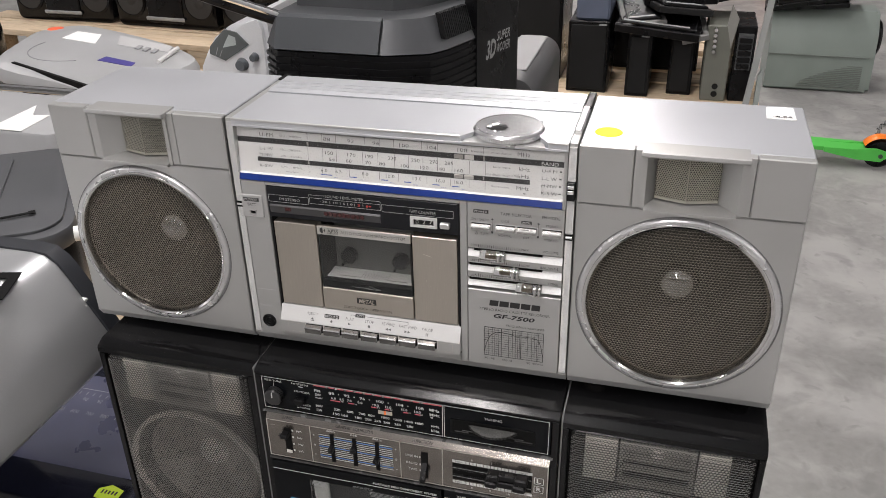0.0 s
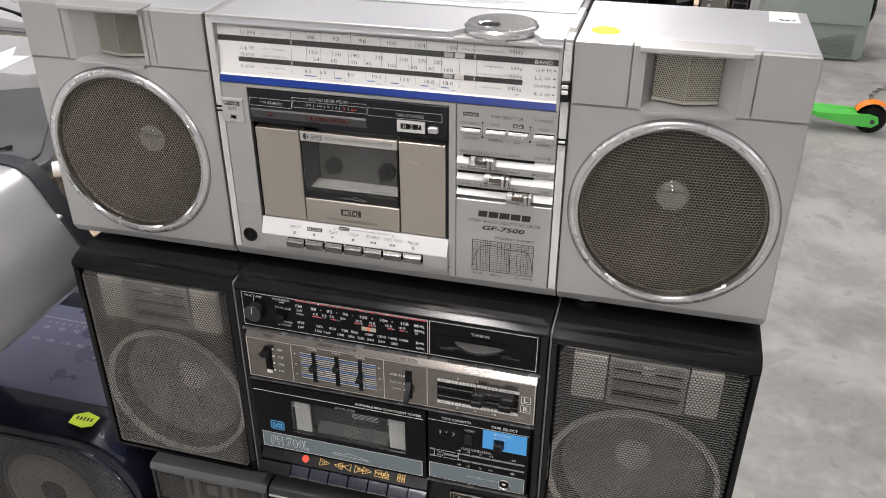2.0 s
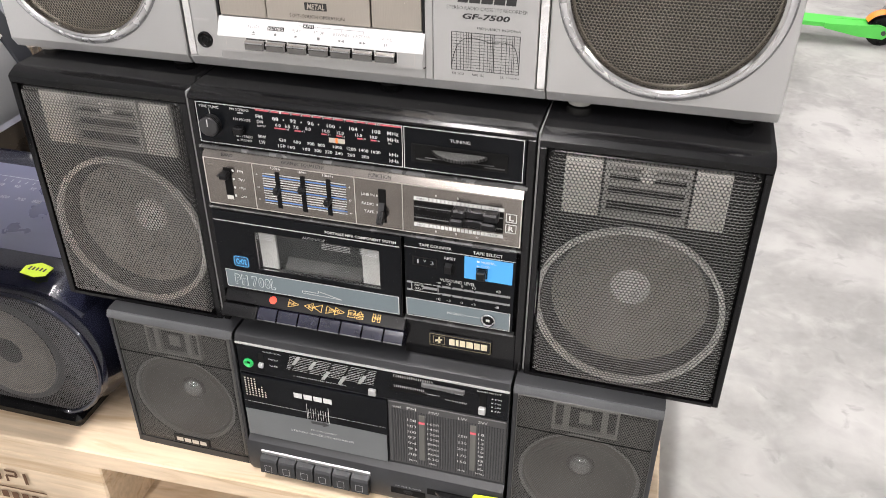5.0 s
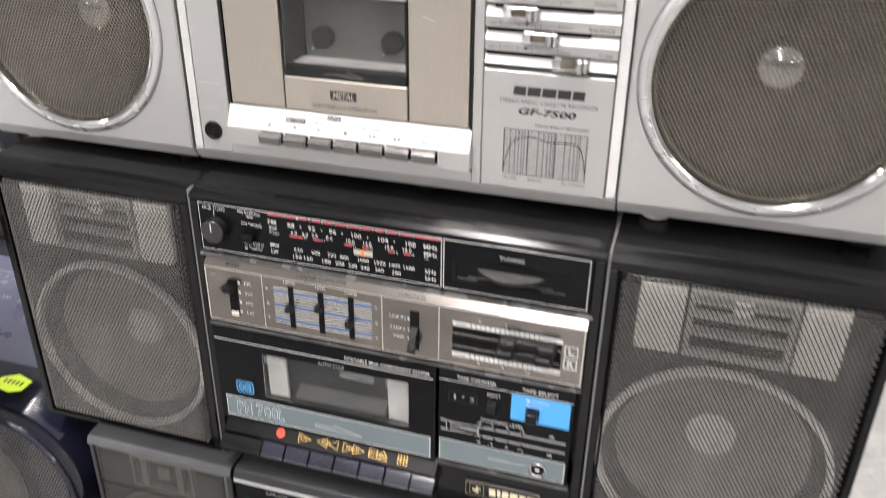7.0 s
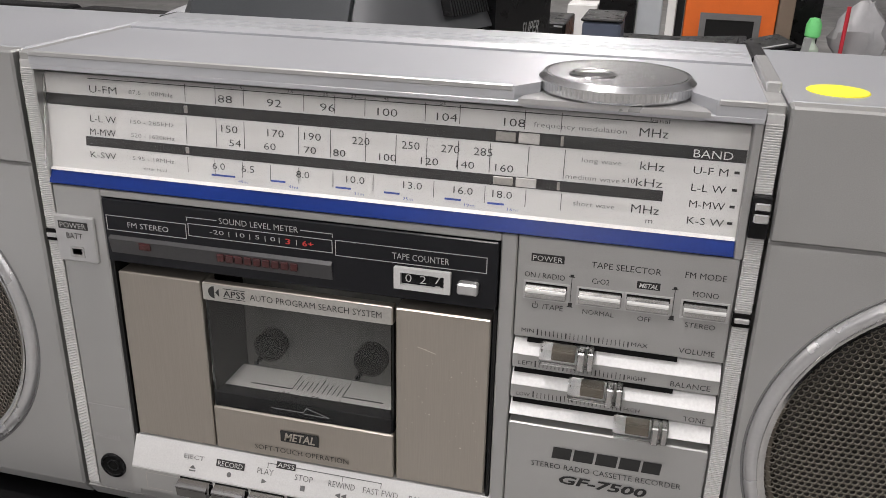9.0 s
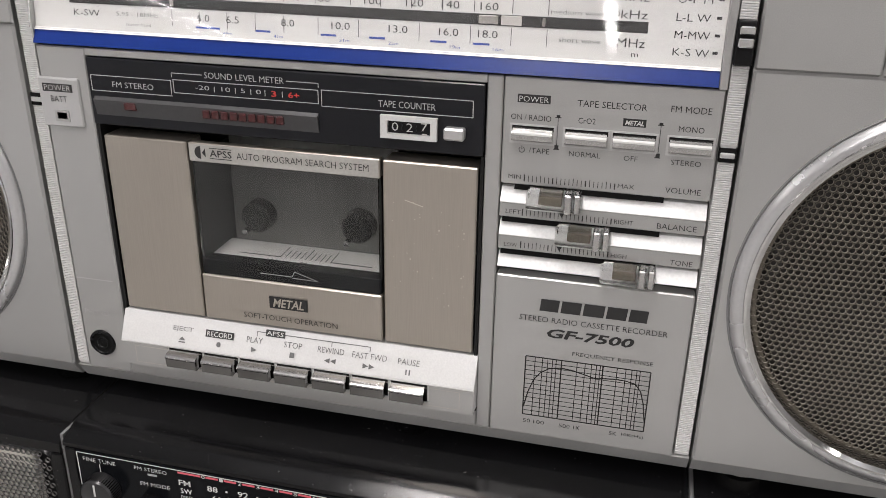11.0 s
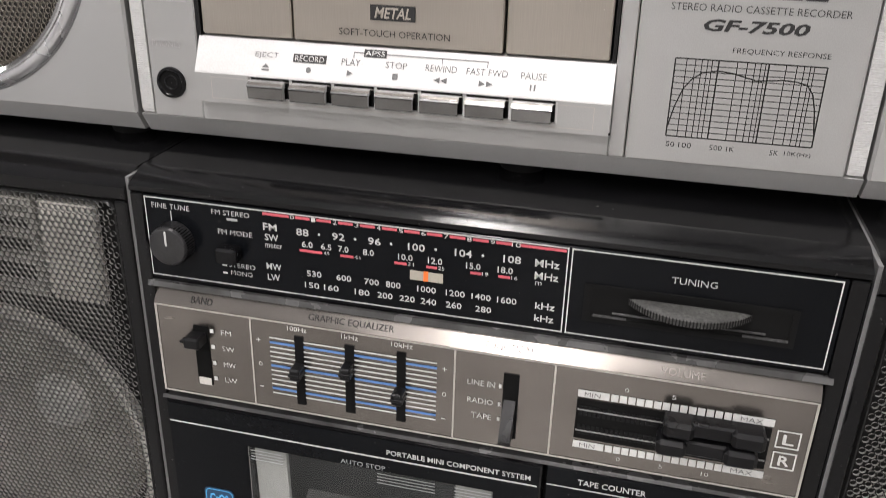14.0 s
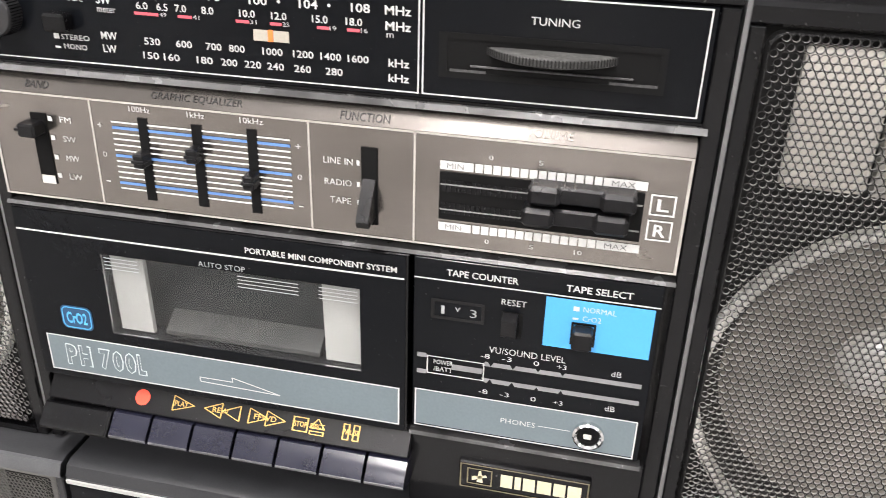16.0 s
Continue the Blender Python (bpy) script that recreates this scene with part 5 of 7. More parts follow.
steel = part("steel_strip", Geo().prism([(BY - 1.2, 563.8), (BY - 1.2, 604.4), (BY + 3.4, 611.0), (BY + 8, 611.0), (BY + 8, 563.8)], -114.6, 133.8, "x"), STEEL, unit, "brushed steel control strip")
steel_lines().put("bare_edge", STEEL_EDGE, steel, "pale bare steel edge and divider")
f = flat(BY - 1.45)
ink = Ink(f)
for s, z in (("FM", 594.2), ("SW", 587), ("MW", 579.6), ("LW", 572.4)):
    ink.word(s, -86.4, -81.2 if s != "FM" else -82, z, z + 2.2).bar(-91.2, -89.6, z + 0.2, z + 2.0)
ink.word("100Hz", -58.2, -50.2, 601, 603).word("1kHz", -36.2, -29.6, 601, 603).word("10kHz", -16.6, -8.2, 601, 603)
ink.word("+", -71.4, -69.6, 594, 595.8).word("0", -71, -69.4, 583, 585).bar(-71.2, -69.6, 573.4, 573.8).word("+", 3.2, 5, 593.8, 595.6).word("0", 3.4, 5, 582.6, 584.6).bar(3.4, 5, 572.4, 572.8)
for s, x0, x1, z in (("LINE IN", 13, 23.4, 590), ("RADIO", 13.2, 23, 582.2), ("TAPE", 15, 22.6, 575.6)):
    ink.word(s, x0, x1, z, z + 2.3).bar(24.8, 25.8, z + 0.2, z + 2.0)
for k in range(13):
    if k not in (1, 6, 11):
        ink.bar(-65.8, 1.2, 571.5 + 2.09 * k - 0.3, 571.5 + 2.09 * k + 0.3)
for z, top_ in ((592.2, True), (570.2, False)):
    ink.bar(53.6, 64.8, z, z + 3.0).bar(107, 120.8, z, z + 3.0)
    for k in range(14):
        ink.bar(65.4 + 2.98 * k, 67.9 + 2.98 * k, z, z + 3.0)
ink.word("0", 69.8, 71.2, 597, 598.6).word("5", 86, 87.4, 597, 598.6).word("0", 69.8, 71.2, 567, 568.6).word("5", 85, 86.4, 567, 568.6).word("10", 100, 102.6, 567, 568.6)
for z0, z1, s in ((584.2, 591.4, "L"), (575.4, 582.6, "R")):
    ink.outline(122.2, 130.2, z0, z1, 0.55).word(s, 124.4, 128.2, z0 + 1.5, z1 - 1.5, 0.02)
ink.put("strip_lettering", INK_WHITE, steel, "white control lettering")
ink = Ink(f)
for k in (1, 6, 11):
    ink.bar(-65.8, 1.2, 571.5 + 2.09 * k - 0.5, 571.5 + 2.09 * k + 0.5)
ink.put("equalizer_print", INK_BLUE, steel, "blue equalizer lines")


def on_bevel(u, v):
    return (u, BY - 1.2 + (v - 604.4) * 4.6 / 6.6 - 0.3, v)


ink = Ink(on_bevel).word("GRAPHIC EQUALIZER", -50, -16, 605.8, 608.2).word("FUNCTION", 19, 36, 605.6, 608).word("BAND", -99, -90, 606, 608.2)
ink.put("bevel_lettering", INK, steel)
Ink(on_bevel).word("VOLUME", 81, 96, 605.8, 608).put("worn_word", mat("worn_print", (0.25, 0.23, 0.21), 0.4, 0.6), steel)
Ink(lambda u, v: (u, BY - 1.7, v)).word("MIN", 56, 61.6, 592.8, 594.6).word("MAX", 109.6, 117, 592.8, 594.6).word("MIN", 56, 61.6, 570.8, 572.6).word("MAX", 109.6, 117, 570.8, 572.6).put("min_max", INK_GREY, steel)
for x0, x1, z0, z1 in ((-98.2, -92, 570, 597), (-55.4, -51.8, 568, 599), (-35, -31.2, 568, 598.6), (-14.4, -10.8, 568, 599), (26.4, 32.2, 569, 597)):
    part("slot", Geo().box(x0, x1, BY - 1.6, BY - 1.0, z0, z1), BLACK_HOLE, steel)
for x, z in ((-53.6, 584.8), (-33.1, 588.8), (-12.6, 581.4)):
    part("equalizer_slider", Geo().box(x - 2.3, x + 2.0, BY - 7.5, BY - 1.2, z - 2.6, z + 2.6, 0.6).box(x - 2.5, x + 2.2, BY - 8, BY - 2, z - 0.6, z + 0.6, 0.2), BLACK_SATIN, steel, "small black slider")
part("band_slider", Geo().box(-99.6, -92.6, BY - 8.5, BY - 1.2, 589.6, 594.6, 0.8).box(-101.4, -96, BY - 7.5, BY - 4, 591.6, 592.6, 0.2), BLACK_SATIN, steel, "black band slider")
part("slot_end", Geo().box(-97.8, -92.4, BY - 1.9, BY - 1.2, 570, 573.2), PALE_INSIDE, steel)
part("function_lever", Geo().prism([(BY - 9.5, 571), (BY - 10.5, 573.4), (BY - 8.5, 577), (BY - 3, 584), (BY - 1.4, 586), (BY - 1.2, 572)], 27.0, 31.4, "x"), BLACK_SATIN, steel, "black function lever")
vs_ = part("volume_slot", Geo().box(53.6, 120.4, BY - 1.65, BY - 1.0, 574.4, 591.4), BLACK_HOLE, steel)
rk = Geo()
for k in range(22):
    x = 54.5 + k * 1.7
    rk.box(x, x + 1.2, BY - 2.0, BY - 1.4, 584.6, 588.6).box(x, x + 1.2, BY - 2.0, BY - 1.4, 576.6, 580.6)
tagged(part("rack", rk, BLACK_SATIN, vs_, tidy=False), kind="stuff")
part("rail", Geo().box(54, 120, BY - 2.2, BY - 1.6, 587.0, 587.4).box(54, 120, BY - 2.2, BY - 1.6, 578.0, 578.4), mat("rail_grey", (0.35, 0.35, 0.34), 0.35, 0.6), vs_)
for z, sx in ((586.6, 0.8), (579.0, -0.8)):
    part("volume_slider", Geo().box(83.4 + sx, 117 + sx, BY - 8.2, BY - 1.6, z + 0.3, z + 6.2, 0.8).box(83.2 + sx, 93.6 + sx, BY - 11, BY - 5, z, z + 6.6, 1.4).box(106 + sx, 117.2 + sx, BY - 11, BY - 5, z, z + 6.6, 1.4), BLACK_SATIN, steel, "black volume slider")

# cassette door
door = part("cassette_door", Geo().framed(-113.6, 42.6, 483.4, 558.6, -78.5, 25.5, 507.6, 543.4, BY - 2.6, BY + 6), PANEL_BLACK, unit, "black cassette door with grey band")
part("door_edge", Geo().framed(-114.4, 43.4, 482.8, 559.0, -113.0, 42.0, 484.0, 558.0, BY - 2.2, BY + 8), BLACK_GLOSS, door)
part("door_back", Geo().box(-80, 27, BY + 12, BY + 13.8, 505, 546), mat("dark_mechanism", (0.016, 0.017, 0.018), 0.5), door)
part("cassette_slab", Geo().prism([(BY + 3, 507.8), (BY + 3.4, 509.4), (BY + 11.5, 515), (BY + 11.5, 507.8)], -58, 7, "x"), mat("dim_shelf", (0.05, 0.048, 0.044), 0.55, 0, 0.1, 0.4, coarse=90), door)
for x0, x1 in ((-77.6, -62.6), (9.2, 24.8)):
    part("pale_guide", Geo().prism([(x0 + 1.0, 508), (x1, 508), (x1 - 0.8, 543), (x0 + 0.2, 543)], BY + 2, BY + 4.2, "y"), PALE_INSIDE, door, "pale tape guide behind the window")
dw = part("window_pane", Geo().box(-78.4, 25.4, BY - 2.4, BY - 1.2, 507.8, 543.2), SMOKE_DARK, door, "dark smoked window")
dw.visible_shadow = False
f = flat(BY - 2.85)
ink = Ink(f).bar(-113, 42, 549.6, 550.3).word("PORTABLE MINI COMPONENT SYSTEM", -18, 39.4, 552.0, 554.4, 0.012)
ink.outline(-109.4, 40.6, 486.0, 503.2, 0.55)
ink.put("door_lettering", INK_WHITE, door, "white door lettering")
ink = Ink(f).word("AUTO STOP", -37.4, -18.6, 543.9, 546.1)
for k in range(4):
    for x0, x1 in ((-77, -62.8), (9.8, 24.6), (-22, 2)):
        ink.bar(x0, x1, 541.8 - 1.5 * k, 542.15 - 1.5 * k)
ink.put("dull_lettering", INK_DULL, door)
Ink(flat(BY - 2.7)).bar(-109, 40.2, 486.4, 502.8).put("grey_band", PANEL_GREY, door, "slate grey band")
mark, fill = Ink(flat(BY - 2.95)), Ink(flat(BY - 3.1))
for ch, x0, x1 in (("P", -101.6, -96.4), ("H", -95.6, -90.0), ("7", -86.4, -81.2), ("0", -80.6, -75.6), ("0", -75.0, -70.0), ("L", -69.4, -65.6)):
    mark.word(ch, x0, x1, 489.4, 499.6, 0.055)
    fill.word(ch, x0 + 0.5, x1 - 0.5, 489.9, 499.1, 0.03)
mark.put("model_mark", mat("pale_outline", (0.60, 0.66, 0.66), 0.4), door)
fill.put("model_fill", PANEL_GREY, door)
Ink(flat(BY - 2.95)).path([(-42, 493.4), (-28, 493.4), (-28, 495.4), (-8, 490.6), (-42, 491.4)], 0.45, True).put("arrow_mark", INK_WHITE, door)
ink = Ink(f)
ink.poly(rounded(-100.6, -86.6, 507.2, 518.0, 2.6)).put("tape_badge", mat("badge_blue", (0.010, 0.05, 0.12), 0.4), door)
ink = Ink(flat(BY - 3.0)).path(rounded(-99.8, -87.4, 508, 517.2, 2.2), 0.5, True).word("CrO2", -98.2, -89, 509.8, 515.2, 0.03)
ink.put("badge_print", mat("badge_pale", (0.10, 0.42, 0.75), 0.4), door)
ink = Ink(flat(BY - 1.1))
for k in range(11):
    ink.bar(-36.2 + 2.0 * k, -35.85 + 2.0 * k, 518.4 if k in (0, 5, 10) else 519.4, 523.2)
ink.put("window_scale", INK_GREY, door)

# key bed and big keys
bed = part("key_bed", Geo().prism([(BY + 2.6, 482.6), (BY - 5.5, 473.0), (BY - 5.3, 472.2), (BY + 1, 470), (BY + 5, 450), (BY + 13.5, 450), (BY + 13.5, 482.6)], -112.5, 44.6, "x"), BLACK_SATIN, unit, "black key bed leaning outwards")


def on_keybed(u, v):
    z = 475.2 + (v - 473.2) * 0.548
    return (u, BY - 2.0 + (z - 477.1) * 0.85 - 0.3, z + 0.1)


KX = [-117.5, -82.4, -64.4, -45.9, -27.3, -8.7, 9.9, 28.4, 45.6]
KEY_SHAPE = [(BY + 6, 470.6), (BY - 5.6, 470.9), (BY - 6.4, 470.6), (BY - 12.2, 464.2), (BY - 12.6, 463.4), (BY - 12.3, 462.2), (BY - 9, 459.6), (BY + 6, 457)]
part("end_block", Geo().prism([(y, z - 0.7) for y, z in KEY_SHAPE], KX[0] + 3.5, KX[1] - 0.5, "x"), BLACK_SATIN, bed, "plain black end block")
for a, b in zip(KX[1:], KX[2:]):
    part("key", Geo().prism(KEY_SHAPE, a + 0.7, b - 0.7, "x"), KEY_BLACK, bed, "glossy black piano key, bluish reflection in its colour")
    part("key_lip", Geo().prism([(BY - 12.25, 463.9), (BY - 12.75, 463.5), (BY - 12.6, 462.6), (BY - 12.2, 462.4)], a + 0.7, b - 0.7, "x"), CHARCOAL_LIP, bed, "paler grey front edge")
part("record_dot", Ink(lambda u, v: (u, BY - 2.0 + (v - 477.1) * 0.85 - 0.3, v + 0.1)).poly([(-70.0 + 3.3 * math.cos(math.pi * k / 14), 477.5 + 2.5 * math.sin(math.pi * k / 14)) for k in range(28)]).g, mat("record_red", (0.85, 0.07, 0.03), 0.45), bed, "red record dot", tidy=False)
ink = Ink(on_keybed)
ink.path([(-56.0, 473.0), (-56.0, 481.4), (-46.7, 477.2)], 0.5, True)
for x in (-42.2, -34.2):
    ink.path([(x + 7.6, 473.0), (x + 7.6, 481.4), (x, 477.2)], 0.5, True)
for x in (-22.6, -15.2):
    ink.path([(x, 473.0), (x, 481.4), (x + 8.2, 477.2)], 0.5, True)
ink.outline(-3.8, 2.7, 473.2, 481.2, 0.55).path([(3.5, 476.2), (9.7, 476.2), (6.6, 481.6)], 0.5, True).outline(3.5, 9.7, 472.6, 474.8, 0.5)
ink.outline(17.2, 20.0, 472.8, 481.6, 0.55).outline(21.4, 24.2, 472.8, 481.6, 0.55)
for s, x0, x1 in (("PLAY", -55.4, -49.4), ("REW", -38.6, -31.4), ("FFWD", -20.4, -10.8), ("STOP", -3.3, 2.2), ("EJECT", 3.7, 9.6), ("PAUSE", 17.3, 24.2)):
    ink.word(s, x0, x1, 475.8, 478.8, 0.01)
ink.put("key_symbols", INK_GOLD, bed, "gold key symbols")

# counter and tape select panel
tp = part("counter_panel", Geo().box(45.0, 131.4, BY - 0.6, BY + 14, 485.0, 558.6, 0.4), PANEL_BLACK, unit, "black counter and tape select panel")
f = flat(BY - 0.85)
Ink(f).bar(92.4, 129.4, 529.8, 549.6).put("blue_field", PANEL_BLUE, tp, "sky blue tape select field")
Ink(f).bar(46.6, 128.8, 487.0, 502.6).put("grey_band", PANEL_GREY, tp, "slate grey band")
f2 = flat(BY - 1.0)
ink = Ink(f2)
ink.bar(45.4, 131, 550.4, 550.9).word("TAPE COUNTER", 57, 82.4, 552.6, 555.2, 0.01).word("TAPE SELECT", 98.8, 121.4, 552.6, 555.2, 0.01).word("RESET", 77, 85.8, 544, 546.4)
ink.word("VU/SOUND LEVEL", 73.6, 101.2, 523.6, 526.2).outline(46.2, 129.4, 486.2, 503.2, 0.5)
for s, x in (("-8", 70.6), ("-3", 78.6), ("0", 90), ("+3", 98.4)):
    ink.word(s, x, x + (3.4 if len(s) == 2 else 2), 520.8, 522.8).word(s, x, x + (3.4 if len(s) == 2 else 2), 505.2, 507.2)
ink.word("dB", 117.6, 121.2, 521, 523.2).word("dB", 117.0, 120.6, 506.0, 508.2).outline(50.6, 72.2, 510.8, 518.6, 0.4).word("POWER", 53.2, 60.4, 515.2, 517.2).word("/BATT", 53.2, 60.4, 512.2, 514.2)
ink.word("PHONES", 79.6, 92.6, 493.4, 495.6).bar(93.6, 105.6, 494.3, 494.6)
ink.word("NORMAL", 105.4, 116.6, 545.4, 547.4).word("CrO2", 105.4, 111.8, 541.8, 543.8).bar(102, 104, 545.4, 547.2).bar(102, 104, 542, 542.8)
ink.put("panel_lettering", INK_WHITE, tp, "white panel lettering")
ink = Ink(f)
for z0, up in ((517.4, 1), (510.2, -1)):
    ink.bar(46.8, 50.4, z0, z0 + 1.9)
    xs = [(72.4, 73.4), (75.6, 81.6), (83.8, 91.0), (92.6, 99.8), (101.6, 128.6)]
    for a, b in xs:
        ink.poly([(a - 1.2, z0), (b + (1.2 if b < 120 else 0), z0), (b, z0 + 1.9), (a, z0 + 1.9)] if up > 0 else [(a, z0), (b, z0), (b + (1.2 if b < 120 else 0), z0 + 1.9), (a - 1.2, z0 + 1.9)])
ink.bar(60, 71.4, 513.6, 516).put("level_scale", mat("bar_grey", (0.23, 0.23, 0.235), 0.5), tp, "grey level bars")
cw = part("counter_window", Geo().framed(51.6, 71.2, 534.8, 543.0, 53, 70, 536, 541.8, BY - 1.0, BY - 0.4), BLACK_GLOSS, tp)
Ink(f2).word("1", 55.4, 56.6, 537, 540.4).word("v", 60.4, 62.4, 538.6, 540.4).word("3", 66, 68.4, 537, 540.2).put("counter_figures", INK_DULL, cw)
part("reset_well", Geo().box(77.2, 84.8, BY - 0.95, BY - 0.5, 531.4, 541.2), BLACK_HOLE, tp)
part("reset_button", Geo().prism([(BY - 1, 541), (BY - 5.5, 540), (BY - 4, 533), (BY - 2, 531.6), (BY - 0.6, 531.6)], 77.8, 83.2, "x"), BLACK_SATIN, tp, "black reset button")
part("select_well", Geo().framed(101.8, 110.4, 532.0, 541.0, 102.6, 109.6, 532.8, 540.2, BY - 1.3, BY - 0.6), BLACK_GLOSS, tp)
part("select_button", Geo().box(102.6, 109.6, BY - 7, BY - 0.6, 532.8, 540.2, 0.8), BLACK_SATIN, tp, "black tape select button")
pj = part("phones_jack", Geo().lathe(112.4, BY - 0.8, 494.2, [(5.8, 0.2), (5.8, -1.8), (5.0, -2.4), (4.2, -1.6), (4.0, 0.6)], seg=36), CHROME, tp, "chrome phones jack")
part("jack_core", Geo().lathe(112.4, BY - 0.8, 494.2, [(4.1, -1.2), (2.6, -1.2), (2.5, -0.2), (0.1, -0.2)], seg=28), BLACK_HOLE, pj)
part("jack_contact", Geo().box(110.6, 113.6, BY - 1.6, BY - 0.9, 492.2, 494.4, 0.3), PALE_INSIDE, pj)
bd = part("maker_badge", Geo().box(64.6, 116, BY - 1.4, BY + 1, 459.6, 472.4, 0.6), BLACK_GLOSS, unit, "badge with plain gold blocks")
ink = Ink(flat(BY - 1.65))
ink.outline(65.2, 115.4, 460.2, 471.8, 0.5).outline(68, 78, 462.2, 470, 0.5).put("badge_frame", mat("dull_gold", (0.22, 0.19, 0.12), 0.4, 0.6), bd)
Ink(flat(BY - 1.65)).poly([(70, 464), (76, 466.4), (75.6, 467.4), (70, 466)]).poly([(72, 463.4), (74.4, 463.4), (73.6, 469), (72.6, 469)]).blocks((0.8, 0.42, 0.8, 0.95, 0.8, 0.9), 81.4, 112.6, 463.0, 469.2, 0.16).put("badge_blocks", mat("cream_gold", (0.74, 0.66, 0.47), 0.35, 0.4), bd)


unit.scale, unit.location = (0.994, 1, 1), (-0.0002, 0, 0.0009)


# ---- charcoal boombox at the bottom ----
GY = -47.0
grey = thing("charcoal_boombox", (14, 6, 288), "charcoal cassette boombox with detachable speakers standing on the pallet", "boombox", "boomboxes in the stack")
CHARCOAL = mat("charcoal_plastic", (0.026, 0.027, 0.029), 0.36, 0, 0.1, 0.2, fine=1500, coarse=20, bump=0.08, spec=0.35)
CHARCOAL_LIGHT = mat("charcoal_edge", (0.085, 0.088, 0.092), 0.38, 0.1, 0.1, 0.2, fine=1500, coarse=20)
GREY_SHEET = mesh_of("speaker_grille", frame_sheet(112, 144, 3, 2.0, 0.8, 8, 1.0, 2.4, 0.35), GRILLE_GREY, tidy=False)
GREY_ROLL = mesh_of("grille_edge", rolled_edge(112, 144, 3, 0.8, 2.6, 2.2, 4), GRILLE_GREY, tidy=False)


def grey_speaker(x0, x1, cz):
    mid = (x0 + x1) / 2
    g = Geo()
    g.prism([(GY, 438.5), (GY - 0.5, 440), (GY + 1.5, 445), (GY + 5, 446.4), (70, 446.4), (70, 438.5)], x0, x1, "x")
    g.box(x0, x0 + 3.6, GY, 70, 288, 438.5, 0.5)
    g.box(x1 - 3.6, x1, GY, 70, 288, 438.5, 0.5)
    g.box(x0 + 3.6, x1 - 3.6, GY, 70, 288, 295.5)
    g.box(x0 + 3.6, x1 - 3.6, 30, 70, 295.5, 438.5)
    b = part("speaker_box", g, CHARCOAL, grey, "charcoal plastic speaker box")
    # Strip of lighter charcoal paints in the shine along the bevelled edge.
    part("top_edge", Geo().prism([(GY - 0.9, 439.2), (GY - 1.0, 441), (GY + 1, 445.4), (GY + 2.4, 445.6), (GY + 1, 439)], x0, x1, "x"), CHARCOAL_LIGHT, b, "front top edge, its shine painted in lighter")
    tagged(shared("grille", GREY_SHEET, b, (mid, GY - 0.6, 367.0)), "charcoal perforated grille")
    shared("grille_edge", GREY_ROLL, b, (mid, GY - 0.6, 367.0))
    part("grille_line", Geo().box(x0 + 5, x1 - 5, GY - 0.9, GY - 0.2, 403.6, 404.4), BLACK_HOLE, b)
    part("baffle", Geo().holed(x0 + 3.6, x1 - 3.6, 295.5, 438.5, GY + 6, mid, cz, 47), BLACK_FLAT, b)
    part("speaker_ring", Geo().lathe(mid, GY + 1.4, cz, [(51.6, 4), (51.6, 0), (50.4, -0.4), (50.2, 4)], seg=64), BLACK_HOLE, b, "black ring behind the grille")
    part("surround", Geo().lathe(mid, GY + 1.8, cz, [(50.0, 3), (50.0, 0.2), (47.2, 0.4), (46.8, 3)], seg=64), mat("surround_grey", (0.20, 0.195, 0.185), 0.5), b, "grey speaker surround")
    cone, cap = speaker_cone(mid, cz, GY + 6, 46, 12, 12)
    part("cone", cone, mat("dim_cone", (0.10, 0.088, 0.075), 0.6), b, "dark brown paper cone")
    part("dome", cap, DOME, b)
    h = Geo().framed(mid - 26, mid + 26, 407, 436, mid - 24, mid + 24, 409, 434, GY + 1.2, GY + 6)
    for px in (mid - 17.5, mid + 12.5):
        h.box(px, px + 5, GY + 1.2, GY + 5, 409, 434)
    h.box(mid - 5, mid + 5, GY + 3.5, GY + 5, 416, 427)
    part("horn", h, mat("horn_charcoal", (0.22, 0.215, 0.20), 0.5), b, "grey horn frame with two posts")
    part("horn_cavity", Geo().box(mid - 24, mid + 24, GY + 5.2, GY + 5.9, 409, 434), BLACK_HOLE, b)
    mk = part("maker_plate", Geo().box(mid - 19, mid + 19, GY - 2.0, GY - 0.2, 299.5, 309.0, 0.5), BLACK_SATIN, b, "plate with plain silver blocks")
    Ink(flat(GY - 2.25)).blocks((1, 1, 1, 1), mid - 15.5, mid + 15.5, 301.6, 306.4, 0.2).put("plate_blocks", mat("mark_silver", (0.6, 0.6, 0.58), 0.3, 0.7), mk)


grey_speaker(-226, -106, 355)
grey_speaker(137, 253, 355.5)
g = Geo()
g.prism([(GY, 438), (GY - 0.5, 440), (GY + 1.5, 445), (GY + 5, 446.4), (68, 446.4), (68, 438)], -103.5, 134.5, "x")
g.box(-103.5, 134.5, GY + 0.4, 68, 290, 438, 0.5)
g.prism([(GY + 0.6, 331), (GY - 5, 326), (GY - 7, 318), (GY - 7, 296), (GY - 3, 288), (20, 288), (20, 331)], -103.5, 134.5, "x")
gu = part("centre_unit", g, CHARCOAL, grey, "charcoal plastic centre unit")
part("silver_line", Geo().prism([(GY - 0.9, 436.8), (GY - 1.0, 438.6), (GY + 1, 439), (GY + 1, 436.8)], -103.5, 134.5, "x"), mat("line_silver", (0.62, 0.62, 0.61), 0.3, 0.6), gu, "silver line along the front")
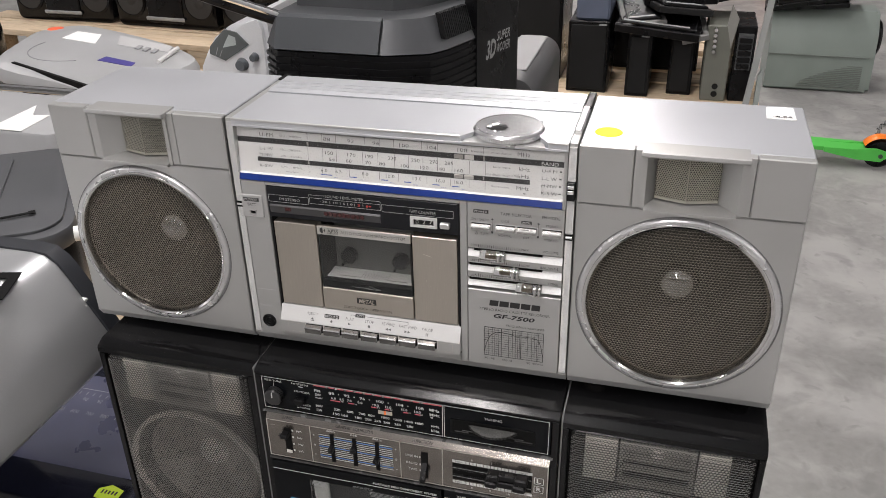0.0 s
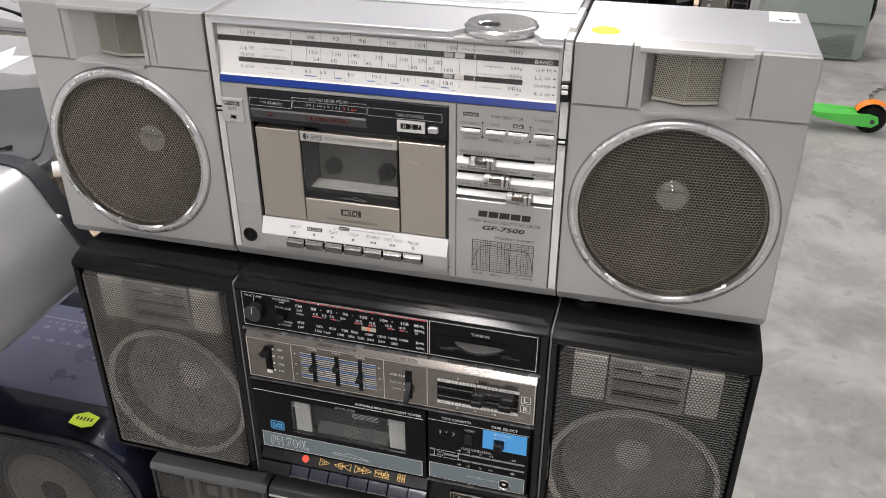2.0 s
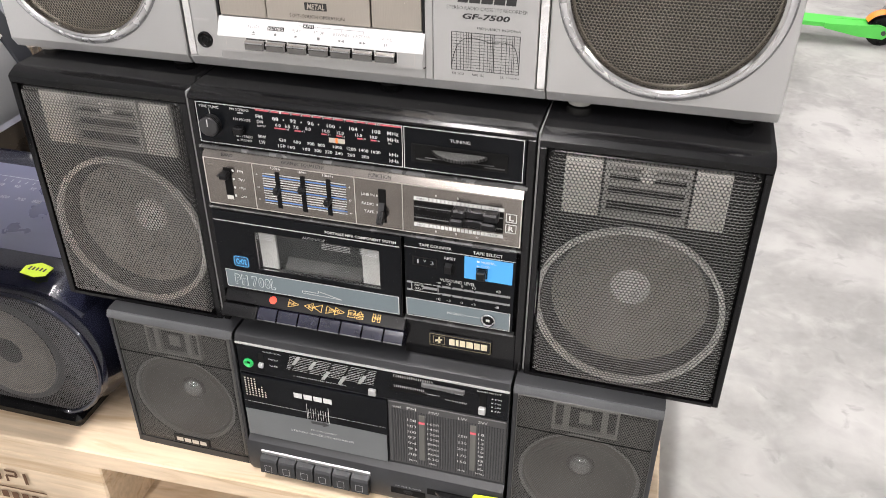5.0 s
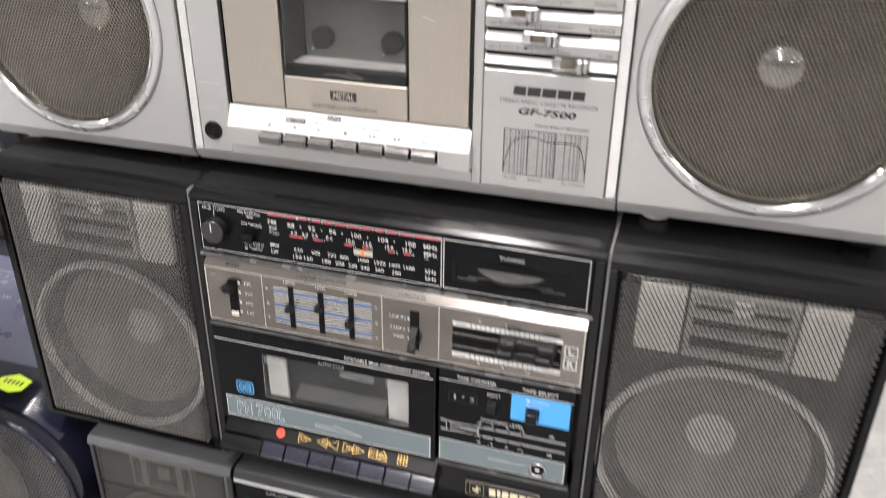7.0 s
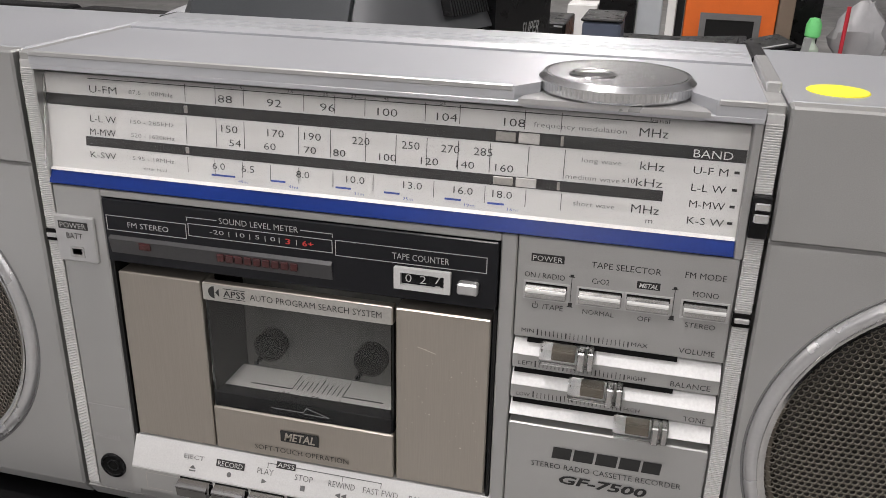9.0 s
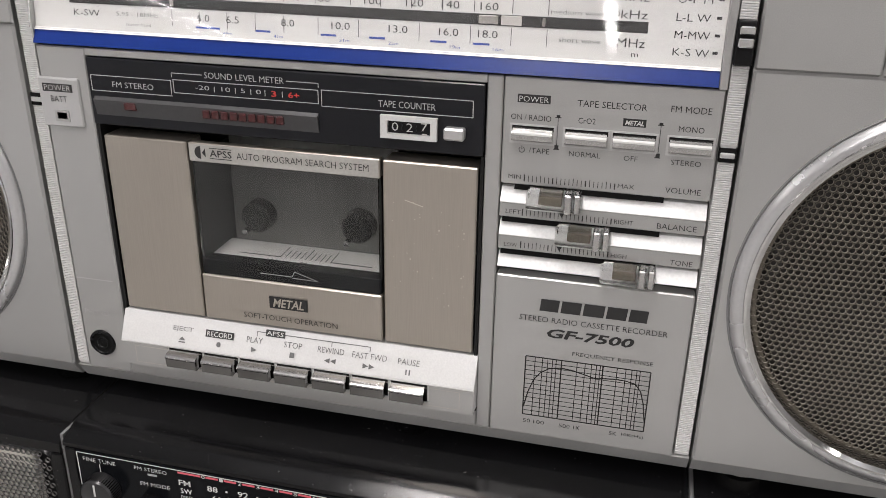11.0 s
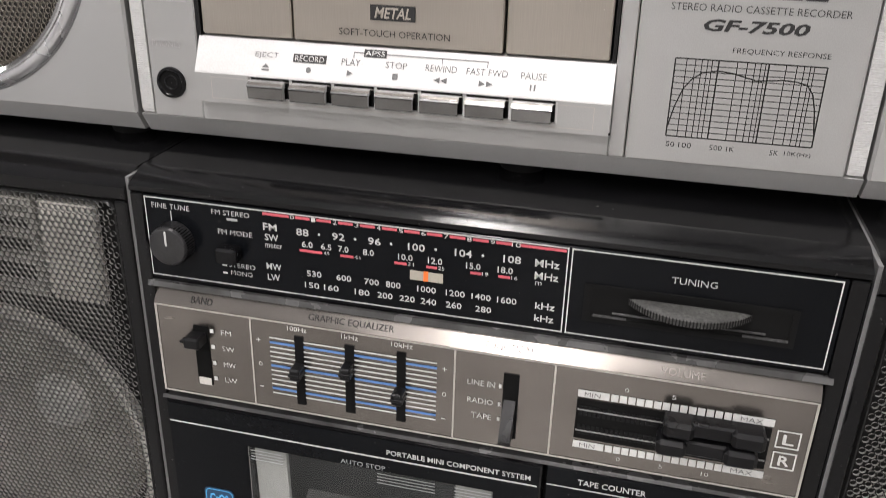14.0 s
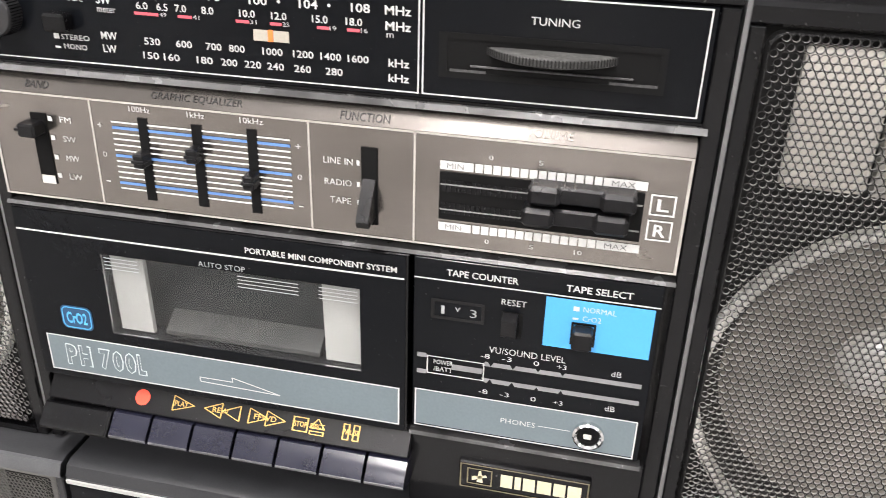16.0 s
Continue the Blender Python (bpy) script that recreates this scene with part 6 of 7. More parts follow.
# upper control strip
up = part("control_strip", Geo().box(-102.8, 133.8, GY - 0.6, GY + 2, 406.4, 436.2, 0.4), PANEL_BLACK, gu, "black slider strip")
part("green_jack", Geo().lathe(-93, GY - 0.6, 417.4, [(4.4, 0), (4.4, -1.6), (3.4, -2.0), (1.8, -0.8), (1.6, 1)], seg=28), GREEN_JACK, up, "green ringed phones jack")
ink = Ink(flat(GY - 0.85))
for k in range(9):
    ink.bar(-58 + 0.6 * k, 20 + 0.4 * k, 418.4 + 1.9 * k, 418.75 + 1.9 * k)
ink.word("FUNCTION", -78, -62, 431.8, 433.4).word("RADIO", -74, -65, 424.6, 426).word("TAPE", -74, -66, 417.6, 419).word("VOLUME", 82, 97, 425.6, 427.2).word("BALANCE", 62, 77, 419.6, 421).word("BAND SELECT", 108, 128, 433, 434.6).word("FM STEREO", 82, 100, 417, 418.4)
for s, z in (("FM", 427), ("MW", 422.6), ("LW", 418.4), ("SW", 414.2)):
    ink.word(s, 123, 128, z, z + 1.8).bar(120, 121.4, z + 0.3, z + 1.5)
for k in range(18):
    ink.bar(38 + 1.9 * k, 38.5 + 1.9 * k, 432.4, 435)
for k in range(15):
    ink.bar(38 + 1.8 * k, 38.5 + 1.8 * k, 421.6, 424)
ink.word("5 BAND GRAPHIC EQUALIZER", -52, -4, 411.2, 412.6)
ink.put("strip_lettering", INK_WHITE, up, "small pale lettering")
part("function_well", Geo().box(-83, -78.4, GY - 0.9, GY, 413, 430), BLACK_HOLE, up)
part("function_slider", Geo().box(-82.8, -78.6, GY - 4, GY - 0.6, 416, 420.4, 0.6), INK_DULL, up)
for k, z in enumerate((431, 429, 421, 419, 424)):
    x = -50 + 15.4 * k
    part("slot", Geo().prism([(x - 6, 416), (x - 4, 416), (x + 5, 434), (x + 3, 434)], GY - 1.0, GY - 0.4), BLACK_HOLE, up)
    t = (z - 416) / 18
    part("equalizer_slider", Geo().prism([(x - 6 + 9 * t - 2, z - 3), (x - 3 + 9 * t - 2, z - 3), (x - 1 + 9 * t, z + 3.4), (x - 4 + 9 * t, z + 3.4)], GY - 5, GY - 0.8), mat("slider_grey", (0.35, 0.36, 0.35), 0.35, 0.3), up, "small grey slider")
part("mute_button", Geo().box(16, 22.4, GY - 4, GY - 0.6, 408.6, 415, 0.6), mat("button_grey", (0.40, 0.40, 0.40), 0.4, 0.2), up, "grey push button")
part("slot", Geo().box(36, 58, GY - 0.95, GY - 0.4, 427.6, 431.6).box(34, 66, GY - 0.95, GY - 0.4, 417.4, 420.6), BLACK_HOLE, up)
part("volume_slider", Geo().box(62, 98, GY - 3, GY - 0.6, 428, 432.4, 0.6), mat("slider_dark", (0.10, 0.10, 0.10), 0.4), up)
part("band_well", Geo().box(110, 115.6, GY - 0.95, GY - 0.4, 411, 432), BLACK_HOLE, up)
part("band_slider", Geo().box(110, 115.8, GY - 4.5, GY - 0.6, 411.4, 418.2, 0.7), mat("slider_pale", (0.45, 0.45, 0.44), 0.4, 0.2), up, "pale band slider")
# cassette door
gd = part("cassette_door", Geo().box(-102.6, 31.2, GY - 2.4, GY + 1, 332.4, 404.6, 0.6), PANEL_BLACK, gu, "black cassette door with grey lower band")
f = flat(GY - 2.65)
Ink(f).poly([(-101.8, 333.2), (30.6, 333.2), (30.6, 365.6), (-12, 366.0), (-101.8, 364.6)]).put("grey_band", mat("mid_grey_band", (0.12, 0.128, 0.13), 0.4), gd, "grey lower band")
ink = Ink(flat(GY - 2.85)).blocks((1, 1, 1, 1), -53, -18, 388.8, 394.4, 0.18)
ink.put("maker_mark", INK_WHITE, gd, "row of plain white blocks")
ink = Ink(flat(GY - 2.85)).path([(-42, 384), (-42, 365.4)], 0.4).path([(-34, 365.4), (-34, 380)], 0.4).path([(-22, 365.4), (-22, 384)], 0.4).word("FM/MW/LW/SW", -40, -16, 352.4, 354.2).word("STEREO CASSETTE-CORDER", -60, 0, 347.2, 349.2)
for k in range(9):
    ink.bar(-41 + 2.3 * k, -40.7 + 2.3 * k, 367.4, 379)
ink.bar(-101, 30, 374, 374.3)
ink.put("door_lettering", INK_WHITE, gd)
Ink(flat(GY - 2.95)).poly([(-39, 361.4), (-28, 361.4), (-28, 359.8), (-22, 362.8), (-28, 366), (-28, 364.4), (-39, 364.4)]).put("arrow_mark", INK, gd)
dots = Ink(flat(GY - 2.85))
for i in range(7):
    for j in range(8):
        if i < 4 or j < 3 + (i % 3):
            dots.dot(-98 + 3.0 * i, 382 + 2.7 * j, 0.8, 10)
dots.put("dot_matrix", mat("dot_cream", (0.62, 0.55, 0.46), 0.5), gd, "cream dot pattern")
# tuning scale
ts = part("tuning_scale", Geo().box(32.4, 133.4, GY - 1.4, GY + 1, 334.6, 405.4, 0.5), mat("scale_charcoal", (0.050, 0.050, 0.050), 0.4), gu, "charcoal tuning scale")
lines = Geo()
for k in range(42):
    x = 35.5 + 2.32 * k
    lines.box(x, x + 0.9, GY - 1.9, GY - 1.3, 337, 398)
part("ribs", lines, CHARCOAL, ts, tidy=False)
ink = Ink(flat(GY - 2.1))
ink.word("FM", 49, 57, 399.6, 402.6).word("MW", 68, 77, 399.6, 402.6).word("LW", 93, 101, 399.6, 402.6).word("SW", 110, 118, 399.6, 402.6).word("SCALE", 36.6, 44, 400, 402)
for k, s in enumerate(("108", "103", "100", "97", "94", "91", "88")):
    ink.word(s, 49.4, 56.8, 386.6 - 6.7 * k, 389.6 - 6.7 * k)
for k, s in enumerate(("1600", "1400", "1200", "1000", "800", "700", "600", "530")):
    ink.word(s, 66.8, 76.6, 386.6 - 5.9 * k, 389.2 - 5.9 * k)
for k, s in enumerate(("250", "230", "200", "170", "150")):
    ink.word(s, 93, 100.8, 380 - 7.6 * k, 382.8 - 7.6 * k)
for k, s in enumerate(("18", "16", "14", "12", "10", "9", "8", "7", "6")):
    ink.word(s, 110.6, 115.6, 386 - 5.1 * k, 388.6 - 5.1 * k)
ink.word("MHz", 50, 57.4, 339.6, 341.8).word("kHz", 68, 75, 339.6, 341.8).word("kHz", 93, 100, 339.6, 341.8).word("MHz", 109, 117, 339.6, 341.8)
ink.put("scale_figures", INK_WHITE, ts, "white scale figures")
for x in (59.4, 103.6):
    w = part("needle_slot", Geo().box(x, x + 5.2, GY - 2.4, GY - 1.3, 343, 396, 0.3), mat("slot_tone", (0.10, 0.10, 0.09), 0.3), ts)
    part("needle", Geo().box(x, x + 5.2, GY - 2.8, GY - 2.2, 386.4, 388.6), INK_PINK, w, "red needle")
# keys and thumb wheels
kp = part("key_panel", Geo().prism([(GY - 7.2, 314.6), (GY - 8.0, 318.6), (GY - 5.4, 320), (GY - 5, 314.6)], -90, 15, "x"), mat("key_label_silver", (0.42, 0.42, 0.42), 0.35, 0.5), gu, "silver key label strip")
for k in range(6):
    x = -90 + 17.6 * k
    key = part("key", Geo().prism([(GY - 6, 314.4), (GY - 11.6, 312.6), (GY - 13, 310.6), (GY - 13.4, 296.6), (GY - 12, 295), (GY - 6, 295)], x, x + 16.2, "x"), CHARCOAL, gu, "charcoal piano key")
    Ink(flat(GY - 13.7)).outline(x + 4.6, x + 11.4, 299, 307, 0.4).put("key_symbol", INK_DULL, key)
for x0, x1, z in ((36, 64, 304.5), (69.6, 109, 312)):
    mid = (x0 + x1) / 2
    part("thumb_wheel", Geo().lathe(mid, GY + 6, z - 2, [(0.1, 4), ((x1 - x0) / 2 - 0.6, 4), ((x1 - x0) / 2, 3.2), ((x1 - x0) / 2, 0.8), ((x1 - x0) / 2 - 0.6, 0), (0.1, 0)], "z", 48), BLACK_SATIN, gu, "black thumb wheel")
    part("wheel_recess", Geo().box(x0 - 2, x1 + 2, GY - 7.3, GY - 6.6, z - 4, z + 3), BLACK_HOLE, gu)
Ink(flat(GY - 7.3)).word("SW FINE TUNING", 38, 62, 309.6, 311.2).word("TUNING", 78, 92, 302.4, 304.2).put("wheel_lettering", INK_DULL, gu)
part("price_tag", Geo().prism([(109.4, 301.6), (134, 302), (134.2, 321.6), (130, 322.4), (110, 320.6), (108.6, 318)], GY - 8.0, GY - 7.5), LIME, grey, "blank lime paper tag")


# ---- pallets ----
def pallet(x0, y0, z0, turn, label, width=1200, depth=800):
    """A wooden block pallet; x0, y0 is its near left corner."""
    p = thing("pallet", (x0, y0, z0), label, "pallet", "stacked wooden pallets")
    for k, (a, b) in enumerate(((0, 145), (164, 264), (327, 472), (536, 636), (655, 800))):
        part("deck_board", Geo().box(x0, x0 + width, y0 + a, y0 + b, z0 + 122, z0 + 144, 1.5), PINE, p)
    for a in (0, 527, 1055):
        part("stringer_board", Geo().box(x0 + a, x0 + a + 145, y0 + 1, y0 + depth - 1, z0 + 100, z0 + 121.8, 1.5), PINE, p)
    for bx in (0, 527, 1055):
        for by in (0, 327, 655):
            part("block", Geo().box(x0 + bx + 1, x0 + bx + 144, y0 + by + 2, y0 + by + 143, z0 + 22.2, z0 + 99.8, 2), PINE, p)
    for by in (0, 327, 655):
        part("bottom_board", Geo().box(x0, x0 + width, y0 + by, y0 + by + 145, z0, z0 + 22, 1.5), PINE, p)
    p.rotation_euler = (0, 0, radians(turn))
    return p


FRONT = pallet(-930, -98, 144, 2.0, "pale pine pallet carrying the stack of boomboxes")
pallet(-930, -94, 0, 2.0, "pale pine pallet lying on the floor")
stamp = Ink(lambda u, v: (u, -98.6, v))
stamp.path([(-395, 236), (-380, 236), (-380, 222), (-395, 222)], 3).path([(-372, 236), (-360, 236), (-360, 229), (-372, 229), (-372, 220)], 3).bar(-352, -348, 220, 236)
stamp.bar(-400, -330, 210, 212)
for k in range(6):
    stamp.bar(-398 + 12 * k, -390 + 12 * k, 194, 204)
st = part("burnt_stamp", stamp.g, mat("burnt_brown", (0.12, 0.06, 0.03), 0.8), FRONT, "brown branded stamp as plain bars", tidy=False)
for z in (0, 144):
    pallet(-775, 1880, z, 0, "pine pallet behind, under dark speakers", 1200)
    pallet(-2560, 2200, z, -4, "pine pallet behind, under a row of black boomboxes", 1200)
    pallet(-2060, 1020, z, 3, "pine pallet beside the stack, under grey boomboxes")


def soft_box(g, x0, x1, y0, y1, z0, z1, r, axis="y", seg=8):
    """A moulded body: rounded outline carried along an axis, with eased ends."""
    a, b, lo, hi = {"y": ((x0, x1), (z0, z1), y0, y1), "x": ((y0, y1), (z0, z1), x0, x1), "z": ((x0, x1), (y0, y1), z0, z1)}[axis]
    e = min(r * 0.35, (hi - lo) * 0.2)
    rings = [(lo, e), (lo + e * 0.3, e * 0.3), (lo + e, 0), (hi - e, 0), (hi - e * 0.3, e * 0.3), (hi, e)]
    vs, fs = [], []
    for h, inset in rings:
        for p in rounded(a[0] + inset, a[1] - inset, b[0] + inset, b[1] - inset, max(r - inset, 0.5), seg):
            vs.append({"y": (p[0], h, p[1]), "x": (h, p[0], p[1]), "z": (p[0], p[1], h)}[axis])
    n = len(vs) // len(rings)
    for i in range(len(rings) - 1):
        for k in range(n):
            j = (k + 1) % n
            fs.append((i * n + k, i * n + j, (i + 1) * n + j, (i + 1) * n + k))
    fs += [tuple(range(n)), tuple(range(len(vs) - 1, len(vs) - n - 1, -1))]
    return g.add(vs, fs)


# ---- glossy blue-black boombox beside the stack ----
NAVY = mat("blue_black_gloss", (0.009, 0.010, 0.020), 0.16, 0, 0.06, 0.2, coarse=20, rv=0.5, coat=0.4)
# Base raised far above NAVY to paint in the bluish glare on top.
NAVY_TOP_SHEEN = mat("blue_black_painted_sheen", (0.068, 0.072, 0.125), 0.33, 0.0, 0.06, 0.2, coarse=20, rv=0.4, spec=0.9)
NAVY_MESH = mat("grey_mesh_paint", (0.15, 0.15, 0.15), 0.32, 0.5, 0.1, 0.2, coarse=14)
ax0, ax1 = -690, -247
navy = thing("blue_black_boombox", ((ax0 + ax1) / 2, 70, 288), "glossy blue-black boombox with a curved mesh grille on the pallet", "boombox")
hull = soft_box(Geo(), ax0, ax1, -40, 210, 292, 450, 72, "y", 12)
nb = part("body", hull, NAVY, navy, "glossy blue-black shell")
part("base", Geo().box(ax0 + 40, ax1 - 40, -52, 200, 288, 304, 5), BLACK_GLOSS, navy, "glossy black foot")
for gx0, gx1 in ((-455, -257), (-680, -482)):
    def in_a(x, z, gx0=gx0, gx1=gx1):
        big = gx1 if gx1 > -300 else gx0
        r = 66
        cz = 370
        if big == gx1:
            return x > gx0 and (x < gx1 - r and abs(z - cz) < r + 3 or math.hypot(max(x - (gx1 - r), 0), z - cz) < r + 2)
        return x < gx1 and (x > gx0 + r and abs(z - cz) < r + 3 or math.hypot(max((gx0 + r) - x, 0), z - cz) < r + 2)
    gl = part("grille", Geo().perforated(in_a, gx0, gx1, 302, 438, 2.7, 1.18, lambda x, z: -46.5 + 5 * (abs(z - 370) / 68) ** 6, 0.4, 8), NAVY_MESH, nb, "dark grey perforated grille", tidy=False)
    cx = (gx0 + gx1) / 2
    part("speaker_ring", Geo().lathe(cx, -42, 366, [(60, 2), (58, -1), (55, -1.5), (52, 1)], seg=48), CHARCOAL_LIGHT, nb)
    cone, cap = speaker_cone(cx, 366, -41.5, 50, 0.9, 14)
    part("cone", cone, CONE_PALE, nb)
    part("dome", Geo().lathe(cx, -42, 366, [(15, 1.2), (12, -0.6), (6, -1.6), (0.1, -2)], seg=28), CONE, nb)
part("grille_rim", Geo().tube([(-470, -45, 440)] + [(-323 + 70 * math.cos(radians(a)), -45, 370 + 70 * math.sin(radians(a))) for a in range(90, -91, -10)] + [(-470, -45, 300)], 2.6, 8), NAVY, nb, "glossy rim round the grille")
scale = part("dial_plate", Geo().prism([(8, 450.2), (150, 450.2), (150, 456), (70, 456), (14, 452)], -520, -262, "x"), NAVY_TOP_SHEEN, nb, "glossy dial plate on top")
ink = Ink(lambda u, v: (u, v, 456.3))
for row, words in ((104, ("88", "90", "92", "94", "96", "98", "100", "104", "108")), (82, ("530", "600", "700", "800", "1000", "1200", "1400", "1600"))):
    for k, s in enumerate(words):
        x = -455 + 19.5 * k
        ink.word(s, x, x + 3.4 * len(s), row, row + 5.5)
for k in range(20):
    ink.bar(-455 + 9 * k, -454 + 9 * k, 114, 119)
ink.bar(-500, -270, 124, 125).bar(-420, -400, 132, 133.5).bar(-330, -310, 132, 134)
ink.put("dial_figures", INK_DULL, scale, "pale dial figures")
pt = part("price_tag", Geo().prism([(-331, -23), (-314, -26), (-305, -21.5), (-305, -8.5), (-321, -4), (-332.5, -11.5)], 450.3, 450.9, "z"), LIME, navy, "lime paper price tag")
bars = Ink(lambda u, v: (u, v, 451.1))
for k in range(5):
    bars.bar(-327 + 3.9 * k, -325 + 3.9 * k, -17, -12)
bars.put("tag_bars", INK, pt)

# ---- silver-grey boombox lying on it ----
DULL_SILVER = mat("dull_silver_plastic", (0.54, 0.55, 0.56), 0.34, 0.7, 0.05, 0.08, fine=1500, coarse=8)
sg = thing("silver_grey_boombox", (-480, -120, 452), "dull silver boombox with rounded edges lying on another", "boombox")
shell = Geo()
shell.prism([(-640, 590), (-640, 690), (-610, 704), (-372, 704), (-358, 702), (-347, 694), (-338, 680), (-304, 618), (-302, 602), (-310, 592), (-330, 588)], -330, 26, "y")
part("body", shell, DULL_SILVER, sg, "dull silver rounded shell")
part("end_cap", Geo().prism([(-642, 588), (-642, 692), (-610, 706), (-372, 706), (-356, 704), (-345, 695), (-335, 680), (-301, 618), (-299, 600), (-308, 588)], 26.5, 44, "y"), mat("slate_rubber", (0.022, 0.024, 0.029), 0.45), sg, "dark slate end band")
part("base", Geo().box(-620, -466, -310, 30, 452, 592, 6), BLACK_FLAT, sg, "black lower half")
part("lid_slot", Geo().prism([(-420, -34), (-375, -16), (-353, -10), (-337, -54), (-349, -58), (-358, -22), (-374, -27), (-418, -44)], 704.2, 705.0, "z"), BLACK_HOLE, sg, "dark slot of the lid")
cl = part("cable_clip", Geo().tube([(-380, 46, 670), (-352, 38, 665), (-333, 30, 661), (-323, 26, 658)], 1.8, 8), PAPER, sg, "white cable clip")
part("clip_plate", Geo().prism([(-336, 16), (-322, 24), (-330, 32), (-342, 26)], 652, 653.5, "z"), mat("clip_grey", (0.6, 0.6, 0.6), 0.4), cl)

# ---- black boombox with grey top, behind ----
GREY_TOP = mat("mid_grey_plastic", (0.095, 0.098, 0.104), 0.36, 0.1, 0.06, 0.12, fine=1500, coarse=10)
cb = thing("dark_grey_boombox", (-655, 400, 288), "dark grey portable player with a rounded lid on the pallet", "boombox")
part("body", soft_box(Geo(), -1071, -659, 404, 786, 288, 474, 56, "z"), BLACK_SATIN, cb, "black lower body")
part("lid", soft_box(Geo(), -1075, -655, 400, 790, 466, 500, 60, "z"), GREY_TOP, cb, "dark grey rounded lid")
part("lid_rim", soft_box(Geo(), -1058, -672, 417, 773, 500, 505, 50, "z"), GREY_TOP, cb, "raised grey rim of the lid")
part("hatch", soft_box(Geo(), -1040, -776, 440, 750, 505.4, 509, 26, "z"), GREY_TOP, cb, "raised hatch of the lid")
part("lid_slot", Geo().prism([(-900, 446), (-720, 476), (-722, 482), (-902, 452)], 508.6, 509.8, "z"), BLACK_HOLE, cb, "narrow black slot")
part("slot_end", Geo().prism([(-722, 474), (-712, 475), (-714, 486), (-724, 485)], 508.8, 510, "z"), BLACK_HOLE, cb)
part("white_knob", Geo().lathe(-656, 430, 486, [(12, 0), (12, 22), (9, 28), (0.1, 29)], "x", 24), PAPER, cb, "white round knob")
cb.rotation_euler = (0, 0, radians(32))

# ---- pale grey disc player boombox ----
PALE_GREY = mat("pale_grey_plastic", (0.40, 0.405, 0.41), 0.38, 0.1, 0.05, 0.10, fine=1200, coarse=8)
dp_ = thing("pale_grey_boombox", (-1220, 1240, 288), "pale grey disc player boombox with a red dot and paper label", "boombox")
outline = [(-190, -130), (-290, 105), (-298, 190), (-250, 255), (-160, 262), (110, 160), (276, 63), (320, -20), (280, -180), (190, -262), (60, -225)]


def plan(scale, dx=-1280, dy=1310, turn=0):
    c, s = math.cos(radians(turn)), math.sin(radians(turn))
    smooth = []
    n = len(outline)
    for i in range(n):
        for k in range(4):
            t = k / 4
            p = [Vector(outline[(i + j - 1) % n]) for j in range(4)]
            q = 0.5 * ((2 * p[1]) + (p[2] - p[0]) * t + (2 * p[0] - 5 * p[1] + 4 * p[2] - p[3]) * t * t + (3 * p[1] - p[0] - 3 * p[2] + p[3]) * t ** 3)
            smooth.append((dx + scale * (c * q.x - s * q.y), dy + scale * (s * q.x + c * q.y)))
    return smooth


def stacked(levels):
    g = Geo()
    vs, fs = [], []
    for z, sc in levels:
        vs += [(x, y, z) for x, y in plan(sc)]
    n = len(vs) // len(levels)
    for i in range(len(levels) - 1):
        for k in range(n):
            j = (k + 1) % n
            fs.append((i * n + k, i * n + j, (i + 1) * n + j, (i + 1) * n + k))
    fs.append(tuple(range(len(vs) - n, len(vs))))
    return g.add(vs, fs)


part("body", stacked([(288, 0.90), (300, 0.98), (420, 1.0), (440, 0.99)]), PALE_GREY, dp_, "pale grey rounded body")
part("slot_band", stacked([(441, 0.975), (452, 0.975)]), BLACK_SATIN, dp_, "black gap under the lid")
part("lid", stacked([(453, 0.985), (470, 0.985), (486, 0.955), (496, 0.88), (500, 0.7)]), PALE_GREY, dp_, "pale grey lid")
part("disc_groove", Geo().lathe(-1310, 1330, 500.2, [(128, 0), (128, 0.8), (131, 0.8), (131, 0)], "z", 64, (170, 300)), mat("groove_grey", (0.25, 0.25, 0.26), 0.5), dp_)
part("red_dot", Geo().lathe(-1515, 1495, 490, [(0.1, 9), (22, 8), (24, 0)], "z", 24), mat("red_sticker", (0.90, 0.14, 0.05), 0.5), dp_, "orange-red round sticker")
part("paper_label", Geo().prism([(-1421, 1399), (-1424, 1472), (-1335, 1453), (-1295, 1367)], 500.2, 501.2, "z"), PAPER, dp_, "white paper label")
part("blue_label", Geo().prism([(-1192, 1230), (-1190, 1264), (-1085, 1230), (-1078, 1200)], 500.2, 501.4, "z"), mat("indigo_label", (0.06, 0.05, 0.24), 0.5), dp_, "indigo label")
part("button_row", Geo().prism([(-1229, 1369), (-1277, 1455), (-1072, 1381), (-1055, 1332)], 499, 501.4, "z"), mat("button_pale", (0.5, 0.5, 0.5), 0.4), dp_, "pale control window")
part("antenna", Geo().tube([(-1029, 1242, 502), (-1041, 1354, 506)], 6, 8), WHITE_METAL, dp_, "pale antenna")
part("front_slot", Geo().prism([(-1398, 1172), (-1100, 1049), (-1097, 1056), (-1395, 1180)], 484, 499.6, "z"), BLACK_HOLE, dp_, "black front slot")
for k, (gx_, gy_) in enumerate(((-1150, 1352), (-1120, 1340), (-1090, 1330))):
    part("control_key", Geo().prism([(gx_ - 9, gy_ - 12), (gx_ + 7, gy_ - 18), (gx_ + 2, gy_ + 12), (gx_ - 14, gy_ + 18)], 501.4, 504, "z"), mat("key_mid_grey", (0.30, 0.30, 0.31), 0.4), dp_)

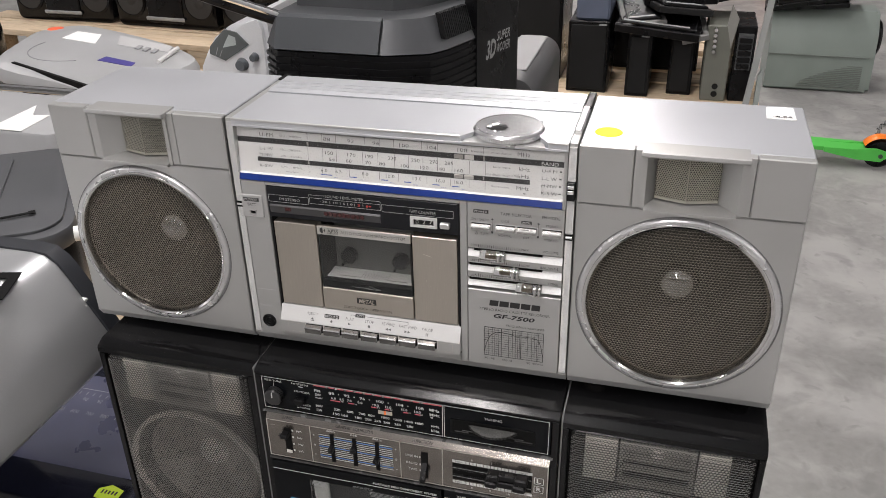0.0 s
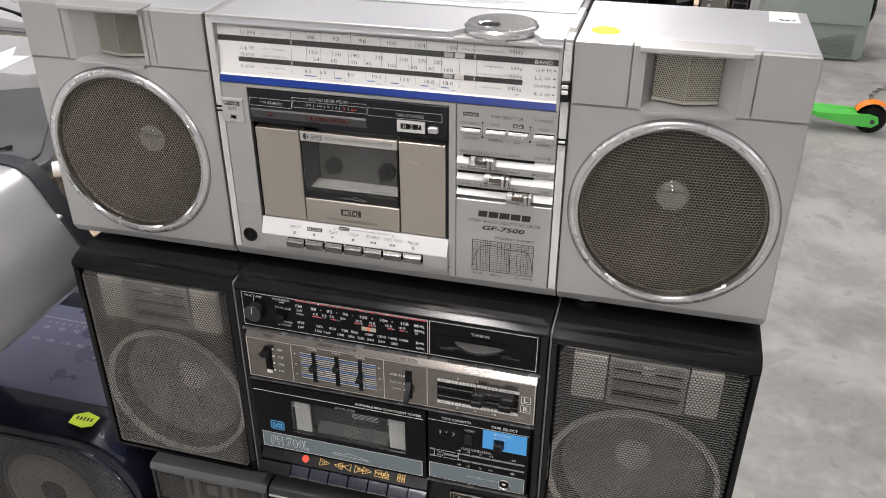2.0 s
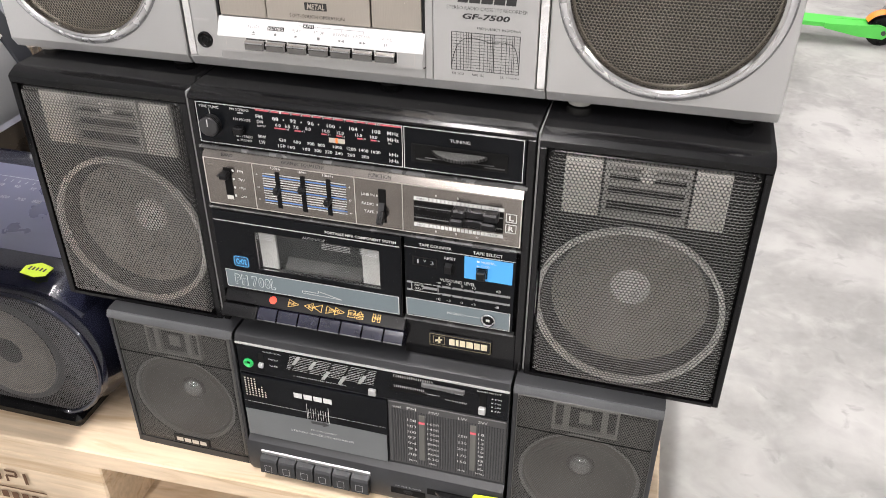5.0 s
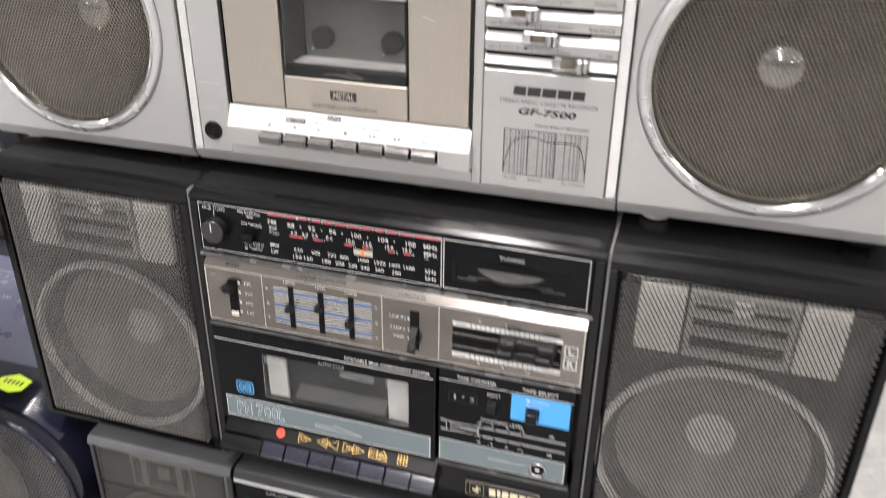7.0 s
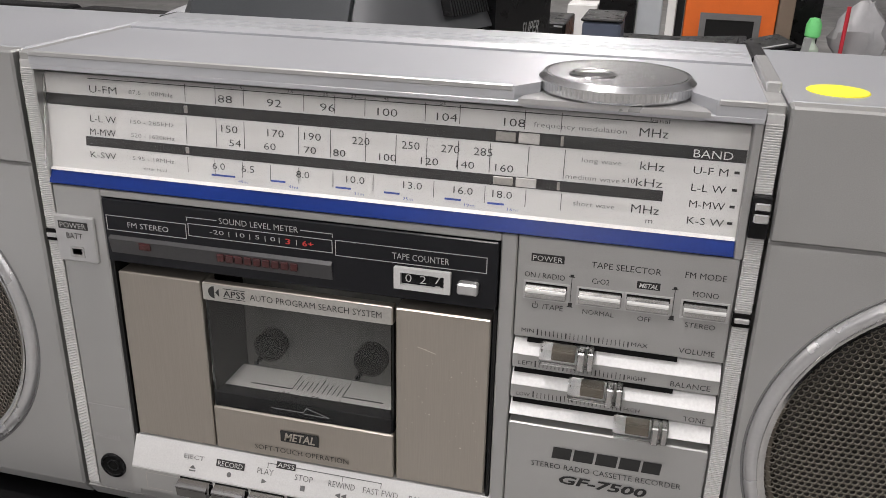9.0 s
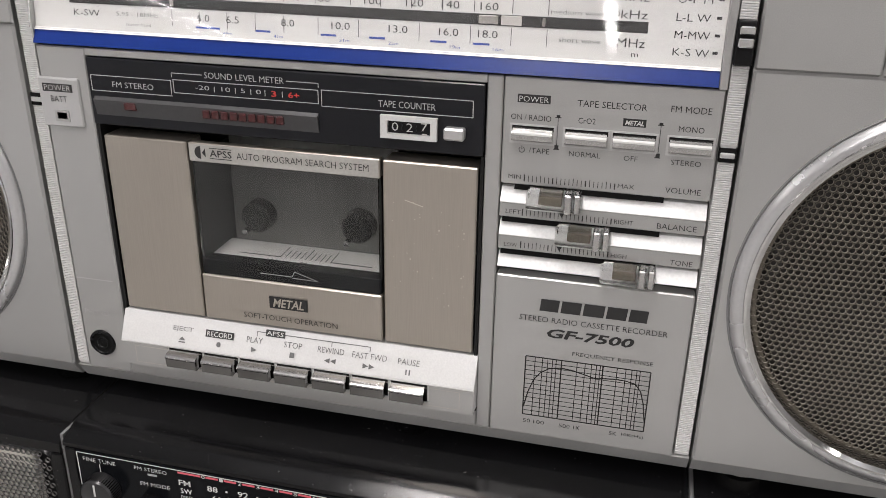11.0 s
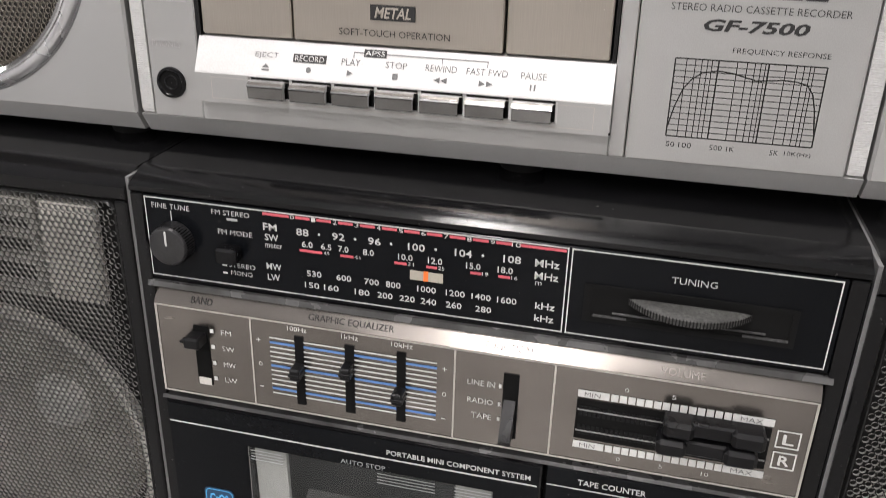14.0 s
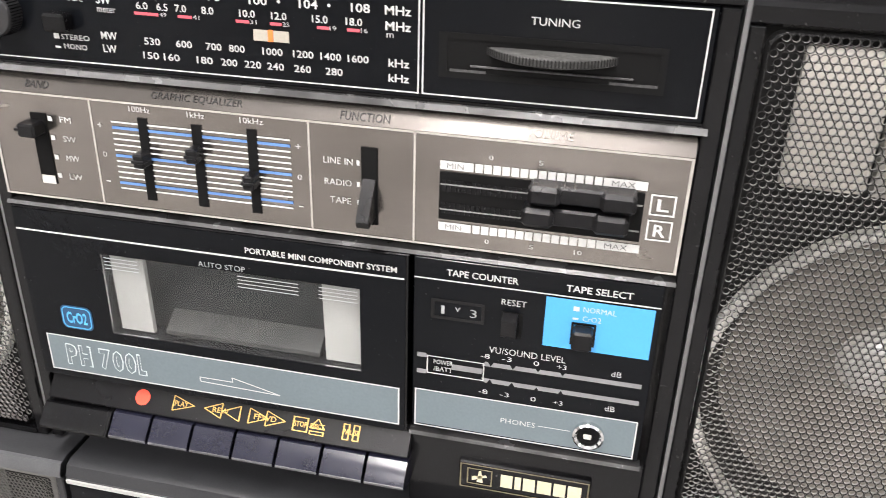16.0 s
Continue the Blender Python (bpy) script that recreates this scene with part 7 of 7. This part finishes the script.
wg = thing("pale_grey_recorder", (-1150, 870, 0), "pale grey recorder with white tape on its edge", "boombox")
part("body", soft_box(Geo(), -1350, -960, 756, 976, 0, 500, 24, "z"), PALE_GREY, wg, "pale grey case")
part("carry_handle", Geo().tube([(-1345, 985, 470), (-1340, 1000, 498), (-1000, 1000, 498), (-985, 985, 470)], 8, 10), CHROME, wg, "bright handle")
part("white_tape", Geo().prism([(-1110, 758), (-1036, 758), (-1040, 851), (-1075, 844), (-1110, 900)], 500.2, 501.2, "z"), PAPER, wg, "strip of white tape")

# ---- silver rounded player between ----
BRIGHT = mat("bright_silver_plastic", (0.76, 0.77, 0.79), 0.3, 0.3, coarse=10)
ep = thing("silver_player", (-415, 590, 288), "silver rounded player with a sloping grey display", "boombox")
part("body", Geo().prism([(-470, 288), (-480, 700), (-476, 728), (-464, 750), (-449, 772), (-424, 790), (-395, 804), (-374, 812), (-367, 812), (-364, 792), (-361, 728), (-356, 288)], 540, 660, "y"), BRIGHT, ep, "bright silver rounded shell")
part("front_bulge", Geo().prism([(-468, 640), (-470, 722), (-458, 744), (-446, 764), (-424, 782), (-396, 796), (-376, 803), (-370, 790), (-368, 640)], 532, 541, "y"), BRIGHT, ep)
part("display", Geo().prism([(-455, 751), (-453, 762), (-428, 787), (-409, 784), (-392, 767), (-431, 742)], 529.5, 533, "y"), mat("display_grey", (0.10, 0.11, 0.11), 0.3), ep, "dark grey display panel")
lcd = Ink(lambda u, v: (u, 529.2, v)).poly([(-433, 761), (-421, 780), (-411, 777), (-411, 766)])
lcd.put("lit_figure", mat("pale_screen", (0.42, 0.46, 0.45), 0.3), ep)
Ink(lambda u, v: (u, 529.2, v)).line((-446, 748), (-440, 762), 0.8).line((-440, 746), (-434, 758), 0.8).put("display_marks", INK_DULL, ep)
for kx, kz, r in ((-406, 738, 9), (-385, 750, 6)):
    part("knob", Geo().lathe(kx, 532, kz, [(0.1, -9), (r * 0.8, -9), (r, -3), (r * 1.1, 2)], "y", 24), mat("knob_slate", (0.10, 0.11, 0.12), 0.35), ep, "slate knob")

# ---- large black boombox right behind ----
woof = thing("large_black_boombox", (-120, 470, 288), "large black boombox with ribbed corners and grey top band", "boombox")
foot = [(-262, 335), (-240, 312), (-112, 312), (-66, 330), (-52, 352), (-2, 493), (-14, 520), (-256, 520)]


def raised(poly, z0, z1, grow=0.0):
    cx, cy = sum(p[0] for p in poly) / len(poly), sum(p[1] for p in poly) / len(poly)
    return Geo().prism([(cx + (x - cx) * (1 + grow), cy + (y - cy) * (1 + grow)) for x, y in poly], z0, z1, "z")


part("body", raised(foot, 288, 826, -0.01), BLACK_SATIN, woof, "black main body")
for k in range(9):
    part("corner_rib", raised(foot, 750 + 8.2 * k, 754.4 + 8.2 * k, 0.012), BLACK_SATIN, woof)
band = Geo()
inner = [(-250, 345), (-232, 330), (-118, 330), (-80, 346), (-70, 364), (-18, 497), (-28, 510), (-246, 510)]
n = len(foot)
band.add([(x, y, 828) for x, y in foot] + [(x, y, 844) for x, y in [(a * 0.55 + c * 0.45, b * 0.55 + d * 0.45) for (a, b), (c, d) in zip(foot, inner)]] + [(x, y, 862) for x, y in inner], [(k, (k + 1) % n, n + (k + 1) % n, n + k) for k in range(n)] + [(n + k, n + (k + 1) % n, 2 * n + (k + 1) % n, 2 * n + k) for k in range(n)] + [tuple(range(2 * n, 3 * n)), tuple(range(n - 1, -1, -1))])
part("top_band", band, mat("gunmetal_plastic", (0.075, 0.078, 0.083), 0.36, 0.3, 0.05, 0.1, fine=1500, coarse=9), woof, "gunmetal grey bevelled band")
part("front_plate", Geo().prism([(309.5, 828), (306, 830), (322, 862), (330, 864)], -240, -118, "x"), mat("slate_plate", (0.045, 0.05, 0.055), 0.38, 0.1, coarse=9), woof, "slate grey plate")
part("deck_block", Geo().prism([(-240, 378), (-120, 372), (-96, 392), (-38, 500), (-240, 505)], 862, 894, "z"), bpy.data.materials["gunmetal_plastic"], woof, "raised gunmetal deck")
part("deck_keys", Geo().box(-250, -205, 400, 470, 894, 898, 1).box(-200, -160, 400, 470, 894, 898, 1).box(-156, -118, 400, 470, 894, 898, 1), CHARCOAL_LIGHT, woof, "grey deck keys")
part("carry_handle", Geo().tube([(-186, 346, 838), (-314, 356, 866), (-430, 368, 892)], 9, 10), BLACK_SATIN, woof, "black carry handle")
part("handle_strip", Geo().tube([(-186, 338, 844), (-314, 348, 873), (-430, 360, 899)], 3.4, 8), CHROME, woof, "bright handle strip")


def on_side(u, v, out=2.8):
    d = Vector((88, 248)).normalized()
    o = Vector((-52, 352)) + d * u + Vector((d.y, -d.x)) * out
    return (o.x, o.y, v)


ribs = Geo()
for k in range(15):
    u = -4 + 3.5 * k
    ribs.add([on_side(u, 840, 2), on_side(u + 2.2, 840, 2), on_side(u + 2.2, 840, -6), on_side(u, 840, -6), on_side(u + 4, 866, -9), on_side(u + 6.2, 866, -9), on_side(u + 6.2, 866, -16), on_side(u + 4, 866, -16)], [(0, 1, 5, 4), (1, 2, 6, 5), (2, 3, 7, 6), (3, 0, 4, 7), (4, 5, 6, 7), (0, 3, 2, 1)])
part("side_vents", ribs, BLACK_SATIN, woof, "black vent ribs")
panel_f = Geo()
panel_f.add([on_side(u, v, o) for o in (2.4, -14) for u, v in ((56, 288), (149, 288), (149, 905), (56, 905))], [(0, 1, 2, 3), (7, 6, 5, 4), (0, 4, 5, 1), (1, 5, 6, 2), (2, 6, 7, 3), (3, 7, 4, 0)])
part("side_panel", panel_f, BLACK_SATIN, woof, "black side panel")
Ink(on_side).word("3D", 75, 97, 797, 820, 0.03, 0.3).put("big_word", INK_DULL, woof, "pale side lettering")
Ink(on_side).word("SUPER", 99, 129, 815, 826, 0.01, 0.3).word("WOOFER", 99, 129, 801, 812, 0.01, 0.3).put("side_words", INK_DULL, woof)

gs = thing("grey_speaker", (-36, 720, 288), "grey rounded plastic speaker beside the large boombox", "speaker")
part("body", soft_box(Geo(), -78, 6, 604, 850, 288, 722, 30, "y"), mat("warm_grey_plastic", (0.07, 0.07, 0.072), 0.45, coarse=8), gs, "dark grey rounded case")
part("front_panel", soft_box(Geo(), -66, -8, 594, 606, 300, 706, 20, "y"), mat("light_grey_panel", (0.22, 0.22, 0.22), 0.5), gs, "lighter grey front panel")
part("top_panel", Geo().box(-58, -14, 640, 830, 721, 724, 3), mat("light_grey_top", (0.25, 0.25, 0.25), 0.45), gs)

# ---- dark speakers and pile on the pallet behind ----
def dark_speaker(x0, x1, y0, y1, z0, z1, label="plain black wooden speaker box", group="dark speakers behind"):
    s = thing("speaker", ((x0 + x1) / 2, (y0 + y1) / 2, z0), label, "speaker", group)
    part("cabinet", Geo().box(x0, x1, y0, y1, z0, z1, 3), BLACK_SATIN, s, "black cabinet")
    part("cloth", Geo().box(x0 + 8, x1 - 8, y0 - 4, y0, z0 + 10, z1 - 10, 3), BLACK_FLAT, s, "black cloth front")
    part("edge_strip", Geo().box(x1 - 30, x1 - 8, y0 - 6, y0 - 3, z1 - 10, z1 - 6), INK_DULL, s)
    return s


dark_speaker(-118, -2, 1900, 2120, 288, 494)
dark_speaker(168, 236, 1930, 2150, 288, 478)
dark_speaker(52, 118, 1890, 2100, 288, 470, "slim black speaker with ribbed foot")
dark_speaker(-330, -150, 2000, 2220, 288, 620, "glossy black rounded speaker")
dark_speaker(-30, 250, 2170, 2330, 288, 560, "wide black speaker box at the back of the pallet")
bb = thing("blue_grey_box", (-55, 2010, 494), "blue-grey box on a black speaker", "box")
part("body", Geo().box(-100, -6, 1910, 2100, 494, 640, 6), mat("blue_grey_paint", (0.10, 0.12, 0.17), 0.45), bb)
part("lid", Geo().box(-104, -2, 1906, 2104, 640, 648, 3), BLACK_SATIN, bb)
GREY_SHEET_MAT = mat("grey_panel", (0.17, 0.17, 0.165), 0.5, 0.1, coarse=6)
PILE = [((10, 130), (1880, 2180), 500, 14, GREY_SHEET_MAT, (4, -6, 9)), ((20, 250), (1860, 2100), 474, 22, BLACK_SATIN, (3, 4, -4)), ((90, 240), (1880, 2130), 515, 18, BLACK_FLAT, (-5, 6, 16)), ((190, 262), (1870, 2080), 470, 16, GREY_SHEET_MAT, (8, -14, 3)), ((100, 300), (1960, 2240), 545, 24, BLACK_SATIN, (4, -5, -8)), ((250, 420), (1980, 2200), 560, 22, BLACK_SATIN, (0, -12, 10))]
for (a, b), (c, d), z, h, m, turn in PILE:
    t = thing("loose_panel", ((a + b) / 2, (c + d) / 2, z), "flat dark casing panel lying on the pile", "panel", "pile of casing panels")
    part("sheet", Geo().box(a, b, c, d, z, z + h, 2), m, t)
    part("inner_frame", Geo().box(a + 14, b - 14, c + 12, d - 60, z + h, z + h + 8, 2), BLACK_SATIN, t)
    part("ridge", Geo().box(a + 20, b - 30, c + 18, c + 26, z + h + 8, z + h + 11, 1), INK_DULL, t)
    t.rotation_euler = [radians(v) for v in turn]
rd = thing("grey_radio", (300, 1990, 288), "grey-green metal radio standing on its end", "radio")
part("case", Geo().box(262, 330, 1896, 2080, 288, 500, 3), mat("grey_green_paint", (0.16, 0.165, 0.14), 0.45, 0.2, coarse=12), rd, "grey-green metal case")
for k in range(5):
    part("knob", Geo().lathe(284, 1896, 430 + 15 * k, [(0.1, -14), (5, -14), (6, -2), (6, 2)], "y", 16), DOME, rd, "small silver knob")
part("side_flap", Geo().prism([(328, 440), (340, 520), (318, 560), (312, 500)], 1890, 1900), mat("flap_grey", (0.30, 0.30, 0.28), 0.4, 0.3), rd)
part("socket", Geo().lathe(300, 1896, 330, [(0.1, -2), (8, -2), (9, 2)], "y", 16).lathe(300, 1896, 308, [(0.1, -2), (8, -2), (9, 2)], "y", 16), BLACK_FLAT, rd)
rb = thing("black_recorder", (370, 1980, 288), "black recorder standing on its end", "recorder")
part("case", Geo().box(338, 392, 1905, 2080, 288, 500, 3), BLACK_SATIN, rb)
part("key_rail", Geo().box(345, 385, 1898, 1905, 380, 480, 1), CHARCOAL_LIGHT, rb)
for k in range(5):
    part("key", Geo().box(348, 382, 1892, 1899, 384 + 18 * k, 398 + 18 * k, 1.5), BLACK_SATIN, rb)
fr = thing("metal_trolley_frame", (400, 1860, 0), "pale grey metal trolley upright", "trolley")
part("upright", Geo().prism([(376, 280), (392, 280), (424, 640), (408, 640)], 1850, 1862, "y"), mat("pale_grey_steel", (0.40, 0.42, 0.41), 0.4, 0.4), fr, "pale steel upright")
part("brace", Geo().prism([(404, 0), (420, 0), (418, 400), (406, 380)], 1850, 1870, "y"), mat("pale_green_steel", (0.38, 0.42, 0.40), 0.45, 0.3), fr, "pale steel brace")
part("foot", Geo().box(370, 430, 1800, 2000, 0, 24, 4), BLACK_SATIN, fr)
part("post", Geo().box(374, 390, 1850, 1862, 0, 282, 1), mat("post_steel", (0.40, 0.42, 0.41), 0.4, 0.4), fr)

# ---- green-grey boombox on the floor ----
SAGE = mat("sage_grey_plastic", (0.215, 0.25, 0.228), 0.36, 0.15, 0.05, 0.10, fine=900, coarse=7)
gb = thing("sage_boombox", (720, 3120, 0), "sage grey rounded boombox standing on the concrete floor", "boombox")
prof = [(2990, 10), (2996, 4), (3240, 4), (3250, 14), (3236, 200), (3190, 290), (3130, 312), (3070, 300), (3020, 230), (2996, 120)]
part("body", Geo().prism(prof, 530, 905, "x"), SAGE, gb, "sage grey shell")
part("end_cap", Geo().prism([(a * 0.96 + 3115 * 0.04, b * 0.94 + 8) for a, b in prof], 905, 918, "x"), SAGE, gb)
part("side_knob", Geo().lathe(918, 3120, 190, [(70, 0), (70, 14), (60, 22), (0.1, 24)], "x", 36), BLACK_SATIN, gb, "black end knob")
arc = Geo()
for k in range(13):
    z = 18 + 7 * k
    x = 650 + 200 * (k / 13) ** 1.6
    arc.box(x, 880, 2986 + k * 0.6, 2991 + k * 0.7, z, z + 3.4)
part("vent_slats", arc, mat("sage_dark", (0.16, 0.18, 0.165), 0.5), gb, "curved row of vent slats", tidy=False)
part("seam", Geo().box(535, 900, 2992, 2998, 138, 141), mat("seam_sage", (0.15, 0.17, 0.155), 0.5), gb)
for k, (a, b, z, tilt) in enumerate(((500, 800, 318, 6), (520, 830, 338, 10), (480, 760, 362, -5))):
    t = thing("loose_panel", ((a + b) / 2, 3120, z), "flat black casing panel lying on the sage boombox", "panel", "pile of casing panels")
    part("sheet", Geo().box(a, b, 3000, 3220, z, z + 16, 2), BLACK_SATIN, t)
    part("inner_frame", Geo().box(a + 20, b - 20, 3010, 3160, z + 16, z + 22, 2), BLACK_FLAT, t)
    t.rotation_euler = (radians(3), radians(-tilt), radians(4 * k - 4))

# ---- green scooter ----
sc = thing("kick_scooter", (700, 2270, 0), "bright green kick scooter with an orange mudguard", "scooter")
GREEN = mat("bright_green_plastic", (0.085, 0.50, 0.075), 0.35, 0, 0.03, 0.05)
part("deck", Geo().prism([(470, 2230), (760, 2205), (800, 2225), (806, 2290), (770, 2310), (470, 2330)], 62, 78, "z"), GREEN, sc, "bright green deck")
part("side_rail", Geo().prism([(640, 78), (640, 60), (760, 38), (850, 34), (872, 52), (866, 76), (830, 86), (760, 80)], 2208, 2220), GREEN, sc, "green rear arm")
part("side_rail", Geo().prism([(640, 78), (640, 60), (760, 38), (850, 34), (872, 52), (866, 76), (830, 86), (760, 80)], 2282, 2294), GREEN, sc, "green rear arm")
wheel = part("wheel", Geo().lathe(848, 2250, 58, [(0.1, -16), (30, -16), (50, -15), (58, -8), (58, 8), (50, 15), (30, 16), (0.1, 16)], "y", 40), BLACK_SATIN, sc, "black rear wheel")
part("axle_bolt", Geo().lathe(848, 2206, 58, [(0.1, -3), (8, -3), (9, 2)], "y", 16), mat("bolt_dark", (0.04, 0.05, 0.04), 0.4), wheel)
part("mudguard", Geo().lathe(848, 2250, 58, [(68, -30), (72, -20), (74, 0), (72, 20), (68, 30)], "y", 20, (35, 150)), mat("orange_plastic", (0.90, 0.22, 0.02), 0.35), sc, "orange mudguard")
part("front_wheel", Geo().lathe(500, 2270, 58, [(0.1, -16), (30, -16), (50, -15), (58, -8), (58, 8), (50, 15), (30, 16), (0.1, 16)], "y", 40), BLACK_SATIN, sc)
sc.scale, sc.location = (0.8, 0.8, 0.8), (0.716, 2.252, 0.0)
chain = Geo()
for k in range(26):
    a = radians(200 - 7 * k)
    x, y = 1010 + 130 * math.cos(a), 2460 + 240 * math.sin(a)
    chain.lathe(x, y, 5, [(6, -3), (9, -3), (9, 3), (6, 3), (6, -3)], "z" if k % 2 else "x", 10)
lk = new("chain", mesh_of("chain", chain, DOME))
tagged(lk, "steel chain lying in a curve on the floor", "chain")

# ---- row of black boomboxes far behind ----
def far_boombox(x, y, z):
    b = thing("boombox", (x, y, z), "black twin-cassette boombox standing in a row", "boombox", "black boomboxes in the row behind")
    part("body", soft_box(Geo(), x - 220, x + 220, y - 80, y + 80, z, z + 230, 26, "y"), BLACK_GLOSS, b, "glossy black shell")
    for s in (-150, 150):
        part("speaker_ring", Geo().lathe(x + s, y - 80, z + 100, [(66, 0), (66, -4), (58, -5), (56, 0)], "y", 40), BLACK_GLOSS, b)
        part("cone", Geo().lathe(x + s, y - 80, z + 100, [(56, -2), (50, -2.6), (20, -0.5), (16, -3), (0.1, -5)], "y", 32), CONE, b)
    part("deck", Geo().box(x - 76, x + 76, y - 88, y - 78, z + 20, z + 120, 4), BLACK_SATIN, b)
    part("deck_bar", Geo().box(x - 84, x + 84, y - 92, y - 84, z + 30, z + 44, 3), mat("bar_silver", (0.35, 0.36, 0.37), 0.35, 0.5), b, "silver bar under the deck")
    part("dial", Geo().box(x - 120, x + 120, y - 84, y - 78, z + 176, z + 200, 2), PANEL_GREY, b)
    return b


first = far_boombox(-2160, 2420, 288)
for x, y, r in ((-1690, 2400, -3), (-1220, 2370, 2)):
    copy_thing(first, pose(x * 0.001, y * 0.001, 0.288, 0, 0, r))
hb_ = thing("black_headphone_case", (-1980, 1560, 0), "glossy black rounded case", "case")
part("body", Geo().lathe(-1980, 1560, 0, [(0.1, 610), (90, 596), (150, 540), (165, 440), (150, 0), (0.1, 0)], "z", 40), BLACK_GLOSS, hb_, "glossy black shell")

# ---- far clutter beyond the pallets ----
oc = thing("orange_cabinet", (450, 5130, 0), "orange speaker cabinet with a grey-framed black front", "speaker")
part("cabinet", Geo().box(201, 700, 5000, 5260, 0, 620, 4), mat("orange_paint", (0.80, 0.16, 0.02), 0.45, coarse=6), oc, "orange cabinet")
part("front_frame", Geo().framed(288, 620, 60, 328, 322, 586, 94, 294, 4986, 5000), mat("frame_grey", (0.16, 0.16, 0.16), 0.5), oc, "grey frame")
part("front_cloth", Geo().box(322, 586, 4992, 4999, 94, 294), BLACK_FLAT, oc)
for n_, x0, x1, y0, z1, m, label in (("white_box", -477, -300, 5020, 330, PAPER, "white cardboard box on the floor"), ("black_box", -290, -80, 4990, 420, BLACK_SATIN, "black equipment box on the floor"), ("pale_box", -70, 70, 5040, 470, mat("pale_blue_grey", (0.5, 0.53, 0.56), 0.5, coarse=6), "pale blue-grey box on the floor"), ("white_case", 100, 146, 4960, 600, PAPER, "white flat case standing on end"), ("black_case", 154, 194, 4990, 660, BLACK_FLAT, "black case standing on end"), ("brown_box", 706, 790, 4990, 560, mat("brown_card", (0.20, 0.15, 0.11), 0.7, coarse=6), "brown cardboard box on the floor"), ("dark_case", 800, 960, 5160, 540, BLACK_SATIN, "dark grey equipment case standing upright")):
    t = thing(n_, ((x0 + x1) / 2, y0 + 120, 0), label, "box", "clutter on the far floor")
    part("body", Geo().box(x0, x1, y0, y0 + 240, 0, z1, 4), m, t)
    part("top_flap", Geo().box(x0 + 4, x1 - 4, y0 + 10, y0 + 116, z1, z1 + 4, 1), m, t)
gk = thing("green_bottle", (900, 4960, 0), "pale green spray bottle on the floor", "bottle")
part("bottle", Geo().lathe(900, 4960, 0, [(0.1, 0), (44, 0), (46, 10), (46, 170), (26, 196), (20, 210), (20, 230)], "z", 28), mat("pale_bottle", (0.5, 0.6, 0.5), 0.3), gk)
part("cap", Geo().lathe(900, 4960, 230, [(30, 0), (42, 10), (42, 70), (28, 104), (0.1, 110)], "z", 28), mat("green_cap", (0.20, 0.75, 0.25), 0.4), gk, "bright green cap")
rc = thing("red_tube", (1070, 5020, 0), "red tube standing on the floor", "tube")
part("tube", Geo().tube([(1070, 5020, 0), (1074, 5020, 400)], 11, 12), mat("red_plastic", (0.6, 0.03, 0.05), 0.4), rc)
pb = thing("grey_plastic_bag", (1180, 5160, 0), "crumpled grey plastic bag on the floor", "bag")
bag = Geo()
rnd = random.Random(3)
pts = []
for i in range(9):
    for k in range(18):
        a = 2 * math.pi * k / 18
        r = 160 * math.sin(math.pi * min(i + 0.6, 8.4) / 9.2) * rnd.uniform(0.8, 1.15)
        pts.append((1180 + r * math.cos(a), 5160 + 0.7 * r * math.sin(a), i * 52 * rnd.uniform(0.97, 1.03)))
bag.add(pts, [(i * 18 + k, i * 18 + (k + 1) % 18, (i + 1) * 18 + (k + 1) % 18, (i + 1) * 18 + k) for i in range(8) for k in range(18)] + [tuple(range(8 * 18, 9 * 18))])
part("bag", bag, mat("bag_grey", (0.42, 0.42, 0.43), 0.35, coarse=14), pb)
